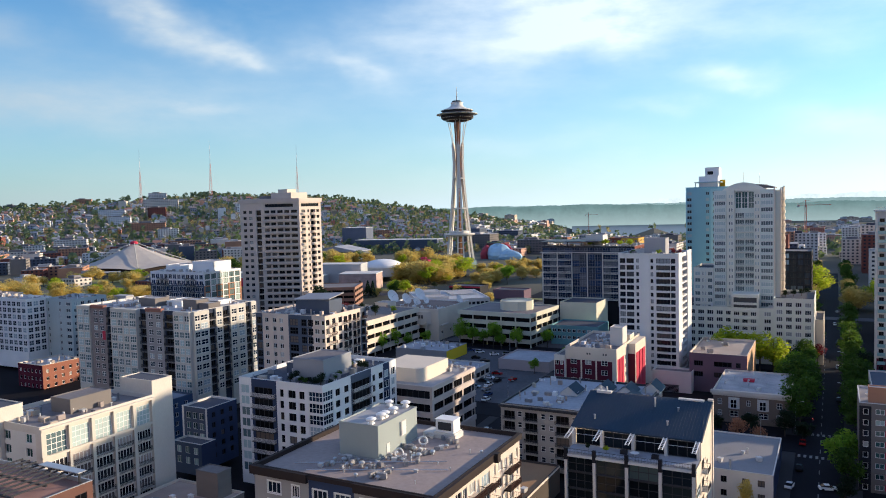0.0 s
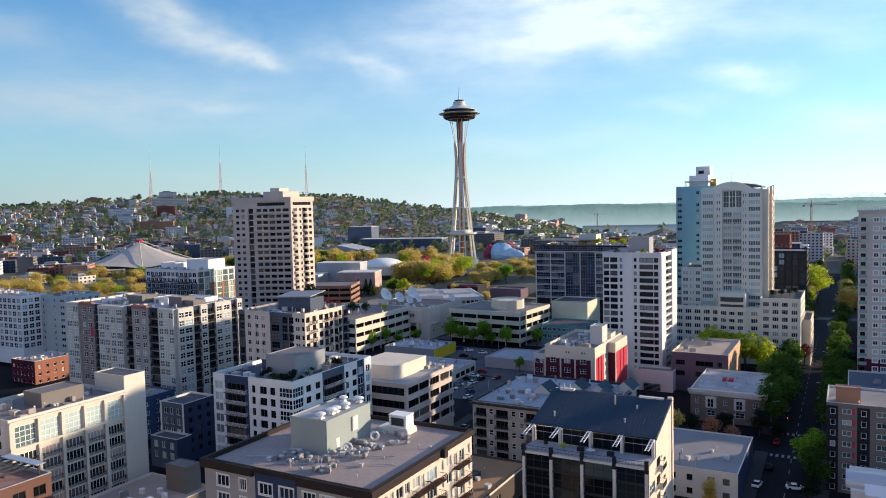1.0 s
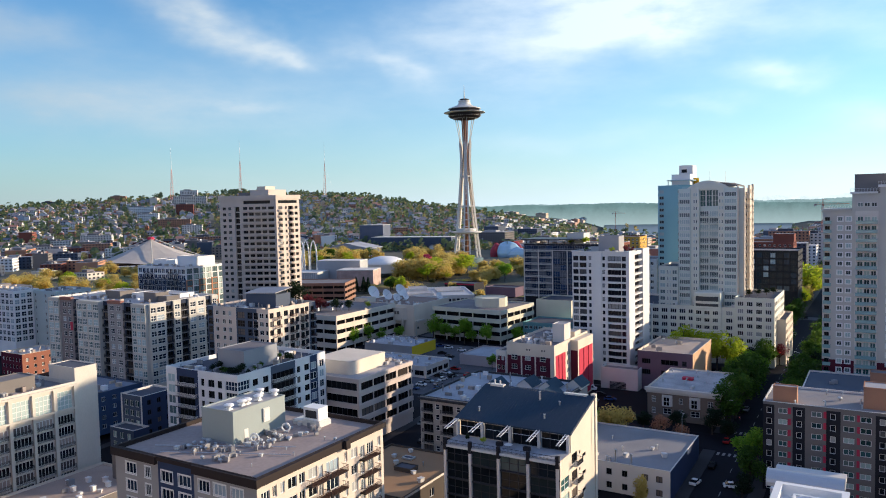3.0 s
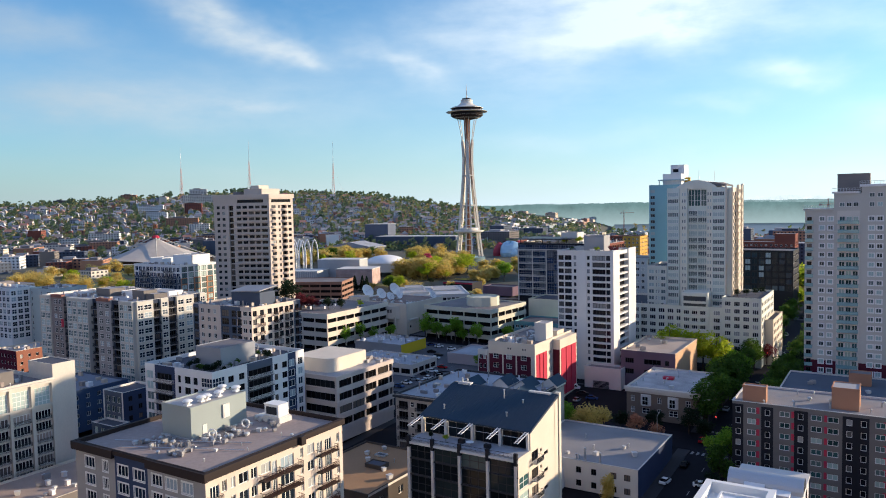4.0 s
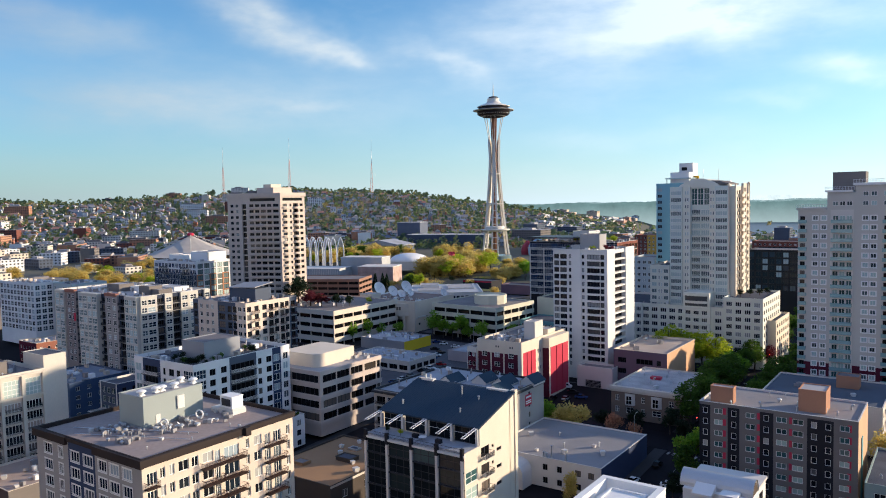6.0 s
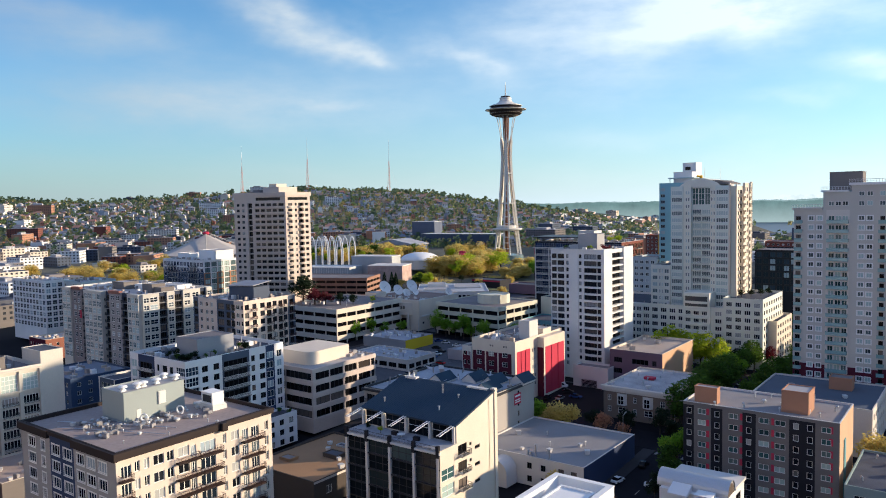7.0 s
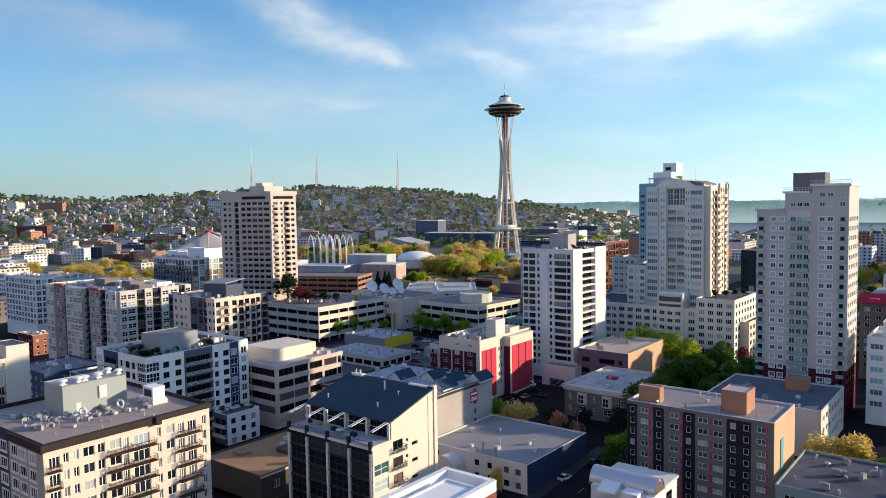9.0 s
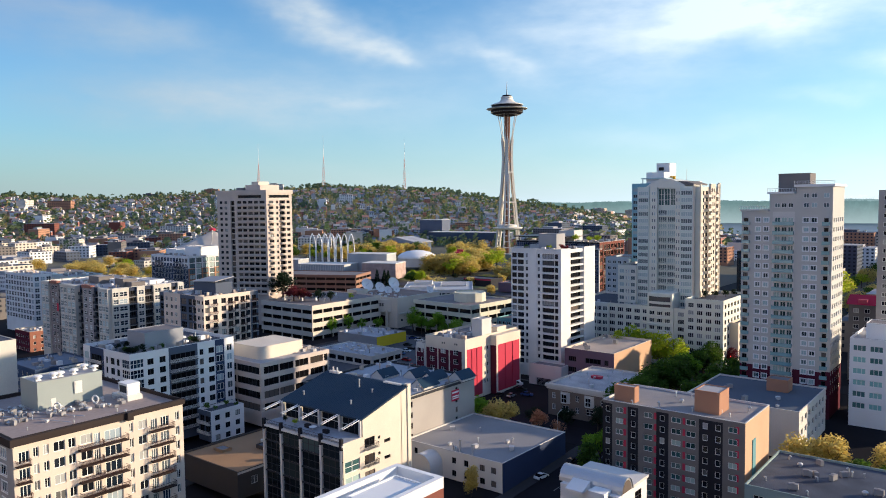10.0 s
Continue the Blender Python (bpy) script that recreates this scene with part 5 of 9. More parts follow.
# ---- the observation tower ----
def needle():
    th = thing("observation_tower", (-346, 688, gz(-346, 688)), "tall white steel observation tower with a saucer top and spire", "tower")
    steel = surf("ivory_painted_steel", (0.72, 0.68, 0.60), rough=0.5, var=0.08)
    dark = surf("dark_bronze_glass", (0.035, 0.03, 0.03), rough=0.2)
    rust = surf("rust_brown_core", (0.25, 0.12, 0.07), rough=0.6)
    prof = ((0, 14.6), (15, 12.6), (30, 10.9), (45, 9.2), (59, 7.8), (75, 6.2), (90, 5.1), (106, 4.5), (118, 5.0), (128, 6.0), (140, 8.0), (150, 10.2))
    gapt = ((0, 3.4), (30, 2.5), (59, 1.8), (90, 1.05), (106, 0.75), (128, 1.0), (150, 2.2))

    def at(tab, z):
        for (a, p), (b, q) in zip(tab, tab[1:]):
            if a <= z <= b:
                return p + (q - p) * (z - a) / (b - a)
        return tab[-1][1]

    zs = [0, 8, 15, 22, 30, 38, 45, 52, 59, 67, 75, 82, 90, 98, 106, 112, 118, 123, 128, 134, 140, 145, 150]
    for k in range(3):
        a = math.radians(-62 + 120 * k)
        rad, tan = Vector((math.cos(a), math.sin(a), 0)), Vector((-math.sin(a), math.cos(a), 0))
        for s in (-1, 1):
            g, ring = Geo(), []
            for z in zs:
                c = rad * at(prof, z) + tan * (s * at(gapt, z)) + Vector((0, 0, z))
                w, d = (0.62 + 0.35 * (1 - abs(z - 75) / 75), 0.95 + 0.3 * (1 - abs(z - 90) / 90)) if z <= 123 else (0.24, 0.3)
                ring.append([tuple(c + rad * (d * e) + tan * (w * f)) for e, f in ((-1, -1), (1, -1), (1, 1), (-1, 1))])
            v = [p for r in ring for p in r]
            g.shared(v, [(4 * j + i, 4 * j + (i + 1) % 4, 4 * j + 4 + (i + 1) % 4, 4 * j + 4 + i) for j in range(len(zs) - 1) for i in range(4)])
            part("leg", g, steel, th)
        g = Geo()
        for z in (6, 12, 18, 24, 38, 45, 52, 66, 72, 78):
            c = rad * at(prof, z) + Vector((0, 0, z))
            w = at(gapt, z)
            g.tube(tuple(c - tan * w), tuple(c + tan * w), 0.42, n=6)
        part("tie_beams", g, steel, th)
        web = []
        for z in (80, 86, 92, 98, 106, 112, 118, 122.5):
            c, e, m = rad * (at(prof, z) + 0.55), tan * at(gapt, z), Vector((0, 0, z))
            web += [tuple(c - e + m), tuple(c + e + m), tuple(c - rad * 1.1 + e + m), tuple(c - rad * 1.1 - e + m)]
        part("leg_web", Geo().shared(web, [(4 * j + i, 4 * j + (i + 1) % 4, 4 * j + 4 + (i + 1) % 4, 4 * j + 4 + i) for j in range(7) for i in range(4)] + [(28, 29, 30, 31), (3, 2, 1, 0)]), steel, th)
    part("core", Geo().lathe([(2.7, 0), (2.7, 100), (3.0, 124), (4.0, 150)], 6).tube((3.4, -2.2, 0), (3.4, -2.2, 148), 0.5, n=6), rust, th, "rust-brown lift core")
    for z, r in ((59, 8.6), (90, 5.6)):
        part("ring_beam", Geo().lathe([(r, z - 0.7), (r + 0.5, z - 0.7), (r + 0.5, z + 0.7), (r, z + 0.7), (r, z - 0.7)], 6), steel, th)
    part("lower_deck", Geo().lathe([(3, 30.0), (12.0, 30.2), (15.0, 31.2), (15.6, 32.0), (15.4, 32.6), (3, 33.0)], 36), steel, th)
    part("lower_glazing", Geo().lathe([(9.6, 33.0), (9.6, 35.2), (9.0, 35.6), (0.1, 35.8)], 36), steel, th)
    part("entrance_hall", Geo().lathe([(16.5, 0), (16.5, 4.6), (15.5, 5.2), (0.1, 5.6)], 28), surf("tower_base_glass", (0.16, 0.22, 0.22), rough=0.2), th)
    part("underside", Geo().lathe([(4, 147.6), (9.5, 148.6), (14.8, 150.2), (16.4, 151.6), (16.6, 152.2)], 48), BROWN, th, "brown ribbed underside")
    g = Geo()
    for k in range(48):
        a = 2 * math.pi * k / 48
        c, s = math.cos(a), math.sin(a)
        g.tube((11.5 * c, 11.5 * s, 149.0), (16.9 * c, 16.9 * s, 152.0), 0.28, n=4)
    tagged(part("ribs", g, steel, th), kind="stuff")
    part("restaurant_glass", Geo().lathe([(16.6, 152.2), (17.3, 154.6)], 48), dark, th)
    part("halo", Geo().lathe([(16.8, 154.8), (21.2, 155.3), (21.4, 155.5), (21.2, 155.8), (16.4, 156.4)], 48), steel, th, "thin white rim of the saucer")
    part("deck_glass", Geo().lathe([(16.4, 156.4), (15.0, 159.3)], 48), dark, th)
    part("upper_roof", Geo().lathe([(15.0, 159.3), (16.8, 159.1), (16.9, 159.6), (13.6, 160.9), (9.8, 162.0), (6.9, 163.8), (5.9, 166.2), (6.3, 167.3), (5.8, 167.9), (0.1, 168.2)], 48), steel, th, "white flared roof")
    part("cap", Geo().lathe([(5.0, 168.0), (4.8, 169.4), (2.6, 169.9), (0.1, 170.0)], 24), dark, th)
    part("spire", Geo().tube((0, 0, 169.6), (0, 0, 177), 0.7, 0.4).tube((0, 0, 177), (0, 0, 183.8), 0.4, 0.12), steel, th)


needle()

# ---- tan tower with ranks of balconies ----
T1TAN = surf("pink_tan_concrete", (0.60, 0.505, 0.43), var=0.12, stretch=(1, 1, 0.35))
T1 = thing("apartment_tower", (-267, 282, -6), "tan concrete apartment tower with ranks of balconies and a roof house", "building")
pl = [(0, 0), (28.3, 11.6), (28.7, 28.8), (4.0, 31.0), (-5.0, 15.0)]
g = Geo()
TH = 74.0
for k, ((ax, ay), (bx, by)) in enumerate(zip(pl, pl[1:] + pl[:1])):
    w = math.hypot(bx - ax, by - ay)
    u = ((bx - ax) / w, (by - ay) / w)
    n = (u[1], -u[0])
    cols = {0: [(1.6, 1.7), (4.6, 1.7), (12.6, 2.5), (15.9, 2.5), (19.3, 2.8), (22.9, 2.5), (26.3, 3.2)], 1: [(1.6, 3.0), (6.4, 1.4), (13.6, 2.2)], 4: [(2, 1.6), (5, 1.6), (9, 1.6)]}.get(k, [])
    dark = {0: [(8.2, 2.6)], 1: [(8.8, 3.8)]}.get(k, [])
    holes = []
    for r in range(23):
        z = 66.6 - 3.06 * r
        if z < 15:
            break
        for a, b in cols:
            holes.append((a, a + b, z, z + 1.45))
            put_window(T1, (ax, ay), u, n, a, z, b, 1.45, 0.25, DFRAME, GLASSD if a > 12 else GLASS, False, (2, 1))
        for a, b in dark:
            holes.append((a, a + b, z - 0.9, z + 1.6))
            put_window(T1, (ax, ay), u, n, a, z - 0.9, b, 2.5, 1.2, DFRAME, GLASSD, False, (2, 1))
        if k in (0, 1):
            for a, b, d in {0: [(11.8, 18.4, 1.3)], 1: [(1.0, 4.2, 1.0), (8.6, 4.2, 1.2)]}[k]:
                key = ("t1", k, a)
                if key not in WINDOWS:
                    m = 7
                    bow = [(b * i / m, -0.15 - d * math.sin(math.pi * i / m) ** 0.5) for i in range(m + 1)]
                    WINDOWS[key] = Geo().prism(bow + [(b, 0.0), (0, 0.0)], 0, 0.95).mesh("balcony_front", [T1TAN])
                part("balcony_front", WINDOWS[key], None, T1, at=(ax + u[0] * a, ay + u[1] * a, z - 1.1), turn=math.degrees(math.atan2(u[1], u[0])))
    if k == 0:
        holes.append((13.0, 27.5, 69.6, 71.2))
        put_window(T1, (ax, ay), u, n, 13.0, 69.6, 14.5, 1.6, 0.3, DFRAME, GLASS, False, (9, 1))
    if k == 1:
        holes.append((1.6, 15.4, 69.6, 71.2))
        put_window(T1, (ax, ay), u, n, 1.6, 69.6, 13.8, 1.6, 0.3, DFRAME, GLASSD, False, (7, 1))
    wall_grid(g, (ax, ay), u, n, w, 0, TH - 0.4, holes, 1.25 if dark else 0.3)
part("wall", g, T1TAN, T1)
part("roof", Geo().prism([(x * 0.98 + 0.2, y * 0.98 + 0.3) for x, y in pl], 72.6, 73.0), ROOF, T1)
part("crown", Geo().prism([(x + (0.5 if x > 10 else -0.5), y + (0.5 if y > 14 else -0.5)) for x, y in pl], 71.8, 73.9), T1TAN, T1)
roof_box(T1, 11, 24, 11, 24, 73.8, 76.8, T1TAN, "machine_house", "tan machine house")
roof_box(T1, 14, 20, 13, 20, 76.8, 78.6, CREAM, "machine_house", "")
roof_box(T1, 4, 9, 10, 20, 73.8, 75.4, ROOF, "machine_house", "")

# ---- pale stepped tower ----
GREYW = surf("pale_warm_stucco", (0.73, 0.725, 0.64), var=0.1)
PBLUE = surf("pale_cyan_panel", (0.42, 0.55, 0.585), rough=0.35, var=0.08)
PGREEN = surf("pale_green_stucco", (0.63, 0.69, 0.64))
GLASST = glazing("pale_tower_glass", (0.05, 0.065, 0.07), (0.42, 0.52, 0.52), 0.66)
T3 = block("apartment_tower", "pale stepped apartment tower with an arched crown and glazed bays", -48.9, -22.2, 347.7, 370.5, -9, 65.2, GREYW, ROOF, 0.6, extra=(PGREEN, CREAM), faces={
    "S": [dict(cols=[(8.75, 3.7), (12.75, 3.7)], storey=2.95, top=9.2, h=2.35, sill=0.25, rows=15, frame=WFRAME, glass=GLASST, bars=(4, 1), zones=[(8.6, 16.6, 2, 74.2, 1)], balconies=[(8.65, 7.9, 1.0)], rail=PGREEN, slab=GREYW)],
    "E": [dict(cols=[(0.9, 1.6), (3.6, 1.7), (12.0, 1.5), (14.4, 1.5), (20.4, 1.5)], storey=2.95, top=1.2, h=1.75, sill=0.7, rows=16, frame=DFRAME, glass=GLASSD, zones=[(0, 23, 0, 75, 2)]),
          dict(cols=[(6.7, 2.9), (17.2, 2.2)], storey=2.95, top=1.2, h=2.35, sill=0.2, rows=16, frame=DFRAME, glass=GLASSD, balconies=[(6.2, 4.0, 1.5), (16.7, 3.2, 1.1)], solid=True, rail=CREAM)]})
jut_bays(T3, "S", 26.7, 22.8, 74.6, GREYW, [(0.0, 5.2, 1.9, [(0.3, 4.6)], 1.95, 0.6, (5, 1), PGREEN), (5.22, 8.6, 1.2, [(0.95, 0.7), (1.95, 0.7)], 1.6, 0.8, (1, 1), None),
     (16.6, 19.0, 1.2, [(0.3, 0.7), (1.3, 0.7)], 1.6, 0.8, (1, 1), None), (19.02, 24.4, 1.9, [(0.3, 4.8)], 1.95, 0.6, (5, 1), PGREEN)], 2.95, 1.4, 17, WFRAME, GLASST, 20.0, 0.14)
jut_bays(T3, "E", 26.7, 22.8, 75.6, CREAM, [(10.9, 16.4, 0.9, [(0.5, 1.4), (3.0, 1.4)], 1.7, 0.7, (2, 1), None), (20.2, 22.8, 0.8, [(0.6, 1.3)], 1.7, 0.7, (1, 1), None)], 2.95, 1.4, 16, DFRAME, GLASSD, 28.0, 0.14)
g = Geo()
arch = [(3.6 + 17.4 * i / 20, 74.6 + 3.3 * math.sin(math.pi * i / 20) ** 0.8) for i in range(21)]
for (a, p), (b, q) in zip(arch, arch[1:]):
    lo = 74.0 if 8.6 < (a + b) / 2 < 16.6 else 74.5
    g.shared([(a, -1.25, lo), (b, -1.25, lo), (b, -1.25, q), (a, -1.25, p), (a, 16, lo), (b, 16, lo), (b, 16, q), (a, 16, p)], [(0, 1, 2, 3), (3, 2, 6, 7), (5, 4, 7, 6), (1, 0, 4, 5)])
part("arched_crown", g, GREYW, T3, "arched crown over the middle bay")
part("crown_roof", Geo().shared([(17.0, -0.6, 75.2), (24.6, -0.6, 75.0), (24.6, 15, 75.0), (17.0, 15, 77.2), (17.0, -0.6, 77.0), (20.6, -0.6, 76.6), (20.6, 15, 76.8), (24.6, -0.6, 75.6), (24.6, 15, 75.6)], [(4, 5, 6, 3), (5, 7, 8, 6), (0, 1, 7, 5, 4), (1, 2, 8, 7)]), TAUPE, T3, "brown curved roof behind the crown")
for x in (8.9, 11.5, 14.1):
    put_window(T3, (0, -0.1), (1, 0), (0, -1), x, 66.6, 2.4, 7.2, 0.0, WFRAME, GLASSG, False, (2, 3))
part("antenna", Geo().tube((11.4, 8, 77), (11.4, 8, 82.5), 0.11, 0.06).tube((18.0, 8, 76), (18.0, 8, 82.0), 0.11, 0.06), STEEL, T3)
part("corner_piers", Geo().box(24.4, 25.0, -1.95, -0.6, 20, 75.4).box(26.7, 27.2, -0.3, 0.7, 20, 75.2).box(26.7, 27.5, 21.6, 23.0, 28, 76.2), CREAM, T3)
for k in range(4):
    part("roof_unit", Geo().box(3 + 5.0 * k, 5.4 + 5.0 * k, 17, 20, 73.6, 76.0 + (k % 2)), PALE, T3)
T3b = block("apartment_tower", "blue-green panelled apartment tower with a stepped top", -66.4, -46, 378.6, 400, -9, 67.8, surf("blue_green_panel", (0.21, 0.42, 0.50), rough=0.3, var=0.1), ROOF, 0.5, extra=(surf("light_blue_panel", (0.30, 0.50, 0.57), rough=0.3),), faces={
    "S": [dict(cols=[(0.6, 2.2), (9.4, 1.6), (12.6, 1.4), (15.2, 2.4)], storey=2.95, top=1.6, h=1.6, sill=0.75, rows=20, glass=GLASSB, frame=surf("steel_blue_frame", (0.30, 0.42, 0.47), rough=0.4), bars=(2, 1), zones=[(11.6, 20.4, 2.0, 76, 1), (0, 0.5, 0, 77, 1)])]})
for k in range(20):
    part("floor_band", Geo().box(11.6, 20.4, -0.16, 0, 75.2 - 2.95 * k, 75.6 - 2.95 * k), bpy.data.materials["light_blue_panel"], T3b)
roof_box(T3b, 5.6, 14.5, 4, 18, 76.0, 82.2, BRIGHT, "machine_house", "white machine house")
roof_box(T3b, 7.4, 14.0, 11.8, 20, 82.0, 86.8, BRIGHT, "machine_house", "white machine house")
part("roof_slab", Geo().box(3.6, 16.0, 2.4, 12.0, 79.0, 79.5).box(4.0, 4.3, 3.0, 3.3, 76.5, 79.0), PBLUE, T3b, "pale blue overhanging roof slab")
part("yellow_panel", Geo().box(14.6, 17.0, 11.0, 12.0, 76.0, 80.4), surf("ochre_panel", (0.62, 0.36, 0.03)), T3b, "ochre roof panel")
part("window_strip", Geo().box(8.6, 11.2, 11.72, 11.8, 83.2, 84.8), GLASSD, T3b)
TW = block("apartment_wing", "pale lower apartment wing stepping up to the tower", -57.4, -48.95, 344.6, 368, -9, 31.4, GREYW, ROOFD, 0.8, cap=PALE, faces={
    "S": [dict(cols=[(0.6, 2.3), (3.6, 0.7), (4.7, 0.7), (6.0, 2.0)], storey=2.95, top=1.2, h=1.8, sill=0.65, rows=6, frame=WFRAME, glass=GLASST, bars=(2, 1))]})
for k in range(6):
    part("ledge", Geo().box(-0.1, 8.5, -0.16, 0, 39.1 - 2.95 * k, 39.4 - 2.95 * k), GREYW, TW)
POD = block("apartment_podium", "pale stepped apartment podium below the tower", -79, -20, 338.5, 375, -9, 15.0, GREYW, ROOFD, 0.9, cap=PALE, faces={
    "S": [dict(cols=[c for c in even(59, 15, 2.7, 0.6) if not (11 < c[0] < 20 or 37 < c[0] < 50)], storey=3.1, top=1.0, h=1.95, sill=0.65, rows=6, frame=WFRAME, glass=GLASST2, bars=(3, 1))]})
jut_bays(POD, "S", 59, 36.5, 24.0, GREYW, [(12.0, 20.6, 1.2, [(0.5, 2.1), (3.1, 2.1), (5.8, 2.1)], 1.95, 0.65, (3, 1), None), (38.0, 49.6, 0.8, [(1.2, 2.3), (4.6, 2.3), (8.0, 2.3)], 1.95, 0.65, (3, 1), None)], 3.1, 1.0, 6, WFRAME, GLASST2, ledge=0.2)
bow = [(38.6 + 10.4 * i / 10, -0.8 - 1.3 * math.sin(math.pi * i / 10)) for i in range(11)]
me = Geo().prism(bow + [(49.0, -0.78), (38.6, -0.78)], 0, 1.0).mesh("balcony_front", [GREYW])
for k in range(9):
    part("balcony_front", me, None, POD, at=(0, 0, 25.4 + 3.1 - 3.1 * k))
part("bay_tower", Geo().box(38.4, 49.2, -0.75, 9.2, 23.0, 30.0), GREYW, POD)
part("bay_glazing", Geo().box(39.2, 48.4, -1.0, -0.76, 24.2, 29.4), GLASST2, POD)
POD2 = block("apartment_podium", "pale stepped corner podium with a planted terrace", -24, -8.6, 337, 370, -9, 19.6, GREYW, ROOFD, 0.8, faces={
    "S": [dict(cols=even(15.4, 4, 2.4, 0.5), storey=3.1, top=1.0, h=1.95, sill=0.6, rows=8, frame=WFRAME, glass=GLASST2, bars=(3, 1))],
    "E": [dict(cols=even(33, 8, 2.0, 0.6), storey=3.1, top=1.0, h=1.7, sill=0.7, rows=8, frame=DFRAME, glass=GLASSD)]})
POD3 = block("apartment_podium", "low pale stepped corner wing", -8.6, -5.2, 345, 372, -9, 10.0, CREAM, ROOFD, 0.8, faces={"E": [dict(cols=even(27, 6, 2.2, 0.6), storey=3.1, top=1.0, h=1.7, rows=5, frame=DFRAME, glass=GLASSD)]})
LW = block("apartment_building", "pale blue-white apartment wing behind the towers", -79, -66.6, 376, 396, -9, 32, surf("pale_blue_stucco", (0.46, 0.52, 0.55)), ROOF, 0.7, faces={"S": [dict(cols=even(12, 4, 1.7, 0.5), storey=3.0, top=1.0, h=1.6, rows=11, glass=GLASSB)], "E": [dict(cols=even(20, 5, 1.7, 0.5), storey=3.0, top=1.0, h=1.6, rows=11, glass=GLASSB)]})
BK = block("office_building", "navy glass office block with pale columns and planted roof", -153, -99, 409, 440, -7, 37, BLACKP, ROOF, 0.6, extra=(BRICK,), cap=PALE, faces={
    "S": [dict(cols=even(54, 12, 4.3, 0.2), storey=3.7, top=0.8, h=3.3, sill=0.25, rows=8, frame=surf("blue_grey_mullion", (0.30, 0.32, 0.36)), glass=GLASSN, bars=(3, 2), balconies=[(0.7, 8.2, 1.3), (9.7, 7.8, 1.3), (36.3, 8.2, 1.3)], rail=RAILW, slab=PALE)],
    "E": [dict(cols=even(31, 7, 3.4, 0.4), storey=3.7, top=0.8, h=2.6, sill=0.6, rows=8, frame=BRICK2, glass=GLASSD, bars=(2, 1), zones=[(0, 31, 0, 50, 1)], balconies=[(4, 8, 1.2), (18, 9, 1.2)], rail=DFRAME)]})
for x in (0, 9, 17.7, 26.8, 35.7, 44.8, 53.6):
    part("column", Geo().box(x, x + 0.55, -0.5, 0, 10, 40.2), PALE, BK, "pale facade column")
part("roof_slab", Geo().box(-1, 55, -1.2, 1.0, 40.2, 40.6), PALE, BK)
part("roof_canopy", Geo().box(-1.5, 34, -1.0, 24, 46.2, 46.7).box(1, 1.4, 1, 1.4, 44, 46.2).box(30, 30.4, 1, 1.4, 44, 46.2).box(15, 15.4, 1, 1.4, 44, 46.2), DFRAME, BK)
roof_box(BK, 24, 34, 8, 18, 44, 50, PALE, "machine_house", "grey machine house")
DK = block("office_building", "dark glass office block in shade", -47, -13, 478, 505, -8, 30, BLACKP, ROOF, 0.5, faces={"S": [dict(cols=even(34, 9, 3.0, 0.4), storey=3.8, top=0.8, h=3.0, sill=0.4, rows=6, frame=DFRAME, glass=GLASSB, bars=(2, 1))], "E": [dict(cols=even(27, 7, 3.0, 0.4), storey=3.8, top=0.8, h=1.6, rows=6, frame=PALE, glass=GLASS)]})
RB = block("apartment_building", "long red brick apartment building", -92, -36, 690, 715, -8, 23, BRICK, ROOF, 0.5, faces={"S": [dict(cols=even(56, 14, 1.8, 0.6), storey=3.3, top=1.0, h=1.6, rows=4)], "E": [dict(cols=even(25, 6, 1.8, 0.6), storey=3.3, top=1.0, h=1.6, rows=4)]})
roof_box(RB, 40, 56, 3, 20, 30, 38, BRICK, "stair_house", "")
YB = block("apartment_building", "ochre and red apartment building", -176, -150, 638, 660, -6, 30, BRICK, ROOF, 0.5, extra=(surf("ochre_render", (0.62, 0.36, 0.08)),), faces={"S": [dict(cols=even(26, 7, 1.6, 0.5), storey=3.2, top=1.0, h=1.6, rows=6, zones=[(11, 26, 0, 40, 1)])], "E": [dict(cols=even(22, 5, 1.6, 0.5), storey=3.2, top=1.0, h=1.6, rows=6, zones=[(0, 22, 0, 40, 1)])]})
T5 = block("apartment_tower", "grey apartment tower beyond the maroon-based one", 45.2, 57.5, 330, 352, -9, 62.4, GREY, ROOF, 0.6, faces={"S": [dict(cols=even(12.3, 3, 1.8, 0.6), storey=3.0, top=1.2, h=1.5, rows=16)]})
M = block("apartment_building", "white apartment block with green-glass windows", 44.4, 72, 290, 312, -9, 17.8, BRIGHT, ROOFL, 0.6, faces={"S": [dict(cols=even(27.6, 6, 3.5, 0.4), storey=3.5, top=1.2, h=1.8, rows=6, frame=WFRAME, glass=glazing("teal_office_glass", (0.03, 0.07, 0.07), (0.26, 0.50, 0.47), 0.6), bars=(3, 1))]})
roof_box(M, 3.5, 12, 5, 14, 26, 31, WHITE, "stair_house", "white stair house")
MR = block("apartment_house", "grey apartment house under a raspberry red roof", 33, 75, 352, 366, -9, 20, TAUPE, ROOF, 0.3, faces={"S": [dict(cols=even(42, 11, 1.8, 0.6), storey=3.0, top=1.0, h=1.6, rows=8)]})
g = Geo().shared([(-0.8, -0.8, 29), (42.8, -0.8, 29), (42.8, 7, 32.0), (-0.8, 7, 32.0), (42.8, 14.8, 29), (-0.8, 14.8, 29)], [(0, 1, 2, 3), (3, 2, 4, 5)])
part("roof", g, surf("raspberry_roof", (0.42, 0.03, 0.07)), MR, "raspberry red pitched roof")
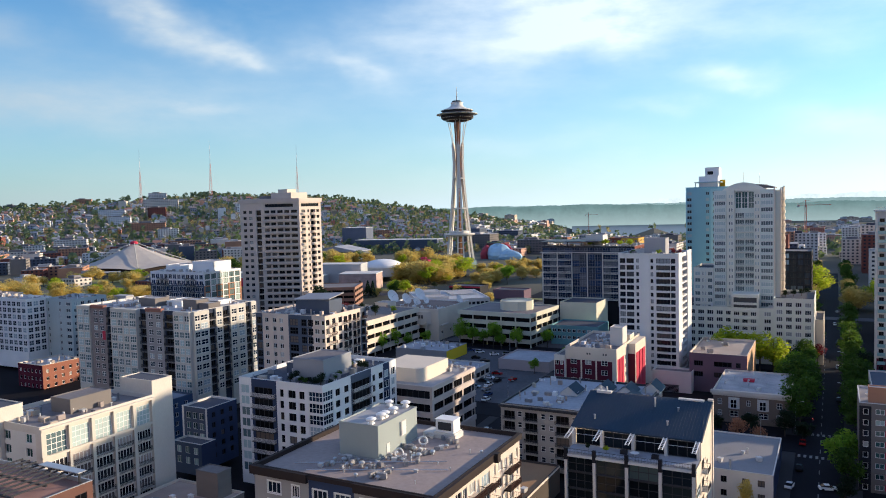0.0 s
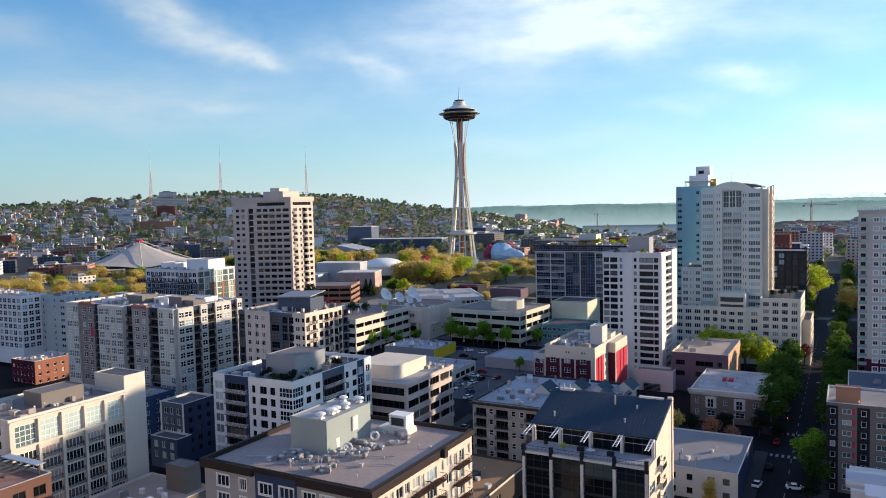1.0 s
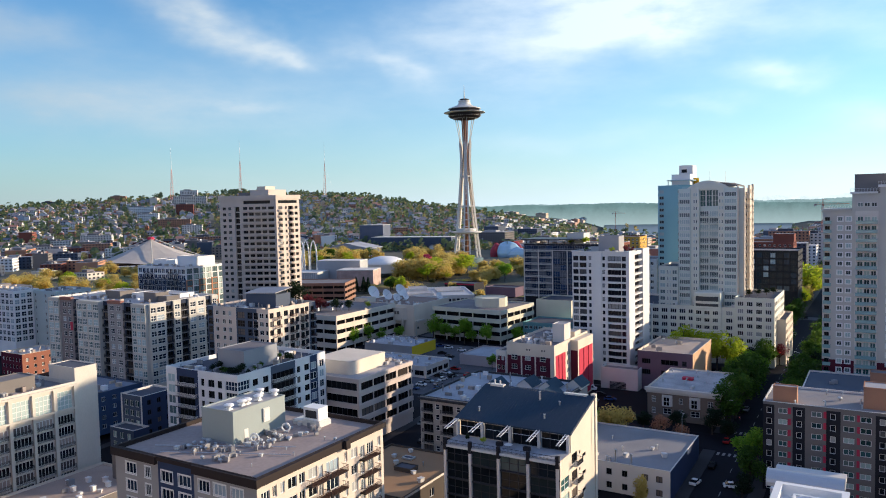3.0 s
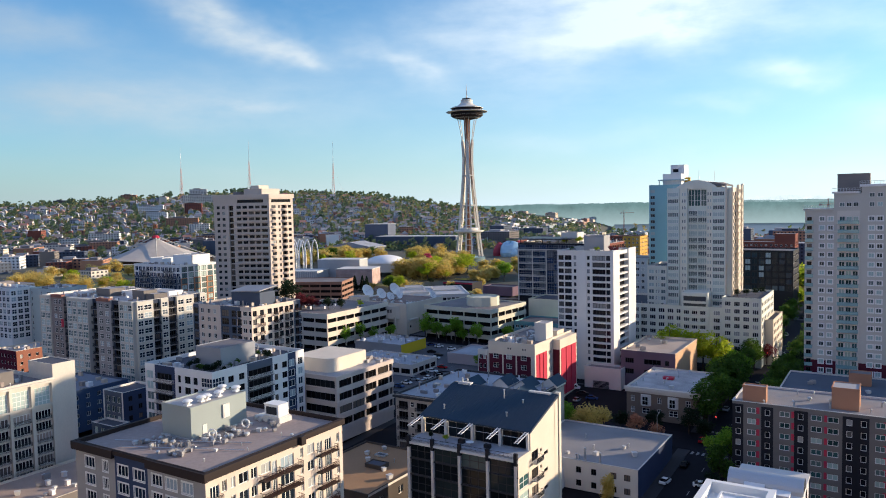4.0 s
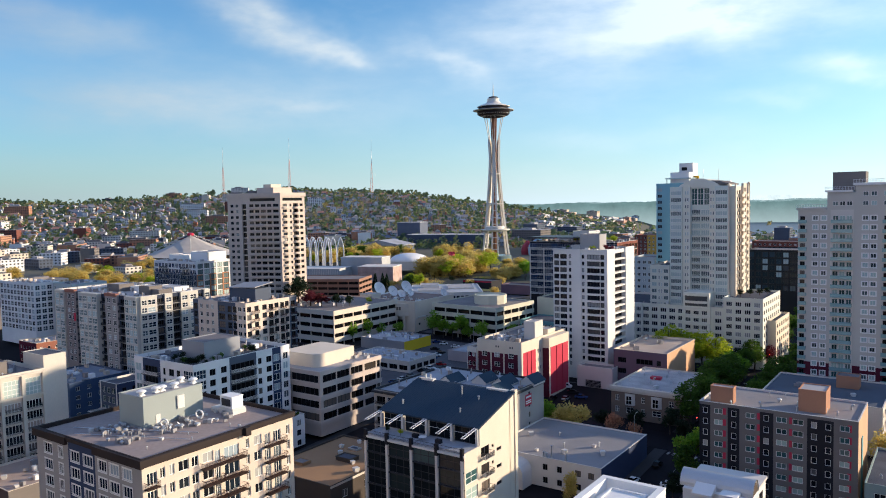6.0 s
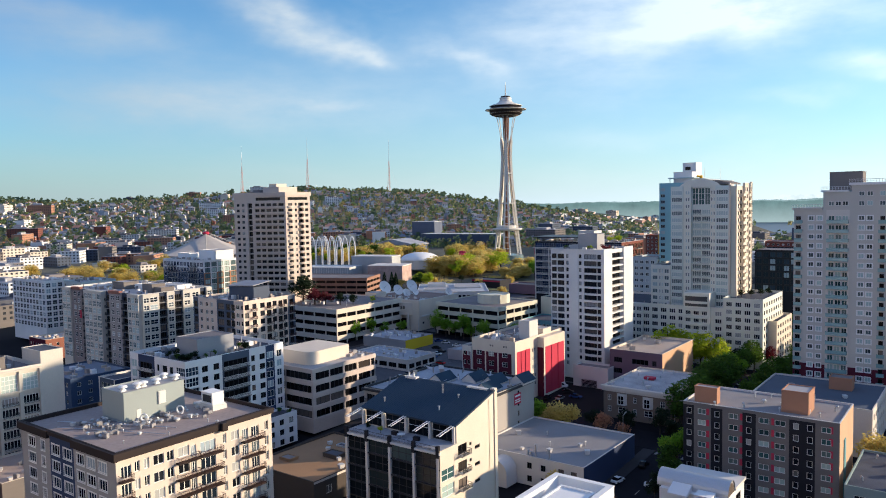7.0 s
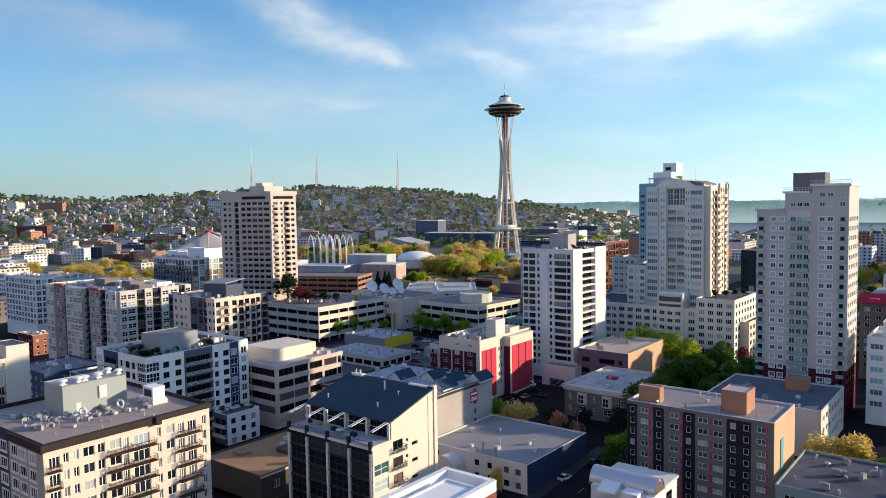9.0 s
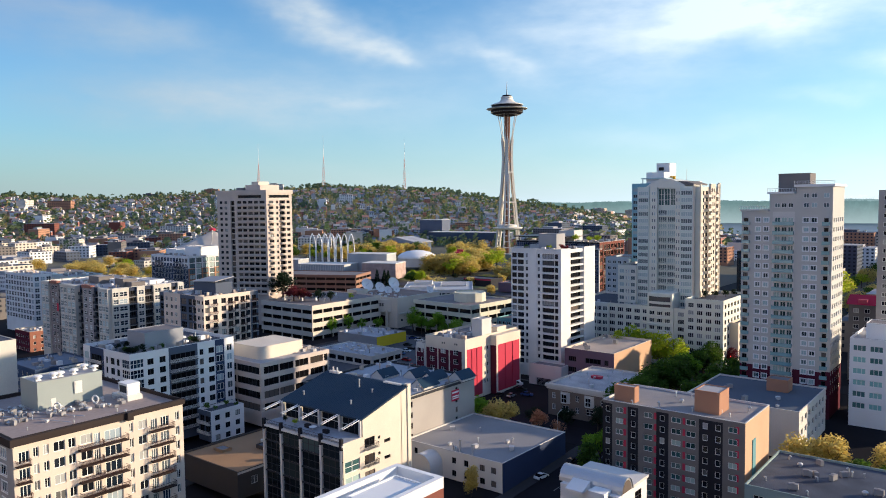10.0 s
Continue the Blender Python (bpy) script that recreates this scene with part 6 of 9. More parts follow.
for k in range(5):
    x = 3 + 8 * k
    part("dormer", Geo().box(x, x + 3, 0.4, 3.5, 29.2, 30.8), surf("raspberry_dormer", (0.46, 0.08, 0.12)) if k == 0 else bpy.data.materials["raspberry_dormer"], MR)

# ---- offices, decks and pavilions toward the tower ----
def banded(name, label, cx, cy, w, d, turn, z0, z1, levels, mat, dark, solid=1.35):
    """A parking or office block of stacked concrete bands around a dark core."""
    th = thing(name, (cx, cy, z0), label, "building", turn=turn)
    st = (z1 - z0) / levels
    # solid dark box; in the garages it stands for shade in open floors
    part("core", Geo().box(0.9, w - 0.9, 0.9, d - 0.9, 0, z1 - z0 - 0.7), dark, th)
    for k in range(levels):
        z = st * (k + 1)
        part("band", Geo().box(0, w, 0, 0.3, z - solid, z).box(0, w, d - 0.3, d, z - solid, z).box(0, 0.3, 0.3, d - 0.3, z - solid, z).box(w - 0.3, w, 0.3, d - 0.3, z - solid, z), mat, th)
        part("floor_slab", Geo().box(0.3, w - 0.3, 0.3, d - 0.3, z - solid, z - solid + 0.3), mat, th)
    n = max(2, int(w / 7))
    for k in range(n + 1):
        x = 0.3 + (w - 1.1) * k / n
        part("column", Geo().box(x, x + 0.5, 0.3, 0.8, 0, z1 - z0 - 0.1), mat, th)
    n = max(2, int(d / 7))
    for k in range(1, n + 1):
        y = 0.3 + (d - 1.1) * k / n
        part("column", Geo().box(w - 0.8, w - 0.3, y, y + 0.5, 0, z1 - z0 - 0.1), mat, th)
    part("roof", Geo().box(0.3, w - 0.3, 0.3, d - 0.3, z1 - z0 - 0.9, z1 - z0 - 0.5), ROOF, th)
    return th


OLV = surf("olive_grey_concrete", (0.64, 0.62, 0.50), var=0.12)
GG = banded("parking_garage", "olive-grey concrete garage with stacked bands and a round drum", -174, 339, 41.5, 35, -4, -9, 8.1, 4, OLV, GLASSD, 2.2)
part("drum", Geo().lathe([(8.6, 16.6), (8.6, 21.3), (8.3, 21.3), (8.3, 20.6), (0.1, 20.6)], 12, cx=25.5, cy=17.5), OLV, GG, "twelve-sided concrete drum")
g8 = block("office_wing", "olive-grey blank concrete wing", -132, -112, 378, 400, -8, 8.8, OLV, ROOFD, 0.6)
TL = block("low_building", "low teal-walled building with window rows", -128, -104, 352, 372, -9, 0.6, TEAL, ROOFD, 0.5, faces={"S": [dict(cols=even(24, 9, 1.8, 0.5), storey=3.4, top=0.8, h=1.6, rows=2)]})
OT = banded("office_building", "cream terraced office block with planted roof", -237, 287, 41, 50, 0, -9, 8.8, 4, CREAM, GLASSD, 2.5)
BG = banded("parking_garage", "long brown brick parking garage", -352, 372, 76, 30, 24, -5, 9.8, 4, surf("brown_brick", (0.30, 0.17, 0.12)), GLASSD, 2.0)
SB = block("broadcast_building", "cream concrete studio building below satellite dishes", -226, -185.5, 339, 376, -9, 7.8, CREAM, surf("rust_grey_roof", (0.27, 0.20, 0.17), var=0.25, broad=0.08), 0.6, cap=BRIGHT, faces={
    "S": [dict(cols=[(2.0, 5.0), (9.0, 5.0), (16.0, 3.6)], storey=5.2, top=2.2, h=1.8, sill=1.6, rows=3, frame=DFRAME, glass=GLASSD, bars=(4, 1))],
    "E": [dict(cols=[(3.0, 1.6), (13.0, 1.6), (22.0, 1.6)], storey=5.2, top=9.0, h=1.2, sill=1.0, rows=1, frame=DFRAME, glass=GLASSD)]})
part("portico", Geo().box(21.5, 35.5, -3.0, -0.1, 0, 0.4).box(22.2, 23.2, -2.6, -1.6, 0.4, 9.8).box(33.8, 34.8, -2.6, -1.6, 0.4, 9.8), CREAM, SB, "cream portico on thick piers")
# thin dark panel in place of the shade inside the portico opening
part("portico_recess", Geo().box(23.6, 33.4, -0.2, -0.02, 0.5, 6.4), GLASSD, SB, "dark panel standing for the shaded portico opening")
part("ribbon_window", Geo().prism([(21.4, -0.01)] + [(21.4 + 14.2 * i / 10, -0.01 - 3.3 * math.sin(math.pi * i / 10) ** 0.6) for i in range(11)] + [(35.6, -0.01)], 11.9, 13.7), GLASSD, SB, "dark curved ribbon window")
part("rounded_front", Geo().prism([(21, -0.01)] + [(21 + 15 * i / 10, -0.01 - 3.2 * math.sin(math.pi * i / 10) ** 0.6) for i in range(11)] + [(36, -0.01)], 8.6, 15.4), CREAM, SB)
for k in range(1, 10):
    part("mullion", Geo().tube((21.4 + 1.42 * k, -0.03 - 3.3 * math.sin(math.pi * k / 10) ** 0.6, 11.9), (21.4 + 1.42 * k, -0.03 - 3.3 * math.sin(math.pi * k / 10) ** 0.6, 13.7), 0.14, n=6), CREAM, SB)
roof_box(SB, 0.6, 9.0, 0.6, 9.0, 16.2, 19.0, CREAM, "roof_house", "cream roof house", ROOFL)
part("wall_hood", Geo().box(40.5, 41.3, 2.0, 10.0, 7.6, 8.3), PALE, SB, "pale hood on the blank wall")
for x, y, r, z in ((-222.6, 352.8, 3.9, 11.4), (-216, 357, 3.3, 9.8), (-211.1, 363.5, 3.7, 11.9), (-209, 356.5, 2.6, 8.6), (-204.5, 359.0, 2.2, 9.4), (-190, 372, 2.4, 8.6)):
    th = thing("satellite_dish", (x, y, 7.5), "white satellite dish on a roof mount", "satellite dish", "dishes on the studio roof")
    g = Geo()
    ring = [(r * s, 0.32 * r * s * s) for s in (0.02, 0.35, 0.65, 0.85, 1.0)]
    aim = Vector((0.85, -0.18, 0.5)).normalized()
    m = aim.to_track_quat("Z", "Y").to_matrix()
    c = Vector((0, 0, z - 7.5))
    pts = [tuple(c + m @ Vector((a * math.cos(2 * math.pi * i / 24), a * math.sin(2 * math.pi * i / 24), b))) for a, b in ring for i in range(24)]
    g.shared(pts, [(j * 24 + i, j * 24 + (i + 1) % 24, (j + 1) * 24 + (i + 1) % 24, (j + 1) * 24 + i) for j in range(4) for i in range(24)])
    part("reflector", g, BRIGHT, th)
    part("feed", Geo().tube(tuple(c), tuple(c + aim * r * 0.9), 0.09, n=5), STEEL, th)
    part("mount", Geo().tube((0, 0, 0), tuple(c), 0.4, 0.3).box(-0.9, 0.9, -0.9, 0.9, -0.2, 0.4), STEEL, th)
WR = block("exhibit_hall", "long low studio hall with a pale grey roof and window strips", 0, 45, 0, 48, -8, 4.6, PALE, surf("pale_blue_grey_roof", (0.40, 0.42, 0.45), var=0.2, broad=0.06), 0.3, cap=BRIGHT, faces={"S": [dict(cols=even(45, 16, 2.0, 0.6), storey=4.0, top=0.7, h=1.7, rows=2, frame=DFRAME, glass=GLASSD)], "E": [dict(cols=even(48, 17, 2.0, 0.4), storey=4.0, top=0.7, h=1.7, rows=2, frame=DFRAME, glass=GLASSD)]})
WR.location, WR.rotation_euler = (-226, 388, -8), (0, 0, radians(37))
for a in ((4, 20, 5, 17, 12.2, 13.9), (24, 41, 20, 42, 12.2, 13.3), (6, 18, 26, 40, 12.2, 14.7)):
    roof_box(WR, *a, PALE, "roof_house", "pale low roof house", ROOFL)
YW = block("workshop", "low workshop with a bright yellow end wall", -184, -157, 293, 314, -9.2, -4.0, GREY, ROOFB, 0.4, extra=(YELLOW,), faces={"E": [dict(cols=[], zones=[(0, 21, 0, 6, 1)])], "S": [dict(cols=[(14, 4.4), (20.5, 4.4)], storey=4.6, top=0.7, h=3.4, sill=0.1, rows=1, frame=DFRAME, glass=GLASSD)]})
W2 = block("low_building", "low office with a grey roof and wide windows", -163, -130, 262, 281, -9.4, -4.6, TANCON, ROOFB, 0.4, faces={"S": [dict(cols=even(33, 6, 4.4, 0.5), storey=4.0, top=0.7, h=2.0, rows=1, frame=DFRAME, glass=GLASSD)], "E": [dict(cols=even(19, 4, 3.6, 0.5), storey=4.0, top=0.7, h=2.0, rows=1, frame=DFRAME, glass=GLASSD)]})
W3 = block("low_building", "pink-grey blank-walled store with a flat roof", -130, -107, 290, 312, -9.2, -4.6, surf("pink_grey_stucco", (0.45, 0.38, 0.37)), ROOFB, 0.4)
W4 = block("low_building", "dark mechanic shop with a red fascia", -264, -238, 503, 519, -6, 0.4, BLACKP, ROOFD, 0.4, extra=(REDP,), faces={"S": [dict(cols=[], zones=[(0, 26, 5.2, 6.2, 1)])]})
W5 = block("low_building", "dark low restaurant building with a maroon sign", -220, -196, 487, 501, -6, 0.6, PURPLE, ROOFD, 0.4)
BLUE = surf("deep_blue_siding", (0.05, 0.085, 0.16), rough=0.6)
BL = block("apartment_building", "navy-sided low apartment block in shade", -216, -190, 152, 174, -12, 2.0, BLUE, surf("blue_grey_roof", (0.22, 0.24, 0.28), var=0.2, broad=0.1), 0.5, cap=SLATE, faces={"S": [dict(cols=even(26, 6, 1.5, 0.8), storey=3.0, top=1.0, h=1.6, rows=4)], "E": [dict(cols=even(22, 5, 1.5, 0.9), storey=3.0, top=1.0, h=1.5, rows=4, glass=GLASSB)]})
BL2 = block("apartment_building", "narrow slate apartment block with pale corner frames", -171, -161, 152, 164, -12, 5.5, SLATE, ROOFD, 0.5, extra=(NAVY, PALE), cap=PALE, faces={"S": [dict(cols=[(1.6, 1.8), (4.2, 1.8), (6.8, 1.8)], storey=3.0, top=1.4, h=2.0, rows=5, glass=GLASSG, zones=[(0, 0.7, 0, 17.5, 2), (9.3, 10, 0, 17.5, 2)])], "E": [dict(cols=even(12, 3, 1.4), storey=3.0, top=1.0, h=1.6, rows=5, frame=DFRAME, glass=GLASSD, zones=[(0, 12, 0, 17.5, 1)])]})
BL4 = block("apartment_building", "low slate wing with a pale roof edge", -169, -158, 146.5, 151.9, -12, -3.0, SLATE, ROOFD, 0.4, extra=(NAVY,), cap=PALE, faces={"S": [dict(cols=even(11, 3, 1.8, 0.6), storey=3.0, top=1.0, h=2.0, rows=3, glass=GLASSG)], "E": [dict(cols=[], zones=[(0, 5.4, 0, 9, 1)])]})
BL3 = block("apartment_building", "low building with a pink-tan gravel roof beneath the white block", -150, -128, 104, 131, -15, -6, TAUPE, surf("pink_tan_gravel", (0.42, 0.33, 0.28), var=0.2, broad=0.12), 0.5, cap=CREAM)
roof_box(BL3, 12, 19, 21.5, 26, 8.4, 15.0, TAUPE, "stair_house", "taupe stair house")
for x, y in ((5.5, 13), (8.2, 16.5), (10.4, 11), (14.6, 13.5), (15.4, 17), (17.4, 8), (12.0, 18.6)):
    part("roof_hatch", Geo().box(x, x + 1.1, y, y + 0.9, 8.5, 9.6).box(x - 0.1, x + 1.2, y - 0.1, y + 1.0, 9.6, 9.75), BRIGHT, BL3, "white roof vent box")
ST = block("apartment_building", "taupe rooftop edge with a dark pergola", -152, -122, 62, 86, -16, 13.4, surf("dark_brown_brick", (0.15, 0.08, 0.065)), surf("red_brown_roof", (0.34, 0.20, 0.165), var=0.25), 0.7, cap=STEEL, faces={"E": [dict(cols=even(24, 6, 2.4, 0.5), storey=3.1, top=1.4, h=2.0, rows=8, frame=DFRAME, glass=GLASSD)]})
for k in range(9):
    part("rafter", Geo().box(11 + 2.1 * k, 11.25 + 2.1 * k, 10, 23, 31.0, 31.3), DFRAME, ST, "dark steel pergola rafter")
for y in (10, 16, 22.6):
    part("beam", Geo().box(11, 28.4, y, y + 0.35, 30.7, 31.0), DFRAME, ST, "dark steel pergola beam")
for x in (11, 19.5, 28):
    for y in (10, 22.6):
        part("pergola_post", Geo().box(x, x + 0.3, y, y + 0.3, 28.7, 30.7), DFRAME, ST)
part("roof_canopy", Geo().box(18, 29.4, 21.6, 23.4, 31.32, 31.5), STEEL, ST, "pale metal canopy edge")
BV = thing("apartment_house", (9.6, 176.4, -13.2), "white apartment house with a barrel-vaulted roof and arched gable window", "building")
g = Geo().box(0, 13.4, 0, 14, 0, 13.2)
part("wall", g, WHITE, BV)
g = Geo()
pr = [(1.2 + 2.6 * (1 - math.cos(math.pi * k / 12)), 13.2 + 3.0 * math.sin(math.pi * k / 12)) for k in range(13)]
for (a, b), (c, e) in zip(pr, pr[1:]):
    g.face([(-1.0, a, b), (-1.0, c, e), (13.7, c, e), (13.7, a, b)][::-1])
g.face([(13.5, a, b) for a, b in pr]).face([(-0.8, a, b) for a, b in pr][::-1])
part("vault", g, STEEL, BV, "pale metal barrel vault")
part("gable_window", Geo().face([(13.56, 1.2 + 2.6 * (1 - 0.8 * math.cos(math.pi * k / 10)), 13.3 + 2.4 * math.sin(math.pi * k / 10)) for k in range(11)]), GLASSD, BV)
part("roof_edge", Geo().box(-0.3, 13.7, 6.6, 14.3, 13.2, 13.8).box(0.2, 13.2, 7.0, 13.9, 13.8, 13.81), PALE, BV)
part("skylight", Geo().shared([(2.5, -2.4, 13.4), (6.5, -2.4, 13.4), (6.5, 1.2, 14.6), (2.5, 1.2, 14.6), (2.5, 1.2, 13.2), (6.5, 1.2, 13.2), (2.5, -2.4, 13.0), (6.5, -2.4, 13.0)], [(0, 1, 2, 3), (0, 3, 4, 6), (1, 7, 5, 2), (6, 7, 1, 0)]).box(8, 11.5, -2.6, 0.6, 13.0, 14.2), BRIGHT, BV)
put_window(BV, (13.4, 0), (0, 1), (1, 0), 8.0, 9.6, 3.0, 2.2, -0.06, DFRAME, GLASSD, True, (2, 2))
GLS = block("apartment_building", "glass and brick apartment block with white roof houses", -327, -288, 276, 303, -7, 31, BRICK2, ROOFL, 0.6, extra=(SLATE, WHITE), cap=BRIGHT, faces={
    "S": [dict(cols=even(39, 12, 2.6, 0.4), storey=3.2, top=0.9, h=2.5, sill=0.4, rows=7, frame=WFRAME, glass=GLASSN, bars=(2, 1), zones=[(0, 39, 0, 32, 1), (0, 39, 32, 38, 2)], balconies=[(6, 8, 1.2), (26, 8, 1.2)], rail=DFRAME)],
    "E": [dict(cols=even(27, 6, 3.5, 0.5), storey=3.2, top=0.9, h=2.6, sill=0.4, rows=7, frame=BROWN, glass=GLASSH, bars=(2, 1), zones=[(0, 27, 31.0, 38, 2), (4.4, 8.4, 0, 31, 2), (13.2, 17.0, 0, 31, 2), (22.0, 26.0, 0, 31, 2)])]})
roof_box(GLS, 3, 14, 8, 18, 37.4, 41.0, BRIGHT, "roof_house", "white roof house", ROOFL)
roof_box(GLS, 22, 37, 9, 22, 37.4, 43.0, BRIGHT, "roof_house", "white roof house", ROOFL)
LWB = block("apartment_building", "white glass-fronted apartment block", -376, -338, 213, 226, -10, 23.2, WHITE, ROOFL, 0.6, faces={
    "S": [dict(cols=even(38, 10, 2.8, 0.4), storey=3.1, top=0.9, h=2.3, sill=0.4, rows=8, glass=GLASSB, bars=(2, 2))], "E": [dict(cols=even(13, 4, 2.4, 0.3), storey=3.1, top=0.9, h=2.3, sill=0.4, rows=8, glass=GLASSB, bars=(2, 2))]})
LWC = block("apartment_building", "pale teal apartment wing with ribbon windows", -338, -319, 223, 242, -10, 22.6, surf("pale_teal_panel", (0.46, 0.53, 0.53)), ROOFL, 0.6, faces={"S": [dict(cols=[(1, 1.2), (9.5, 1.4), (14.6, 3.2)], storey=3.1, top=0.9, h=1.7, rows=10, glass=GLASSB)], "E": [dict(cols=even(19, 5, 1.8, 0.4), storey=3.1, top=0.9, h=1.7, rows=10, glass=GLASSB)]})
DKB = block("commercial_building", "navy blank-walled commercial building", -322, -285, 232, 250, -10, 13.5, NAVY, ROOFL, 0.5)
# one brick: maroon paints the shaded south wall, browner red the sunlit east
BRK = block("apartment_house", "red brick apartment house with a flat pale roof", -318, -301, 195, 214, -12, -1.8, BRICK, ROOFL, 0.6, extra=(surf("sunlit_brown_red_brick", (0.28, 0.12, 0.085), rough=0.9, fine=9), MAROON), cap=CREAM, faces={"S": [dict(cols=even(17, 6, 1.3, 0.5), storey=3.2, top=1.2, h=1.5, rows=3, zones=[(0, 17, 0, 12, 2)])], "E": [dict(cols=even(19, 5, 1.3, 0.5), storey=3.2, top=1.2, h=1.5, rows=3, zones=[(0, 19, 0, 12, 1)])]})

# pavilions: arches, shell dome, pale halls, tent-roofed arena
AR = thing("arch_pavilion", (-470, 528, 2), "cluster of slender white open arches", "pavilion")
side = [(4.0, 0), (4.15, 8), (4.05, 14), (3.7, 19), (2.9, 23), (1.6, 26.4), (0, 28.5)]
bow = [(-a, z) for a, z in side] + [(a, z) for a, z in side[-2::-1]]
for k in range(5):
    for j in range(2):
        x0, y0 = 9.4 * k + 4.4 * j, 12.0 * j
        part("arch", Geo().sweep([(x0 + a, y0, z) for a, z in bow], 0.45), BRIGHT, AR)
        part("arch", Geo().sweep([(x0, y0 + a, z) for a, z in bow], 0.4), BRIGHT, AR)
DM = thing("shell_dome", (-355, 552, 2), "smooth white shell dome on a round hall", "dome")
part("shell", Geo().lathe([(17.6 * math.cos(math.pi / 2 * k / 12), 7.5 + 6.8 * math.sin(math.pi / 2 * k / 12)) for k in range(12)] + [(0.02, 14.3)], 40), BRIGHT, DM)
part("drum", Geo().lathe([(17.0, 0), (17.0, 7.4), (17.6, 7.5)], 40), PALE, DM)
AN = thing("arena", (-674, 552, 3), "large arena under a pale tent-like roof with a red top", "arena")
g = Geo()
cor = [(40, -30), (34, 47), (-40, 33), (-34, -47)]
mids = [(52, 10), (-2, 55), (-50, -8), (4, -53)]
eave, n = [], 10
for (a, b), (c, e), (f, h) in zip(cor, mids, cor[1:] + cor[:1]):
    eave += [(a, b, 1.5), ((a + c) / 2, (b + e) / 2, 4.0), (c, e, 5.0), ((c + f) / 2, (e + h) / 2, 4.0)]
rings = [[(x * t, y * t, 27 - (27 - z) * (1 - (1 - t) ** 1.25) ** 0.92) for x, y, z in eave] for t in (0.04, 0.2, 0.4, 0.6, 0.8, 1.0)]
m = len(eave)
g.shared([p for r in rings for p in r], [(j * m + i, (j + 1) * m + i, (j + 1) * m + (i + 1) % m, j * m + (i + 1) % m) for j in range(5) for i in range(m)])
part("roof", g, surf("pale_arena_roof", (0.46, 0.42, 0.38), rough=0.7), AN)
for x, y in cor:
    part("ridge_beam", Geo().tube((x * 0.05, y * 0.05, 27.3), (x * 0.5, y * 0.5, 14.2), 0.5, n=6).tube((x * 0.5, y * 0.5, 14.2), (x, y, 1.6), 0.5, n=6), CONCRETE, AN)
part("wall", Geo().prism([(x * 0.93, y * 0.93) for x, y, _ in eave], -3, 3), GLASSD, AN)
AN.scale = (1.13, 1.13, 1)
part("crown", Geo().lathe([(3.4, 26.4), (3.6, 28.4), (2.2, 29.4), (0.1, 29.6)], 10), REDP, AN, "red crown cap")


def hall(x, y, w, d, turn, z0, z1, mat, label, rib=None):
    """A plain exhibition hall with a coping, ribs and a low roof."""
    th = thing("exhibition_hall", (x, y, z0), label, "building", turn=turn)
    part("wall", Geo().box(0, w, 0, d, 0, z1 - z0), mat, th)
    part("coping", Geo().box(-0.3, w + 0.3, -0.3, d + 0.3, z1 - z0, z1 - z0 + 0.5), PALE, th)
    if rib:
        for k in range(int(w / rib)):
            part("pilaster", Geo().box(0.6 + rib * k, 0.95 + rib * k, -0.25, 0, 0, z1 - z0), PALE, th)
    return th


HALLW = surf("pale_grey_hall_wall", (0.42, 0.43, 0.43), var=0.12)
hall(-402, 452, 44, 24, 18, -1, 8.5, HALLW, "long pale ribbed exhibition hall", 1.6)
hall(-379, 488, 38, 18, 16, -1, 16.0, HALLW, "tall white blank exhibition hall")
hall(-344, 470, 30, 22, 20, -2, 10.5, surf("mural_wall", (0.46, 0.33, 0.29), var=0.45, broad=0.2), "low hall with a faded brown mural wall")
hall(-448, 462, 26, 18, 18, -1, 10.0, HALLW, "white blank hall beside the arches")
hall(-424, 446, 13, 1.0, 18, 1.5, 8.2, REDP, "red banner wall beside the hall")
GH = thing("theatre_hall", (-548, 700, 2), "slate theatre hall under a shallow white-edged gable roof", "building", turn=8)
part("wall", Geo().prism([(0, 0), (58, 0), (58, 34), (0, 34)], 0, 9.0), SLATE, GH)
part("gable_roof", Geo().shared([(-1.5, -1.5, 9.0), (59.5, -1.5, 9.0), (59.5, 35.5, 9.0), (-1.5, 35.5, 9.0), (-1.5, -1.5, 10.0), (59.5, -1.5, 10.0), (59.5, 35.5, 10.0), (-1.5, 35.5, 10.0), (29, -1.5, 16.0), (29, 35.5, 16.0)], [(0, 1, 5, 8, 4), (2, 3, 7, 9, 6), (4, 8, 9, 7), (8, 5, 6, 9), (1, 2, 6, 5), (3, 0, 4, 7)]), ROOFB, GH, "pale shallow gable roof")
part("gable_glazing", Geo().prism([(6, -0.3), (52, -0.3), (52, 0), (6, 0)], 2, 8.4), GLASSN, GH)
hall(-590, 850, 120, 26, 10, 4, 17.0, SLATE, "long slate theatre block")
hall(-640, 890, 38, 26, 10, 4, 33.0, surf("blue_stage_house", (0.13, 0.15, 0.20)), "windowless blue stage house")
MP = thing("museum", (-344, 770, -1), "billowing sky-blue and red metal-clad museum", "museum")
CRIM = surf("crimson_metal", (0.38, 0.06, 0.08), rough=0.45, metal=0.1)
SKYB = surf("sky_blue_metal", (0.42, 0.62, 0.74), rough=0.35, metal=0.2)
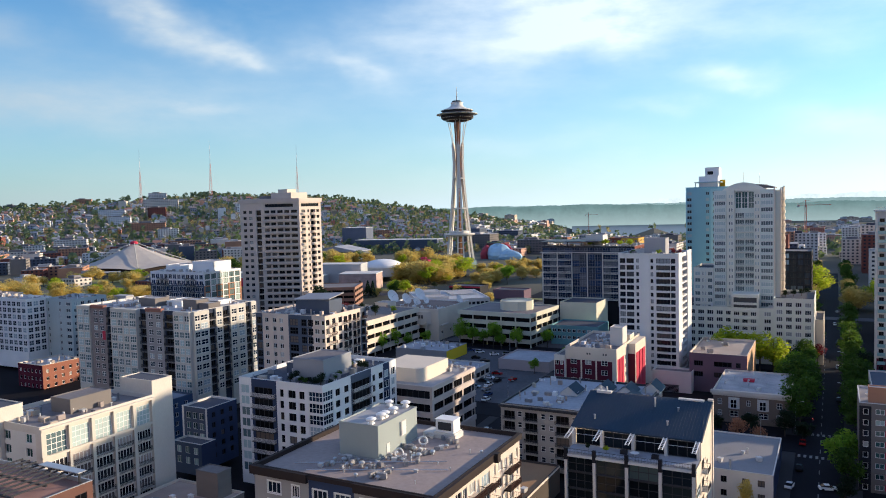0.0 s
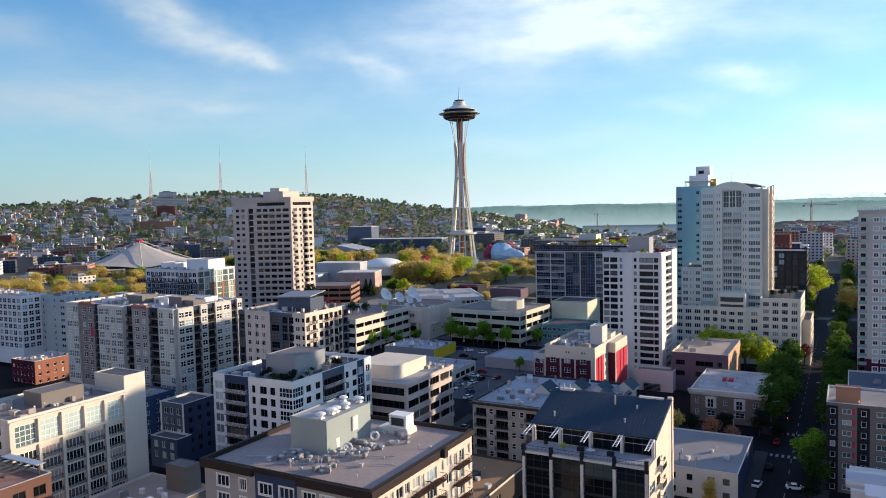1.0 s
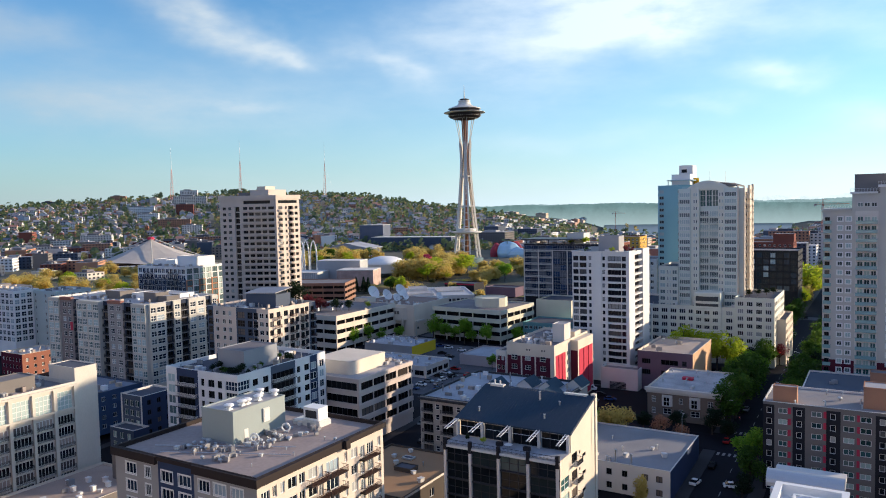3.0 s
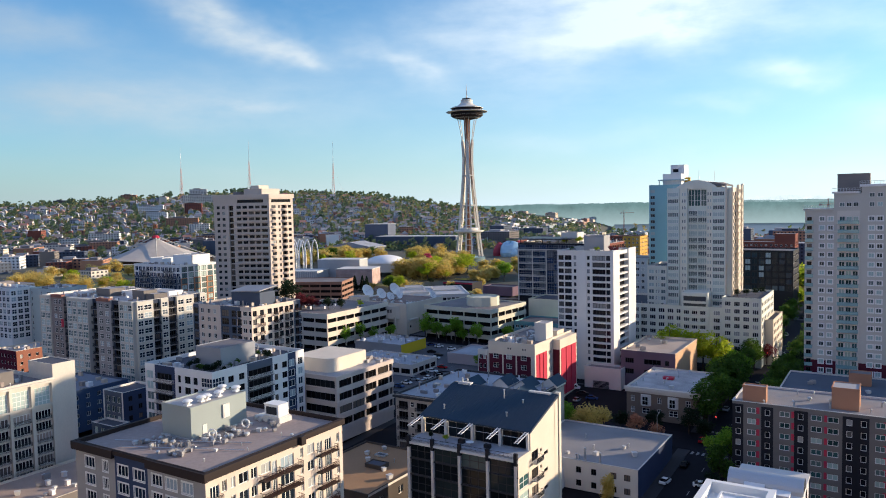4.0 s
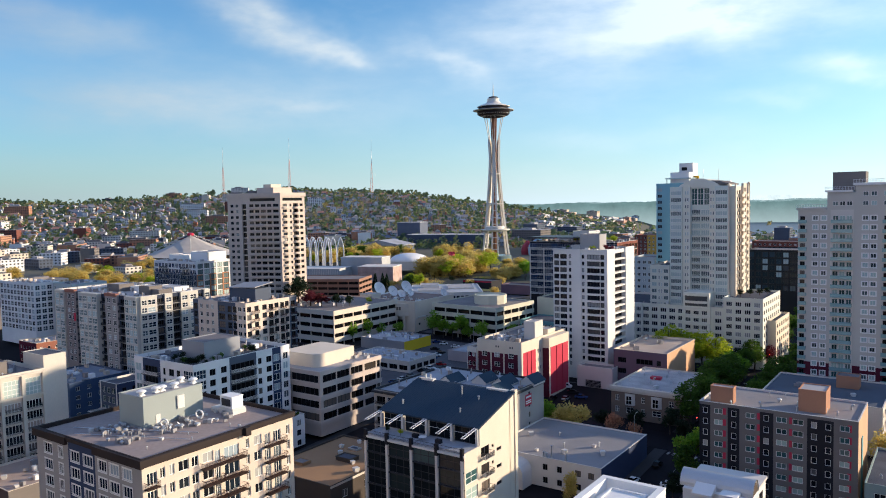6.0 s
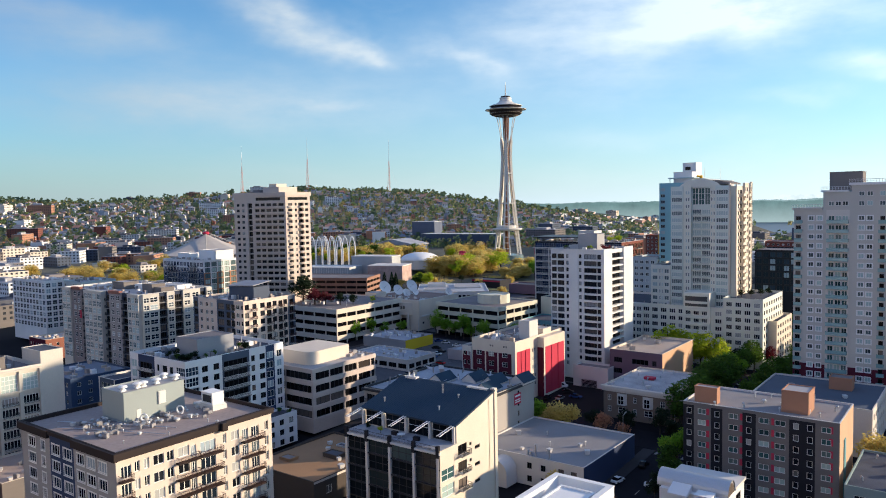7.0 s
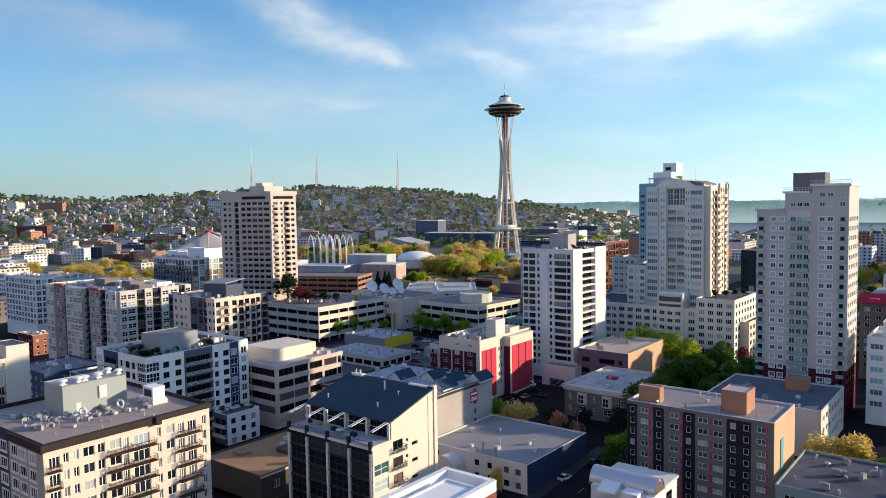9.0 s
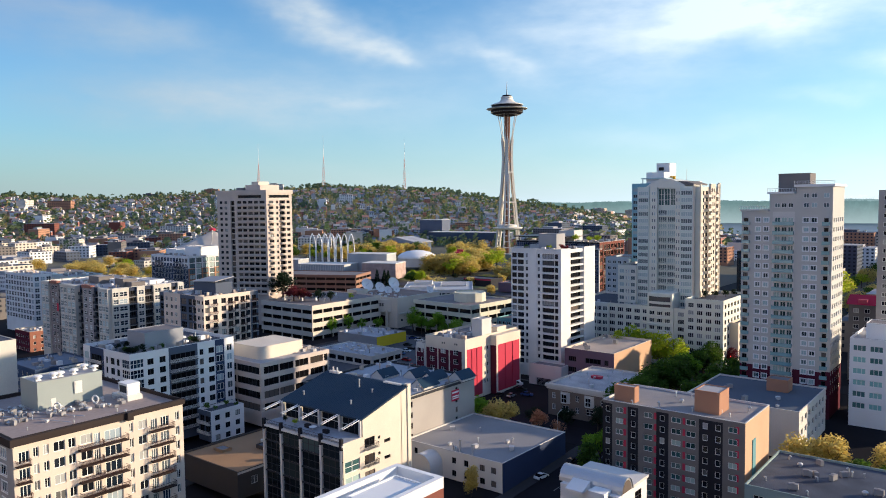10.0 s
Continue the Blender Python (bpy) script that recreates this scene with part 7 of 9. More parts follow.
for i, (x, y, rx, ry, h, mat) in enumerate(((4, 2, 13, 11, 17, SKYB), (-12, 5, 6, 9, 15.5, CRIM), (17, 0, 14, 9, 11.5, SKYB), (9, 14, 9, 7, 16.6, CRIM))):
    g = Geo()
    n = 24
    prof = [(1.0, 0), (1.08, 0.35), (0.98, 0.62), (0.72, 0.86), (0.35, 0.98), (0.02, 1.0)]
    g.shared([(x + rx * r * math.cos(2 * math.pi * k / n) * (1 + 0.16 * math.sin(3 * 2 * math.pi * k / n + i)), y + ry * r * math.sin(2 * math.pi * k / n), h * z * (1 + 0.1 * math.cos(2 * 2 * math.pi * k / n + i))) for r, z in prof for k in range(n)],
             [(j * n + k, j * n + (k + 1) % n, (j + 1) * n + (k + 1) % n, (j + 1) * n + k) for j in range(len(prof) - 1) for k in range(n)])
    part("billow", g, mat, MP)
for x, y in ((-336, 592), (-318, 566)):
    th = thing("sculpture", (x, y, 12), "round red open-work sculpture above the trees", "sculpture")
    part("petals", Geo().lathe([(0.1, -1), (2.6, 0.2), (3.4, 1.8), (2.8, 3.2), (0.3, 2.2)], 9).tube((0, 0, -12), (0, 0, 0), 0.3), REDP, th)

# ---- trees ----
def crown_geo(rng, n, size, rx, rz, zc, lobes=9, spread=0.62):
    """Leaf clumps in uneven lobes: small bent cards, each an island."""
    centres = []
    for k in range(lobes):
        a, e = rng.uniform(0, 6.283), rng.uniform(-0.8, 1.0)
        r = spread * math.sqrt(max(0.05, 1 - e * e)) * rng.uniform(0.5, 1.1)
        centres.append((rx * r * math.cos(a), rx * r * math.sin(a), zc + rz * spread * e, rng.uniform(0.34, 0.56)))
    centres.append((0, 0, zc, 0.5))
    v, f = [], []
    for i in range(n):
        cx, cy, cz, cr = centres[rng.randrange(len(centres))]
        while True:
            d = Vector((rng.uniform(-1, 1), rng.uniform(-1, 1), rng.uniform(-1, 1)))
            if 0.15 < d.length < 1:
                break
        d = d * (0.55 + 0.45 * rng.random()) / d.length ** 0.4
        c = Vector((cx + d.x * rx * cr, cy + d.y * rx * cr, cz + d.z * rz * cr))
        a = Vector((rng.gauss(0, 1), rng.gauss(0, 1), rng.gauss(0, 0.6))).normalized()
        b = a.orthogonal().normalized()
        b.rotate(Euler((rng.uniform(0, 6), rng.uniform(0, 6), 0)))
        s = size * rng.uniform(0.6, 1.3)
        k = len(v)
        v += [tuple(c - a * s), tuple(c + b * s * 0.55), tuple(c + a * s), tuple(c - b * s * 0.55)]
        f.append((k, k + 1, k + 2, k + 3))
    g = Geo()
    g.v, g.f, g.m = v, f, [0] * len(f)
    return g


def cone_geo(rng, n, size, r, h, z0):
    """Needle clumps in a narrow ragged cone."""
    v, f = [], []
    for i in range(n):
        t = rng.random() ** 0.8
        rr = r * (1 - t) ** 0.75 * rng.uniform(0.5, 1.1)
        a = rng.uniform(0, 6.283)
        c = Vector((rr * math.cos(a), rr * math.sin(a), z0 + (h - z0) * t))
        d = Vector((math.cos(a), math.sin(a), rng.uniform(-0.7, 0.2))).normalized()
        b = d.orthogonal().normalized()
        b.rotate(Euler((0, 0, rng.uniform(0, 6))))
        s = size * rng.uniform(0.6, 1.3) * (1.15 - 0.6 * t)
        k = len(v)
        v += [tuple(c - d * s), tuple(c + b * s * 0.5), tuple(c + d * s), tuple(c - b * s * 0.5)]
        f.append((k, k + 1, k + 2, k + 3))
    g = Geo()
    g.v, g.f, g.m = v, f, [0] * len(f)
    return g


def trunk_geo(rng, h, r, zc, rx):
    g = Geo().tube((0, 0, -0.3), (0.1, 0.05, h * 0.42), r, r * 0.7, 7)
    for k in range(6):
        a = 1.05 * k + rng.uniform(-0.3, 0.3)
        z = h * rng.uniform(0.3, 0.45)
        m = (rx * 0.35 * math.cos(a), rx * 0.35 * math.sin(a), z + h * 0.2)
        g.tube((0.08, 0.04, z), m, r * 0.45, r * 0.3, 5)
        g.tube(m, (rx * 0.65 * math.cos(a + 0.3), rx * 0.65 * math.sin(a + 0.3), z + h * 0.38), r * 0.3, r * 0.08, 5)
    g.tube((0.1, 0.05, h * 0.42), (0, 0, h * 0.85), r * 0.7, r * 0.1, 6)
    return g


TREES = {}


def tree(kind, x, y, h, z=None, seed=0, wide=1.0, turn=0):
    """A tree of a kind, scaled to its height; meshes are shared by variant."""
    mats = {"green": (LEAF, "green street tree in fresh spring leaf"), "fresh": (SUNLEAF, "street tree with open sun put into its green leaves"), "lime": (LIME, "lime-yellow tree in bright new leaf"), "olive": (OLIVE, "broad tree in olive-gold bud"), "rust": (RUST, "small tree with rust-red new leaves"),
            "plum": (PLUM, "small plum tree with purple leaves"), "dark": (DARKLEAF, "dark green evergreen tree"), "conifer": (DARKLEAF, "tall narrow dark green conifer")}
    key = (kind, seed % 3)
    if key not in TREES:
        rng = random.Random(100 + 7 * len(TREES))
        if kind == "conifer":
            TREES[key] = (Geo().tube((0, 0, -0.3), (0, 0, 9.4), 0.22, 0.04, 7).mesh("trunk", [BARK]), cone_geo(rng, 700, 0.55, 1.9, 10, 0.8).mesh("crown", [mats[kind][0]]))
        else:
            n = {"olive": 1500, "rust": 900}.get(kind, 1700)
            TREES[key] = (trunk_geo(rng, 10, 0.24, 6, 4.2).mesh("trunk", [BARK]), (crown_geo(rng, 2200, 0.4, 4.8, 5.0, 5.2, 12) if kind == "olive" else crown_geo(rng, n, 0.36, 4.4, 4.0, 6.1, 10)).mesh("crown", [mats[kind][0]]))
    t, c = TREES[key]
    z = gz(x, y) if z is None else z
    th = thing("tree", (x, y, z), mats[kind][1], "tree", turn=turn or (x * 37 + y * 13) % 360)
    th.scale = (h / 10 * wide, h / 10 * wide, h / 10)
    part("trunk", t, None, th)
    part("crown", c, None, th)
    return th


rng = random.Random(11)
PLANTED = [("green", -12.4, y, h, 1.15) for y, h in ((252, 9), (262, 10), (274, 11), (288, 11), (300, 10), (312, 11), (325, 9), (350, 10), (372, 11), (395, 12), (420, 12), (445, 13), (470, 13))]
PLANTED += [("green", -13.5, y, h, 1.3) for y, h in ((256, 11), (268, 12), (281, 13), (294, 13), (306, 12))] + [("green", 6.2, y, h, 1.3) for y, h in ((246, 11), (269, 11), (283, 12), (297, 12), (311, 12), (326, 12))]
PLANTED += [("green", 5.6, y, h, 1.1) for y, h in ((262, 9), (276, 9), (290, 10), (304, 10), (318, 10), (350, 10), (375, 11), (400, 11), (430, 12), (460, 13))]
PLANTED += [("fresh", 0.6, 213, 13.5, 0.95), ("green", 1.6, 205, 12, 0.9), ("green", 1.2, 220, 11.5, 0.9), ("lime", -41, 320, 20, 1.0), ("lime", -36, 322, 17, 1.0), ("lime", -28, 321, 17, 1.0), ("lime", -23, 322, 16, 1.1), ("lime", -45, 324, 13, 1.0)]
PLANTED += [("dark", -16, 329, 10, 1.0), ("dark", -22, 331, 10, 1.0), ("plum", -18, 342, 10, 0.9), ("fresh", -13, 310, 14, 1.2), ("fresh", -17, 302, 11, 1.2), ("lime", -13, 560, 25, 1.35), ("lime", -20, 580, 24, 1.3), ("olive", 12, 520, 15, 1.3), ("lime", 22, 560, 16, 1.3)]
PLANTED += [("rust", -26, 226, 9.5, 0.95), ("rust", -20.5, 227, 7.5, 0.8), ("olive", -39, 226, 12, 1.1), ("fresh", -48.5, 225, 12.5, 0.95), ("green", -54, 226, 9, 1.0), ("olive", -44, 227, 9, 1.0)]
PLANTED += [("fresh", x, y, h, 0.9) for x, y, h in ((-163, 333, 12), (-151, 332, 14), (-146.5, 331.5, 10), (-138, 331, 13), (-157, 333, 9), (-171, 335, 14), (-126, 341, 11), (-184, 322, 9), (-192, 318, 8), (-108, 318, 8), (-112, 286, 7))]
PLANTED += [("olive", 43, 241, 12.0, 1.0), ("olive", 50, 243, 11, 1.1), ("olive", 60, 250, 9, 1.1), ("green", 56, 236, 9, 1.2), ("green", 63, 240, 8, 1.2), ("green", -90, 262, 7, 1.0), ("green", -88, 250, 6, 1.0), ("fresh", -402, 286, 13, 1.5), ("fresh", -414, 296, 12, 1.4), ("green", -300, 216, 7, 1.2)]
PLANTED += [("olive", -20, 184, 8, 0.7), ("dark", 2, 232, 7, 1), ("dark", 1, 196, 8, 1)]
PLANTED += [("green", -10.8, y, h, 1.05) for y, h in ((249, 14), (259, 15), (271, 14), (284, 15), (297, 14), (315, 13), (333, 13), (360, 13), (383, 13))]
PLANTED += [("green", 4.6, y, h, 1.0) for y, h in ((254, 13), (266, 14), (279, 13), (293, 14), (308, 13), (338, 13), (362, 13), (388, 13))]
PLANTED += [("dark", -14.5, 241, 8.5, 1.2), ("dark", -24, 239, 7, 1.3), ("dark", -9.5, 238, 7, 1.2), ("dark", 7.4, 240, 9, 1.2), ("dark", 9.5, 320, 12, 1.1), ("dark", 12, 290, 9, 1.1), ("dark", -34, 236, 6.5, 1.3), ("dark", -12, 325, 10, 1.0), ("plum", 5.5, 330, 9, 1.1), ("plum", -7.5, 344, 9, 1.0)]
PLANTED += [("fresh", -196, 300, 12, 0.7), ("fresh", -195, 311, 11, 0.8), ("dark", -198, 306, 8, 0.9)]
for k, (kind, x, y, h, wide) in enumerate(PLANTED):
    tree(kind, x, y, h, None, k, wide)
for kind, x, y, h, wide in (("dark", -231, 297, 16, 1.3), ("plum", -222, 297, 9, 1.9), ("plum", -216, 299, 7.5, 1.8), ("dark", -209, 303, 7, 1.4), ("dark", -204, 307, 6, 1.3), ("lime", -200, 318, 4, 1.2), ("dark", -225, 305, 7, 1.5)):
    tree(kind, x, y, h, 8.0, 3, wide)
for kind, x, y, h in (("plum", -57, 294, 3.0), ("plum", -54.5, 293, 2.6), ("lime", -62, 293, 2.6), ("green", -72, 292, 2.4)):
    tree(kind, x, y, h, 40.6, 1, 1.2)
for x, y, h in ((-103, 414, 5), (-109, 416, 4), (-117, 415, 5), (-125, 413, 4)):
    tree("lime", x, y, h, 36.4, 1, 1.3)
for x, y, h in ((-111.4, 170, 2.4), (-108.6, 171, 1.8), (-110, 176, 2.2), (-107.6, 178, 1.6)):
    tree("green", x, y, h, -3.2, 1, 1.3)
for x, y in ((-17, 352), (-14, 356), (-20, 349), (-12, 361)):
    tree("dark", x, y, 3.2, 18.8, 2, 1.4)
for x, y in ((-318, 461), (-313, 464), (-308, 463), (-250, 660), (-246, 664), (-241, 662), (-232, 668), (-262, 655)):
    tree("conifer", x, y, 13, None, 0)
GROVES = ((26, -340, -292, 535, 600, 15, 20, 1.5, 0.94), (16, -300, -250, 545, 634, 9, 12, 1.7, 0.9), (16, -286, -228, 580, 668, 8, 12, 1.6, 0.85), (11, -425, -385, 668, 725, 12, 17, 1.4, 0.9), (7, -356, -330, 610, 652, 10, 15, 1.3, 0.9), (18, -535, -448, 600, 690, 12, 17, 1.4, 0.7))
for n, x0, x1, y0, y1, lo, hi, wide, share in GROVES:
    for k in range(n):
        tree("olive" if rng.random() < share else "lime", rng.uniform(x0, x1), rng.uniform(y0, y1), rng.uniform(lo, hi), None, k, wide)
tree("fresh", -238, 556, 17, None, 1, 1.0)
tree("fresh", -247, 575, 13, None, 2, 1.0)
tree("dark", -236, 470, 11, None, 2, 1.2)
for k in range(16):
    tree(("olive", "fresh", "olive", "dark")[k % 4], rng.uniform(-345, -205), rng.uniform(462, 535), rng.uniform(5, 8.5), None, k, 1.3)
HEDGE = ((-318, 536, 40), (-268, 540, 34), (-300, 502, 30))
for x, y, w in HEDGE:
    v = crown_geo(rng, int(w * 60), 0.4, w / 2, 1.6, 1.6, 24, 0.9)
    tagged(part("hedge", v, OLIVE, at=(x, y, gz(x, y))), "long low olive-green hedge along the park edge", "hedge")
for k in range(62):
    x, y = rng.uniform(-640, -440), rng.uniform(330, 480)
    tree("olive" if rng.random() < 0.92 else "lime", x, y, rng.uniform(9, 13), None, k, 1.7)
for k in range(26):
    x, y = rng.uniform(-600, -480), rng.uniform(560, 700)
    tree("olive" if rng.random() < 0.6 else "green", x, y, rng.uniform(10, 16), None, k, 1.6)
for k, (x, y, kind) in enumerate(((-298, 478, "green"), (-303, 486, "lime"), (-292, 484, "lime"), (-505, 560, "lime"), (-490, 565, "lime"), (-470, 600, "lime"), (-455, 590, "green"))):
    tree(kind, x, y, 12, None, k, 1.2)


# ---- the wooded hill, its houses, and the far city ----
def scatter_trees(name, label, places, mat, rng, cards=11):
    v = []
    for x, y, z, h, w in places:
        for k in range(cards):
            t = rng.random()
            rr = w * math.sqrt(rng.random()) * (1 - 0.6 * t)
            a = rng.uniform(0, 6.283)
            c = Vector((x + rr * math.cos(a), y + rr * math.sin(a), z + h * (0.18 + 0.8 * t)))
            d = Vector((rng.gauss(0, 1), rng.gauss(0, 1), rng.gauss(0, 0.8))).normalized()
            b = d.orthogonal().normalized()
            s = 0.42 * w * rng.uniform(0.7, 1.4)
            v += [tuple(c - d * s), tuple(c + b * s * 0.7), tuple(c + d * s), tuple(c - b * s * 0.7)]
    g = Geo()
    g.v, g.f, g.m = v, [(i, i + 1, i + 2, i + 3) for i in range(0, len(v), 4)], [0] * (len(v) // 4)
    return tagged(part(name, g, mat), label, "trees", kind="stuff")


def palette(name, cols, rough=0.8):
    m = bpy.data.materials.new(name)
    m.use_nodes = True
    n, l = m.node_tree.nodes, m.node_tree.links
    p = n["Principled BSDF"]
    p.inputs["Roughness"].default_value = rough
    g = n.new("ShaderNodeNewGeometry")
    r = n.new("ShaderNodeValToRGB")
    r.color_ramp.interpolation = "CONSTANT"
    e = r.color_ramp.elements
    e[0].color = (*cols[0], 1)
    e[1].position, e[1].color = 1 / len(cols), (*cols[1], 1)
    for k, c in enumerate(cols[2:], 2):
        e.new(k / len(cols)).color = (*c, 1)
    l.new(g.outputs["Random Per Island"], r.inputs[0])
    nz = n.new("ShaderNodeTexNoise")
    nz.inputs["Scale"].default_value = 0.35
    t = n.new("ShaderNodeTexCoord")
    l.new(t.outputs["Object"], nz.inputs["Vector"])
    mr = n.new("ShaderNodeMapRange")
    mr.inputs[3].default_value, mr.inputs[4].default_value = 0.75, 1.25
    l.new(nz.outputs["Fac"], mr.inputs[0])
    sc = n.new("ShaderNodeVectorMath")
    sc.operation = "SCALE"
    l.new(r.outputs[0], sc.inputs[0])
    l.new(mr.outputs[0], sc.inputs["Scale"])
    l.new(sc.outputs[0], p.inputs["Base Color"])
    return m


HOUSEWALL = palette("house_walls", [(0.80, 0.79, 0.76), (0.40, 0.41, 0.43), (0.60, 0.48, 0.36), (0.32, 0.38, 0.46), (0.48, 0.20, 0.14), (0.78, 0.77, 0.74), (0.66, 0.55, 0.42), (0.52, 0.53, 0.55), (0.55, 0.32, 0.23), (0.44, 0.50, 0.54)])
HOUSEROOF = palette("house_roofs", [(0.19, 0.19, 0.22), (0.24, 0.21, 0.20), (0.28, 0.28, 0.31), (0.24, 0.17, 0.15), (0.36, 0.35, 0.34), (0.20, 0.23, 0.28), (0.34, 0.18, 0.14)])
FLATROOF = palette("flat_roofs", [(0.42, 0.41, 0.40), (0.22, 0.21, 0.21), (0.55, 0.54, 0.53), (0.14, 0.14, 0.15), (0.34, 0.3, 0.27)])


def polar(r, yaw):
    return -r * math.sin(math.radians(yaw)), r * math.cos(math.radians(yaw))


def add_house(w, rf, win, x, y, sx, sy, h, turn, gable, rows, wing=3.0):
    z = gz(x, y)
    c, s = math.cos(turn), math.sin(turn)

    def pt(a, b, zz):
        return (x + a * c - b * s, y + a * s + b * c, z + zz)

    base = [(-sx, -sy), (sx, -sy), (sx, sy), (-sx, sy)]
    w.shared([pt(a, b, -4) for a, b in base] + [pt(a, b, h) for a, b in base], [(0, 1, 5, 4), (1, 2, 6, 5), (2, 3, 7, 6), (3, 0, 4, 7)])
    if gable:
        k = sy * 0.75
        rf.shared([pt(-sx - 0.4, -sy - 0.5, h - 0.2), pt(sx + 0.4, -sy - 0.5, h - 0.2), pt(sx + 0.4, 0, h + k), pt(-sx - 0.4, 0, h + k), pt(sx + 0.4, sy + 0.5, h - 0.2), pt(-sx - 0.4, sy + 0.5, h - 0.2)], [(0, 1, 2, 3), (3, 2, 4, 5)])
        w.shared([pt(sx, -sy, h), pt(sx, sy, h), pt(sx, 0, h + k - 0.2)], [(0, 1, 2)])
        w.shared([pt(-sx, sy, h), pt(-sx, -sy, h), pt(-sx, 0, h + k - 0.2)], [(0, 1, 2)])
    else:
        rf.shared([pt(a, b, h + 0.01) for a, b in base], [(0, 1, 2, 3)])
        rf.shared([pt(a * 0.4 - sx * 0.2, b * 0.4, h) for a, b in base] + [pt(a * 0.4 - sx * 0.2, b * 0.4, h + 2.4) for a, b in base], [(0, 1, 5, 4), (1, 2, 6, 5), (2, 3, 7, 6), (3, 0, 4, 7), (4, 5, 6, 7)])
    for k in range(rows):
        zz = h - wing * k - wing * 0.75
        if zz < 0.5:
            break
        n = max(2, int(sx * 2 / 3.6))
        for i in range(n):
            a = -sx + 2 * sx * (i + 0.28) / n
            b = a + 2 * sx * 0.46 / n
            win.face([pt(a, -sy - 0.05, zz), pt(b, -sy - 0.05, zz), pt(b, -sy - 0.05, zz + wing * 0.48), pt(a, -sy - 0.05, zz + wing * 0.48)])
        n = max(2, int(sy * 2 / 3.6))
        for i in range(n):
            a = -sy + 2 * sy * (i + 0.28) / n
            b = a + 2 * sy * 0.46 / n
            win.face([pt(sx + 0.05, a, zz), pt(sx + 0.05, b, zz), pt(sx + 0.05, b, zz + wing * 0.48), pt(sx + 0.05, a, zz + wing * 0.48)])


HILLWIN = surf("far_window_glass", (0.04, 0.045, 0.055), rough=0.15, bump=0)
w, rf, win = Geo(), Geo(), Geo()
rng = random.Random(21)
taken = []
for k in range(2100):
    r, yaw = 1000 + 1060 * rng.random() ** 0.9, rng.uniform(21, 80)
    x, y = polar(r, yaw)
    s = rng.uniform(3.4, 6.4)
    add_house(w, rf, win, x, y, s, s * rng.uniform(0.65, 0.95), rng.uniform(5.5, 9.5), math.radians(45) + (math.pi / 2 if rng.random() < 0.5 else 0), True, 2)
    taken.append((x, y))
tagged(part("hillside_houses", w, HOUSEWALL), "closely set gabled houses in whites, greys and browns", "houses", kind="stuff")
tagged(part("hillside_roofs", rf, HOUSEROOF), "dark pitched roofs of the hillside houses", "roofs", kind="stuff")
tagged(part("hillside_windows", win, HILLWIN), "small dark windows of the hillside houses", "windows", kind="stuff")
# hill leaves lifted above natural tones, distance haze put into their colours
for mat, label, n, lo, hi, seed in ((foliage("hill_spring_leaves", (0.16, 0.23, 0.09), (0.34, 0.40, 0.15)), "fresh green trees between the hillside houses", 2400, 6, 13, 1), (foliage("hill_olive_buds", (0.32, 0.28, 0.12), (0.52, 0.44, 0.20)), "olive-gold budding trees on the hillside", 2400, 6, 13, 2), (HILLGREEN, "dark evergreens on the hillside", 2000, 9, 18, 3), (foliage("hill_russet_buds", (0.30, 0.14, 0.10), (0.46, 0.25, 0.17)), "russet budding trees on the hillside", 500, 6, 11, 4)):
    rng = random.Random(30 + seed)
    places = []
    for k in range(n):
        r, yaw = (1960 + rng.uniform(-70, 90) if rng.random() < 0.16 else 960 + 1100 * rng.random()), rng.uniform(19, 80)
        x, y = polar(r, yaw)
        h = rng.uniform(lo, hi) * (1.35 if r > 1890 else 1.0)
        places.append((x, y, gz(x, y), h, h * rng.uniform(0.34, 0.55)))
    for k in range(n // 4):
        x, y = polar(rng.uniform(900, 2350), rng.uniform(-22, 24))
        h = rng.uniform(lo, hi)
        places.append((x, y, gz(x, y), h, h * rng.uniform(0.4, 0.7)))
    scatter_trees("hillside_trees", label, places, mat, rng)
# low sheds, yards and blocks around the lake
w, rf, win = Geo(), Geo(), Geo()
rng = random.Random(22)
for k in range(620):
    r, yaw = rng.uniform(880, 2350) if k % 3 else rng.uniform(2350, 3700), rng.uniform(-30, 26)
    if r > 1860 and 4 < yaw < 19.5:
        continue
    x, y = polar(r, yaw)
    if -18 < x < 14 and r < 1300:
        continue
    add_house(w, rf, win, x, y, rng.uniform(9, 26), rng.uniform(8, 14), rng.uniform(5, 13) + (6 if rng.random() < 0.2 else 0), 0 if rng.random() < 0.6 else math.pi / 2, False, 3)
tagged(part("lakeside_buildings", w, HOUSEWALL), "low pale sheds and blocks spread around the lake", "buildings", kind="stuff")
tagged(part("lakeside_roofs", rf, FLATROOF), "flat pale roofs of the lakeside sheds", "roofs", kind="stuff")
tagged(part("lakeside_windows", win, HILLWIN), "small dark windows of the lakeside sheds", "windows", kind="stuff")


FARROOFS = []


def far_block(x, y, sx, sy, h, turn, mat, roof, label, st=3.2):
    """A mid-rise block far off: walls, flat roof with a stair house, window ranks."""
    ww, rr, gg = Geo(), Geo(), Geo()
    add_house(ww, rr, gg, x, y, sx, sy, h, turn, False, int(h / st), st)
    FARROOFS.append((x - sx * 0.6, x + sx * 0.6, y - sy * 0.6, y + sy * 0.6, gz(x, y) + h, 7))
    th = thing("city_block", (0, 0, 0), label, "building")
    part("wall", ww, mat, th)
    part("roof", rr, roof, th)
    tagged(part("glazing", gg, HILLWIN, th), kind="stuff")
    return th


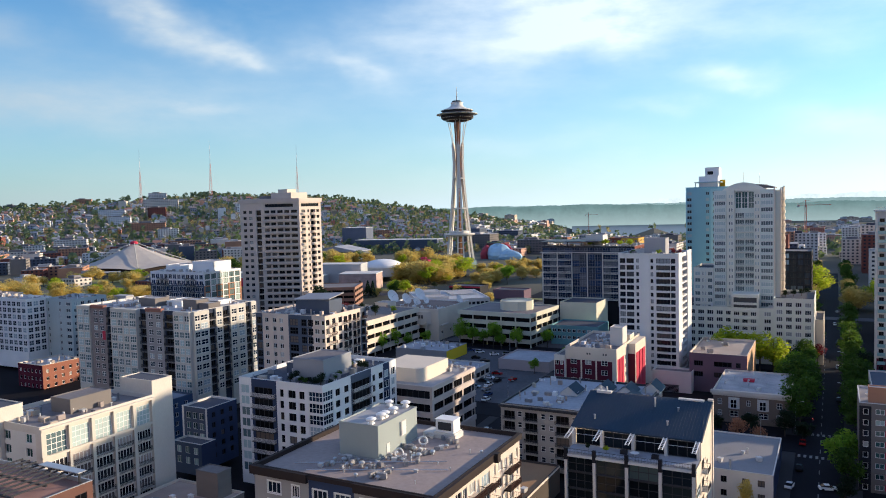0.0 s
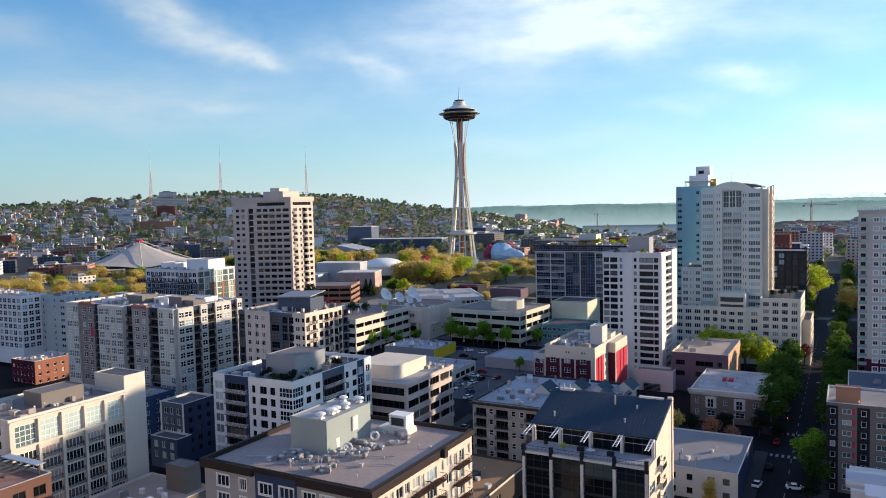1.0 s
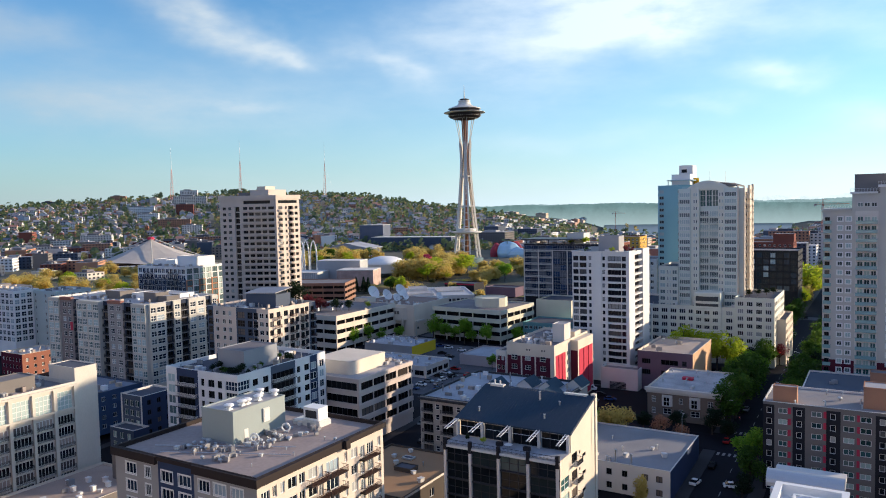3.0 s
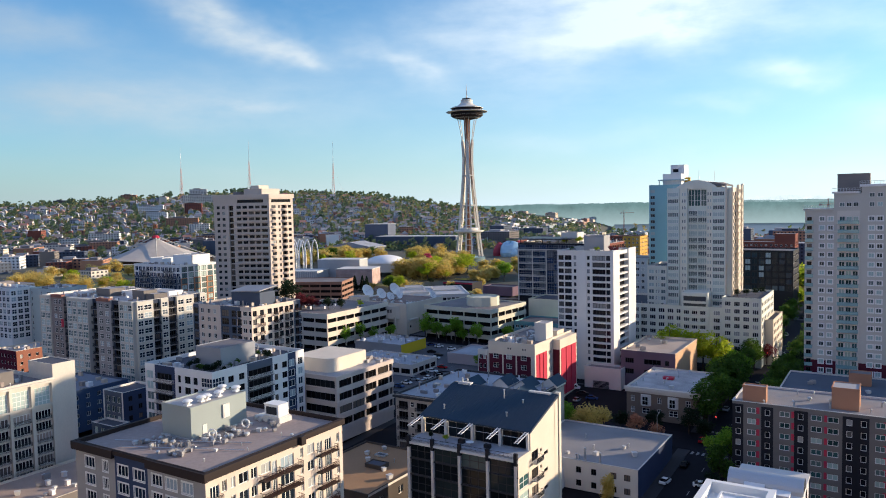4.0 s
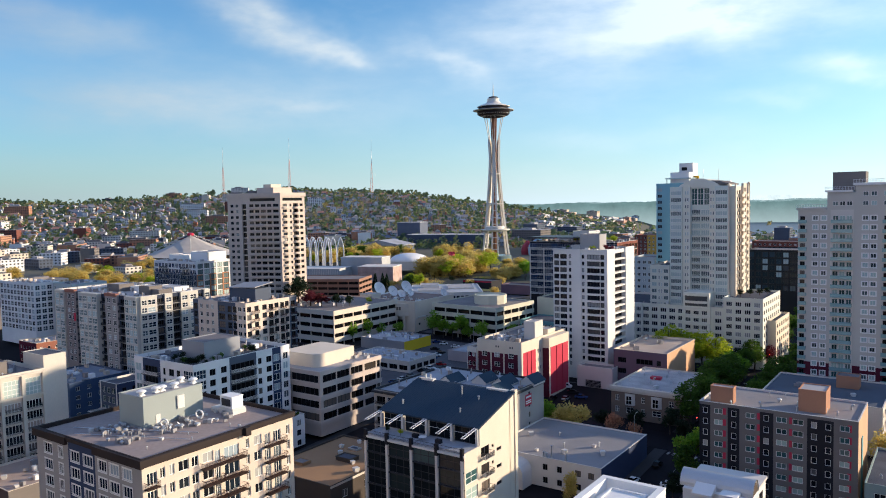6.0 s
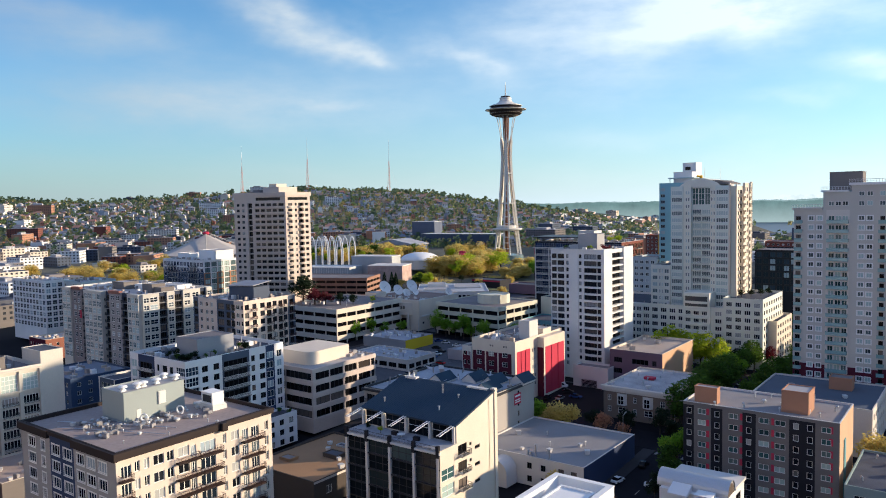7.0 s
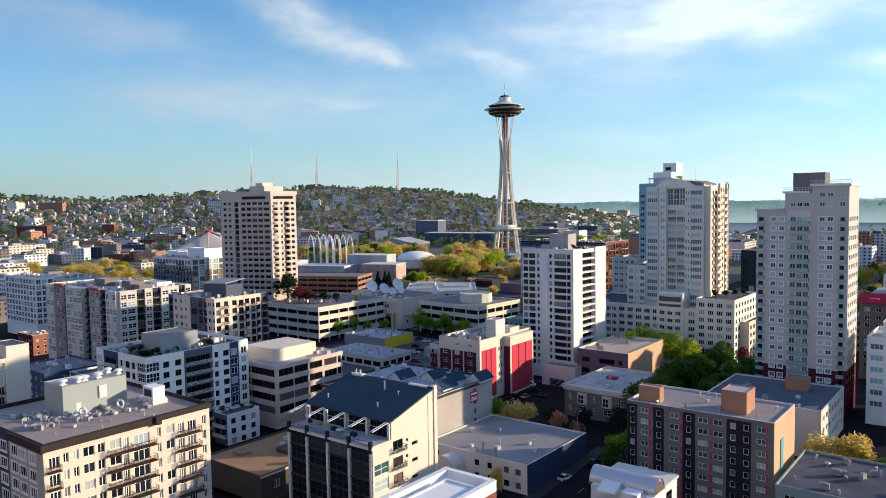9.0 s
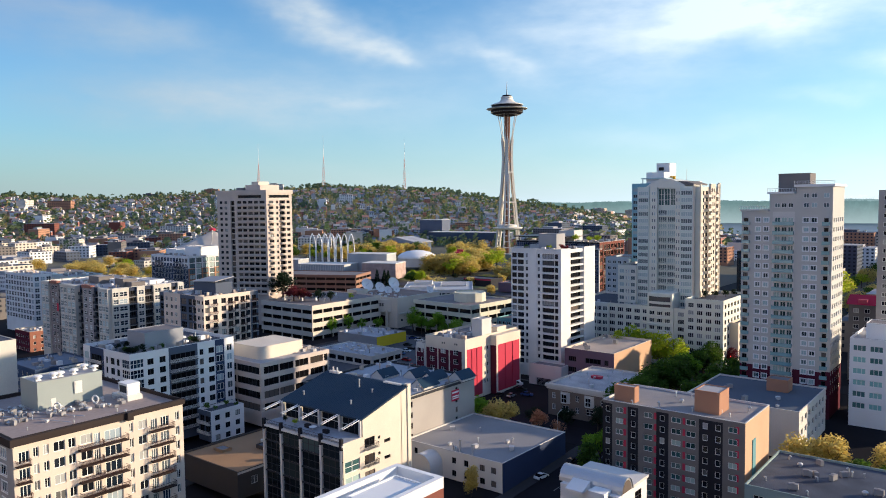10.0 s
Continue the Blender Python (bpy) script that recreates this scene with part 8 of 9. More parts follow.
rng = random.Random(77)
FARMATS = [(WHITE, "white"), (BRICK, "red brick"), (TANCON, "tan concrete"), (PALE, "pale grey"), (SLATE, "slate blue"), (TAUPE, "taupe"), (BRICK2, "orange brick"), (CREAM, "cream")]
KEEP = [(-674, 552, 75), (-346, 688, 40), (-355, 552, 45), (-430, 530, 45), (-300, 290, 40), (-357, 225, 45), (-253, 297, 40), (-310, 205, 32), (-320, 390, 75), (-390, 470, 60), (-345, 770, 85), (-290, 690, 60), (-430, 650, 60)]
done = 0
while done < 106:
    r, yaw = rng.uniform(430, 1120), rng.uniform(36, 84)
    x, y = polar(r, yaw)
    if y < 235 or any(math.hypot(x - a, y - b) < c for a, b, c in KEEP) or (-640 < x < -440 and 330 < y < 480 and rng.random() < 0.8) or (x > -640 and y > 500):
        continue
    mat, word = FARMATS[rng.randrange(8)]
    far_block(x, y, rng.uniform(8, 22), rng.uniform(7, 12), rng.uniform(6, 13) + (6 if r > 900 else 0), math.radians(45 if y > 430 else 0) + (0 if rng.random() < 0.5 else math.pi / 2), mat, (ROOFL, ROOF, ROOFD)[rng.randrange(3)], f"{word} mid-rise block with ranks of windows, far off")
    KEEP.append((x, y, 21))
    done += 1
done = 0
while done < 70:
    r, yaw = rng.uniform(640, 1500), rng.uniform(-24, 27)
    x, y = polar(r, yaw)
    if any(math.hypot(x - a, y - b) < c for a, b, c in KEEP) or -16 < x < 12 or (yaw > 20 and r < 800) or (y < 720 and -190 < x < -30):
        continue
    mat, word = FARMATS[rng.randrange(8)]
    tall = 1.0 if yaw > 8 else 1.5
    far_block(x, y, rng.uniform(10, 24), rng.uniform(9, 16), rng.uniform(8, 22) * tall, 0 if rng.random() < 0.5 else math.pi / 2, mat, (ROOFL, ROOF, ROOFD)[rng.randrange(3)], f"{word} mid-rise block with ranks of windows, far off")
    KEEP.append((x, y, 24))
    done += 1
rng = random.Random(91)
for k in range(34):
    r, yaw = rng.uniform(980, 1750), rng.uniform(31, 76)
    x, y = polar(r, yaw)
    mat, word = ((BRICK2, "orange brick"), (WHITE, "white"), (TANCON, "tan concrete"), (CREAM, "cream"), (BRICK, "red brick"), (PALE, "pale grey"))[k % 6]
    far_block(x, y, rng.uniform(9, 26), rng.uniform(7, 10), rng.uniform(10, 22), math.radians(45) + (0 if rng.random() < 0.6 else math.pi / 2), mat, (ROOFL, ROOF)[k % 2], f"{word} apartment block standing among hillside houses")
for x, y, sx, sy, h, mat, word in ((-1240, 1090, 34, 9, 24, TANCON, "long tan hospital"), (-1420, 1240, 20, 10, 26, PALE, "pale grey apartment"), (-1150, 1000, 16, 10, 22, BRICK, "red brick"), (-1050, 1130, 14, 9, 20, WHITE, "white"), (-1330, 1560, 30, 12, 18, TANCON, "tan hilltop"), (-1620, 1190, 18, 10, 24, BRICK2, "orange brick"), (-1700, 1060, 16, 9, 20, TAUPE, "taupe hilltop"), (-1010, 860, 26, 10, 20, BRICK2, "orange brick"), (-1130, 900, 18, 9, 16, WHITE, "white")):
    far_block(x, y, sx, sy, h, math.radians(45), mat, ROOF, f"{word} block among trees on the hillside")
for x, y, zt in ((-1400, 1175, 206), (-1345, 1337, 234), (-1195, 1480, 226)):
    th = thing("radio_mast", (x, y, gz(x, y)), "slender red and white lattice radio mast on the hilltop", "mast")
    h = zt - gz(x, y)
    g = Geo()
    for sx, sy in ((-1, -1), (1, -1), (0, 1)):
        g.tube((sx * 4.0, sy * 4.0, 0), (sx * 0.7, sy * 0.7, h * 0.62), 0.4, 0.25, 4)
    for k in range(14):
        z = h * 0.62 * k / 14
        s = 4.0 - 3.3 * k / 14
        g.tube((-s, -s, z), (s, -s, z + 4), 0.2, n=4).tube((s, -s, z), (0, s, z + 4), 0.2, n=4).tube((0, s, z), (-s, -s, z + 4), 0.2, n=4)
    part("lattice", g, surf("mast_red", (0.5, 0.25, 0.22)) if "mast_red" not in bpy.data.materials else bpy.data.materials["mast_red"], th)
    part("pole", Geo().tube((0, 0, h * 0.6), (0, 0, h), 0.55, 0.15, 6), STEEL, th)
    part("wires", Geo().tube((0, 0, h * 0.55), (30, 10, 2), 0.06, n=4).tube((0, 0, h * 0.55), (-24, 20, 2), 0.06, n=4), STEEL, th)


# blocks and trees along the long street
rng = random.Random(17)
for x, y, sx, sy, h in ((-44, 560, 15, 13, 17), (-52, 610, 18, 12, 24), (-40, 660, 14, 12, 15), (-48, 760, 17, 13, 28), (-42, 830, 14, 14, 22), (-60, 900, 20, 13, 33), (-46, 985, 16, 14, 26), (32, 420, 13, 12, 14), (36, 470, 14, 13, 21), (34, 520, 13, 14, 26), (42, 585, 18, 13, 18), (36, 640, 14, 13, 30), (40, 705, 16, 13, 24), (34, 780, 13, 14, 35), (44, 850, 18, 13, 28), (38, 930, 14, 13, 38), (84, 450, 16, 14, 24), (88, 560, 17, 14, 30), (90, 680, 17, 14, 34), (96, 800, 18, 14, 42)):
    mat, word = FARMATS[rng.randrange(8)]
    far_block(x, y, sx, sy, h, 0, mat, (ROOFL, ROOF, ROOFD)[rng.randrange(3)], f"{word} mid-rise block along the long street")
for k, y in enumerate(range(500, 800, 25)):
    tree(("green", "lime", "olive")[k % 3], -15.5, y, rng.uniform(11, 16), None, k, 1.1)
    tree(("olive", "green", "green")[k % 3], 7.5, y + 10, rng.uniform(11, 16), None, k, 1.1)

# added unseen blocks behind and beside the flight line, to shade the streets
rng = random.Random(64)
for k in range(15):
    x = -330 + 44 * k
    mat, word = FARMATS[rng.randrange(8)]
    far_block(x, -95 - rng.uniform(0, 30), 17, 18, rng.uniform(85, 150), 0, mat, ROOF, f"tall {word} unseen block added to shade the streets", 3.8)
for x, y, h in ((-70, 20, 28), (-30, 10, 26), (10, 30, 30), (-250, 40, 40), (-210, 20, 45), (-300, 90, 40), (125, 60, 40), (130, 110, 45), (122, 160, 35), (128, 215, 30)):
    mat, word = FARMATS[rng.randrange(8)]
    far_block(x, y, 15, 14, h, 0, mat, ROOF, f"{word} unseen mid-rise block added to shade nearby walls")


# far ridges beyond the lake: a plain glowing backdrop, haze painted into its colour
def ridge(name, r, yaw0, yaw1, base, top, rough, colour, seed, label, foot=0.6):
    v, f = [], []
    n = int((yaw1 - yaw0) * 22)
    for k in range(n + 1):
        yaw = yaw0 + (yaw1 - yaw0) * k / n
        x, y = polar(r, yaw)
        t = top(yaw) + rough * (noise.noise((yaw * 0.5, seed, 0)) * 1.2 + noise.noise((yaw * 2.7, seed, 3)) * 0.5 + noise.noise((yaw * 11, seed, 6)) * 0.3 + abs(noise.noise((yaw * 38, seed, 9))) * 0.5)
        v += [(x, y, base), (x, y, t)]
        if k:
            f.append((2 * k, 2 * k - 2, 2 * k - 1, 2 * k + 1))
    m = bpy.data.materials.new(name)
    m.use_nodes = True
    nn, l = m.node_tree.nodes, m.node_tree.links
    nn.remove(nn["Principled BSDF"])
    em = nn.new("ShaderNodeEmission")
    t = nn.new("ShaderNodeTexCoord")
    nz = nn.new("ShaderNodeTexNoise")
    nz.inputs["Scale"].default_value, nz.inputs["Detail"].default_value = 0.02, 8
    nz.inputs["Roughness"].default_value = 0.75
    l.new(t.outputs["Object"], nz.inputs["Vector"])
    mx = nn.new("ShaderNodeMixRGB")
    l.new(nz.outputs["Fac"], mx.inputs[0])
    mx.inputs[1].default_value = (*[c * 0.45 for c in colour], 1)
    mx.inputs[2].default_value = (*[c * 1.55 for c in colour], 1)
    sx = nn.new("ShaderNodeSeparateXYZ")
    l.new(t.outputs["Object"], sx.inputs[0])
    # painted mist: the colour grows paler toward the foot
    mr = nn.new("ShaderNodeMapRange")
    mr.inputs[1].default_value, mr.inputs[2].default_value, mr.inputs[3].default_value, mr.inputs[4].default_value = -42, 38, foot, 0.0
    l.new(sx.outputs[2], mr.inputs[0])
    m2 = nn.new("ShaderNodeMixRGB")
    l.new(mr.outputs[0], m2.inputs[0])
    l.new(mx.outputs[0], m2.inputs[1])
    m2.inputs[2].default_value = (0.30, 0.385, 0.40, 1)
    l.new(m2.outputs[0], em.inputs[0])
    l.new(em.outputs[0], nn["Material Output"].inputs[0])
    g = Geo().shared(v, f)
    return tagged(part("backdrop", g, m), label, "backdrop", kind="structure")


ridge("near_far_ridge", 3100, -55, 34, -60, lambda a: 40 + 0.62 * min(18, max(0, a - 2)), 4.5, (0.10, 0.17, 0.175), 1.5, "wooded ridge beyond the lake with haze painted in", 0.75)
ridge("far_ridge", 4200, -60, 40, -60, lambda a: 46 + 0.5 * max(0, 6 - a), 5, (0.17, 0.255, 0.27), 7.5, "second wooded ridge, painted paler for distance haze", 0.6)
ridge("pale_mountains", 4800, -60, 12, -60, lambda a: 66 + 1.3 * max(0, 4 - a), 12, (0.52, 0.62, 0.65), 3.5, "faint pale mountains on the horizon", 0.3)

# ---- roof clutter, cars, lamps ----
def vent_mesh(kind):
    g = Geo()
    if kind == "pipe":
        g.tube((0, 0, 0), (0, 0, 0.9), 0.13, n=8).tube((0, 0, 0.9), (0, 0, 1.05), 0.24, 0.18, 8)
    elif kind == "goose":
        g.tube((0, 0, 0), (0, 0, 0.8), 0.17, n=8).tube((0, 0, 0.8), (0.28, 0, 1.02), 0.17, n=8).tube((0.28, 0, 1.02), (0.5, 0, 0.75), 0.17, n=8)
    elif kind == "mushroom":
        g.tube((0, 0, 0), (0, 0, 0.45), 0.3, n=10).lathe([(0.3, 0.45), (0.62, 0.5), (0.62, 0.72), (0.4, 0.95), (0.02, 1.02)], 12)
    elif kind == "box":
        g.box(-0.4, 0.4, -0.35, 0.35, 0, 0.25).box(-0.5, 0.5, -0.45, 0.45, 0.25, 0.75).box(-0.55, 0.55, -0.5, 0.5, 0.75, 0.82)
    elif kind == "fan":
        g.box(-0.55, 0.55, -0.55, 0.55, 0, 0.3).lathe([(0.45, 0.3), (0.5, 0.75), (0.95, 0.8), (1.0, 1.0), (0.6, 1.25), (0.02, 1.3)], 14)
    elif kind == "unit":
        g.box(-0.75, 0.75, -0.4, 0.4, 0.18, 1.15).box(-0.65, -0.55, -0.35, 0.35, 0, 0.18).box(0.55, 0.65, -0.35, 0.35, 0, 0.18)
        g.lathe([(0.32, 1.15), (0.34, 1.24), (0.05, 1.24)], 12)
    return g


VENTS = {k: vent_mesh(k).mesh("roof_vent", [m]) for k, m in (("pipe", STEEL), ("goose", STEEL), ("mushroom", STEEL), ("box", surf("dull_white_metal", (0.6, 0.59, 0.57), rough=0.45)), ("fan", BRIGHT), ("unit", surf("grey_metal_unit", (0.3, 0.29, 0.29), rough=0.5)))}
VLABEL = {"pipe": "small capped steel vent pipe", "goose": "bent steel gooseneck roof vent", "mushroom": "steel mushroom-shaped roof vent", "box": "white boxy louvred roof vent", "fan": "white round roof extract fan", "unit": "grey metal roof cooling unit"}


def vent(kind, x, y, z, turn=0.0, size=1.0):
    ob = part("roof_vent", VENTS[kind], None, at=(x, y, z), turn=turn)
    ob.scale = (size, size, size)
    return tagged(ob, VLABEL[kind], "roof vent", "vents on the roofs")


rng = random.Random(5)
kinds = ["pipe", "goose", "mushroom", "box", "unit", "unit", "mushroom", "pipe"]
for k in range(44):
    vent(kinds[rng.randrange(8)], rng.uniform(-79, -66), rng.uniform(96.5, 103.6), 18.2, rng.uniform(0, 360), rng.uniform(0.5, 0.85))
for k in range(48):
    vent(kinds[rng.randrange(8)], rng.uniform(-70.4, -64), rng.uniform(104, 121), 18.2, rng.uniform(0, 360), rng.uniform(0.5, 0.9))
for k in range(9):
    vent(kinds[rng.randrange(8)], rng.uniform(-64, -56), rng.uniform(97, 123), 18.2, rng.uniform(0, 360), rng.uniform(0.5, 0.7))
for y in (105.4, 108.6, 109.9, 112.8, 117.2):
    vent("fan", -73.2, y, 24.3, 0, 0.95)
vent("fan", -76.5, 116.6, 24.3, 0, 0.9)
hv = thing("rooftop_air_unit", (-66.5, 121.5, 18.2), "white boxy rooftop air handling unit on a grey stand", "air unit")
part("casing", Geo().box(-1.9, 1.9, -1.4, 1.4, 1.2, 3.5).box(-2.0, 2.0, -1.5, 1.5, 3.5, 3.65), BRIGHT, hv)
part("grille", Geo().box(-1.4, 1.4, -1.46, -1.41, 1.6, 3.1), DFRAME, hv)
part("stand", Geo().box(-4.5, 2.4, -1.7, 1.7, 0, 0.9).box(-2.2, 2.2, -1.6, 1.6, 0.9, 1.2), PALE, hv)
for k in range(2):
    th = thing("ring_vent", (-68.8 + 0.6 * k, 107.2 + 7.6 * k, 18.2), "round white ring-shaped roof exhaust", "roof vent", "vents on the roofs", turn=25)
    g = Geo()
    for i in range(16):
        a, b = 2 * math.pi * i / 16, 2 * math.pi * (i + 1) / 16
        g.tube((0.75 * math.cos(a), 0, 1.0 + 0.75 * math.sin(a)), (0.75 * math.cos(b), 0, 1.0 + 0.75 * math.sin(b)), 0.17, n=6)
    part("ring", g, BRIGHT, th)
    part("foot", Geo().box(-0.4, 0.4, -0.35, 0.35, 0, 0.3), STEEL, th)
lad = thing("roof_pipe_run", (0, 0, 18.2), "long grey pipes running across the roof on blocks", "pipe")
part("pipe", Geo().tube((-84, 97.5, 0.25), (-60, 108.5, 0.25), 0.09, n=6), STEEL, lad)
part("pipe", Geo().tube((-80, 95.5, 0.25), (-58, 105.0, 0.25), 0.07, n=6), STEEL, lad)
ROOFS = [(-143, -118, 150, 182, 16.1, 16, ("unit", "mushroom", "pipe", "unit")), (-130, -107, 209, 214.5, 8.5, 8, ("unit", "goose", "pipe")), (6, 37, 208, 224.5, 10.25, 14, ("pipe", "goose", "mushroom")), (-172, -153, 97, 124, 16.1, 16, ("unit", "box", "pipe")),
         (-262, -205, 189, 218, 26.1, 40, ("unit", "box", "pipe", "mushroom")), (-180, -152, 197, 219, 25.8, 22, ("unit", "box", "pipe")), (-48, -31, 284, 313, 4.6, 7, ("unit", "box")), (-35, -15, 250, 277, 0.2, 12, ("box", "pipe", "goose")), (-44, -16, 192, 219, -5.05, 8, ("pipe", "goose", "box")),
         ]
ROOFS += [(43, 86, 203, 226, -1.0, 34, ("unit", "goose", "mushroom", "pipe")), (-82, -68, 245, 275, 11.6, 14, ("unit", "mushroom", "box")), (-82, -50, 188, 200, 6.1, 8, ("pipe", "box")), (10, 38, 252, 279, 3.2, 5, ("box", "unit")), (-75, -66, 289, 302, 40.6, 5, ("unit", "box")), (-325, -290, 278, 302, 30.4, 12, ("unit", "box")), (-149, -129, 106, 120, -6.5, 8, ("unit", "box")), (-86, -66, 150, 176, -6.0, 6, ("box", "pipe"))]
for x0, x1, y0, y1, z, n, ks in ROOFS:
    for k in range(n):
        vent(ks[rng.randrange(len(ks))], rng.uniform(x0, x1), rng.uniform(y0, y1), z, rng.uniform(0, 360), rng.uniform(0.8, 1.4))

# small plant on the farther roofs, too fine to count
PLANT = palette("roof_plant", [(0.75, 0.74, 0.72), (0.45, 0.44, 0.43), (0.20, 0.20, 0.21), (0.52, 0.42, 0.33), (0.62, 0.62, 0.64), (0.33, 0.27, 0.24)], 0.6)
small = [(-262, -205, 189, 218, 26.1, 70), (-180, -152, 197, 219, 25.8, 40), (-325, -290, 278, 302, 30.4, 40), (-236, -198, 289, 335, 8.3, 26), (-214, -187, 341, 352, 7.2, 26), (-375, -339, 214, 225, 22.6, 30), (-337, -320, 224, 241, 22.0, 22), (-321, -286, 233, 249, 13.0, 20), (-317, -302, 196, 213, -2.4, 16), (-152, -100, 411, 438, 36.4, 44), (-183, -158, 294, 313, -4.4, 22), (-162, -131, 263, 280, -5.0, 24), (-82, -68, 246, 275, 11.6, 30), (-75, -56, 289, 313, 40.6, 24), (-78, -21, 340, 345, 14.1, 24), (-171, -152, 97, 124, 16.1, 30), (-143, -118, 150, 183, 16.1, 46), (-130, -107, 208, 215, 8.5, 10), (-83, -48, 188, 221, 6.1, 30), (-214, -191, 154, 172, 1.5, 24)] + FARROOFS
g, rng = Geo(), random.Random(58)
for x0, x1, y0, y1, z, n in small:
    for k in range(n):
        x, y, a, b, h = rng.uniform(x0, x1), rng.uniform(y0, y1), rng.uniform(0.25, 1.1), rng.uniform(0.25, 0.9), rng.uniform(0.5, 1.6)
        if rng.random() < 0.3:
            g.tube((x, y, z - 0.1), (x, y, z + h * 1.3), 0.14 + 0.1 * a, n=6)
        else:
            g.box(x - a, x + a, y - b, y + b, z - 0.1, z + h)
tagged(part("roof_plant", g, PLANT), "small grey and white vents, boxes and pipes on roofs", "roof plant", kind="stuff")

CARPAINT = [surf("white_car_paint", (0.75, 0.75, 0.74), rough=0.25, var=0.02, bump=0), surf("black_car_paint", (0.02, 0.02, 0.022), rough=0.2, var=0.02, bump=0), surf("silver_car_paint", (0.45, 0.46, 0.47), rough=0.25, var=0.02, bump=0, metal=0.5), surf("red_car_paint", (0.35, 0.02, 0.02), rough=0.22, var=0.02, bump=0), surf("blue_car_paint", (0.03, 0.06, 0.16), rough=0.22, var=0.02, bump=0)]
CRANERED = surf("faded_crane_red", (0.52, 0.24, 0.18), rough=0.6)
SIGNAL = bpy.data.materials.new("red_signal_light")
SIGNAL.use_nodes = True
SIGNAL.node_tree.nodes["Principled BSDF"].inputs["Base Color"].default_value = (0.6, 0.02, 0.02, 1)
SIGNAL.node_tree.nodes["Principled BSDF"].inputs["Emission Color"].default_value = (1.0, 0.06, 0.05, 1)
SIGNAL.node_tree.nodes["Principled BSDF"].inputs["Emission Strength"].default_value = 3.0
RUBBER = surf("tyre_rubber", (0.02, 0.02, 0.02), rough=0.9)
CARS = {}


def loft(g, rows, m=0):
    """Sections (x, half width, z0, z1) joined along x."""
    v = [p for x, w, a, b in rows for p in ((x, -w, a), (x, w, a), (x, w * 0.94, b), (x, -w * 0.94, b))]
    n = len(rows)
    f = [(4 * j + i, 4 * j + 4 + i, 4 * j + 4 + (i + 1) % 4, 4 * j + (i + 1) % 4) for j in range(n - 1) for i in range(4)] + [(3, 2, 1, 0), (4 * n - 4, 4 * n - 3, 4 * n - 2, 4 * n - 1)]
    return g.shared(v, [tuple(reversed(q)) for q in f], m)


def car(x, y, turn, paint, van=False):
    key = ("van" if van else "car", paint)
    if key not in CARS:
        if van:
            body = loft(Geo(), [(-2.5, 0.9, 0.35, 0.9), (-2.45, 0.95, 0.32, 1.95), (1.1, 0.97, 0.3, 2.0), (1.75, 0.95, 0.3, 1.15), (2.5, 0.85, 0.35, 0.95)])
            cab = loft(Geo(), [(0.6, 0.985, 1.15, 1.8), (1.2, 0.985, 1.15, 1.78), (1.72, 0.96, 1.16, 1.2)])
        else:
            body = loft(Geo(), [(-2.2, 0.8, 0.4, 0.8), (-2.0, 0.88, 0.3, 0.95), (-0.9, 0.9, 0.28, 0.98), (0.9, 0.9, 0.28, 0.95), (1.9, 0.86, 0.3, 0.8), (2.2, 0.75, 0.38, 0.65)])
            cab = loft(Geo(), [(-1.75, 0.78, 0.93, 0.98), (-1.0, 0.78, 0.93, 1.42), (0.3, 0.76, 0.93, 1.45), (1.15, 0.78, 0.92, 0.97)])
        wheel = Geo().tube((0, -0.11, 0), (0, 0.11, 0), 0.33, n=14)
        roof = loft(Geo(), [(-0.95, 0.7, 1.42, 1.46), (0.28, 0.7, 1.44, 1.48)]) if not van else loft(Geo(), [(-2.4, 0.9, 1.96, 2.02), (1.0, 0.9, 1.99, 2.04)])
        CARS[key] = (body.mesh("body", [CARPAINT[paint]]), cab.mesh("windows", [GLASSD]), wheel.mesh("wheel", [RUBBER]), roof.mesh("roof_panel", [CARPAINT[paint]]))
    b, c, w, r = CARS[key]
    word = ("white", "black", "silver", "dark red", "dark blue")[paint]
    th = thing("van" if van else "car", (x, y, gz(x, y) + 0.06), f"{word} {'delivery van' if van else 'car'} parked on dark asphalt", "van" if van else "car", "parked cars", turn=turn)
    part("body", b, None, th)
    part("glasshouse", c, None, th)
    part("roof_panel", r, None, th)
    for sx in (-1.35, 1.35):
        for sy in (-0.8, 0.8):
            part("wheel", w, None, th, at=(sx, sy, 0.33))


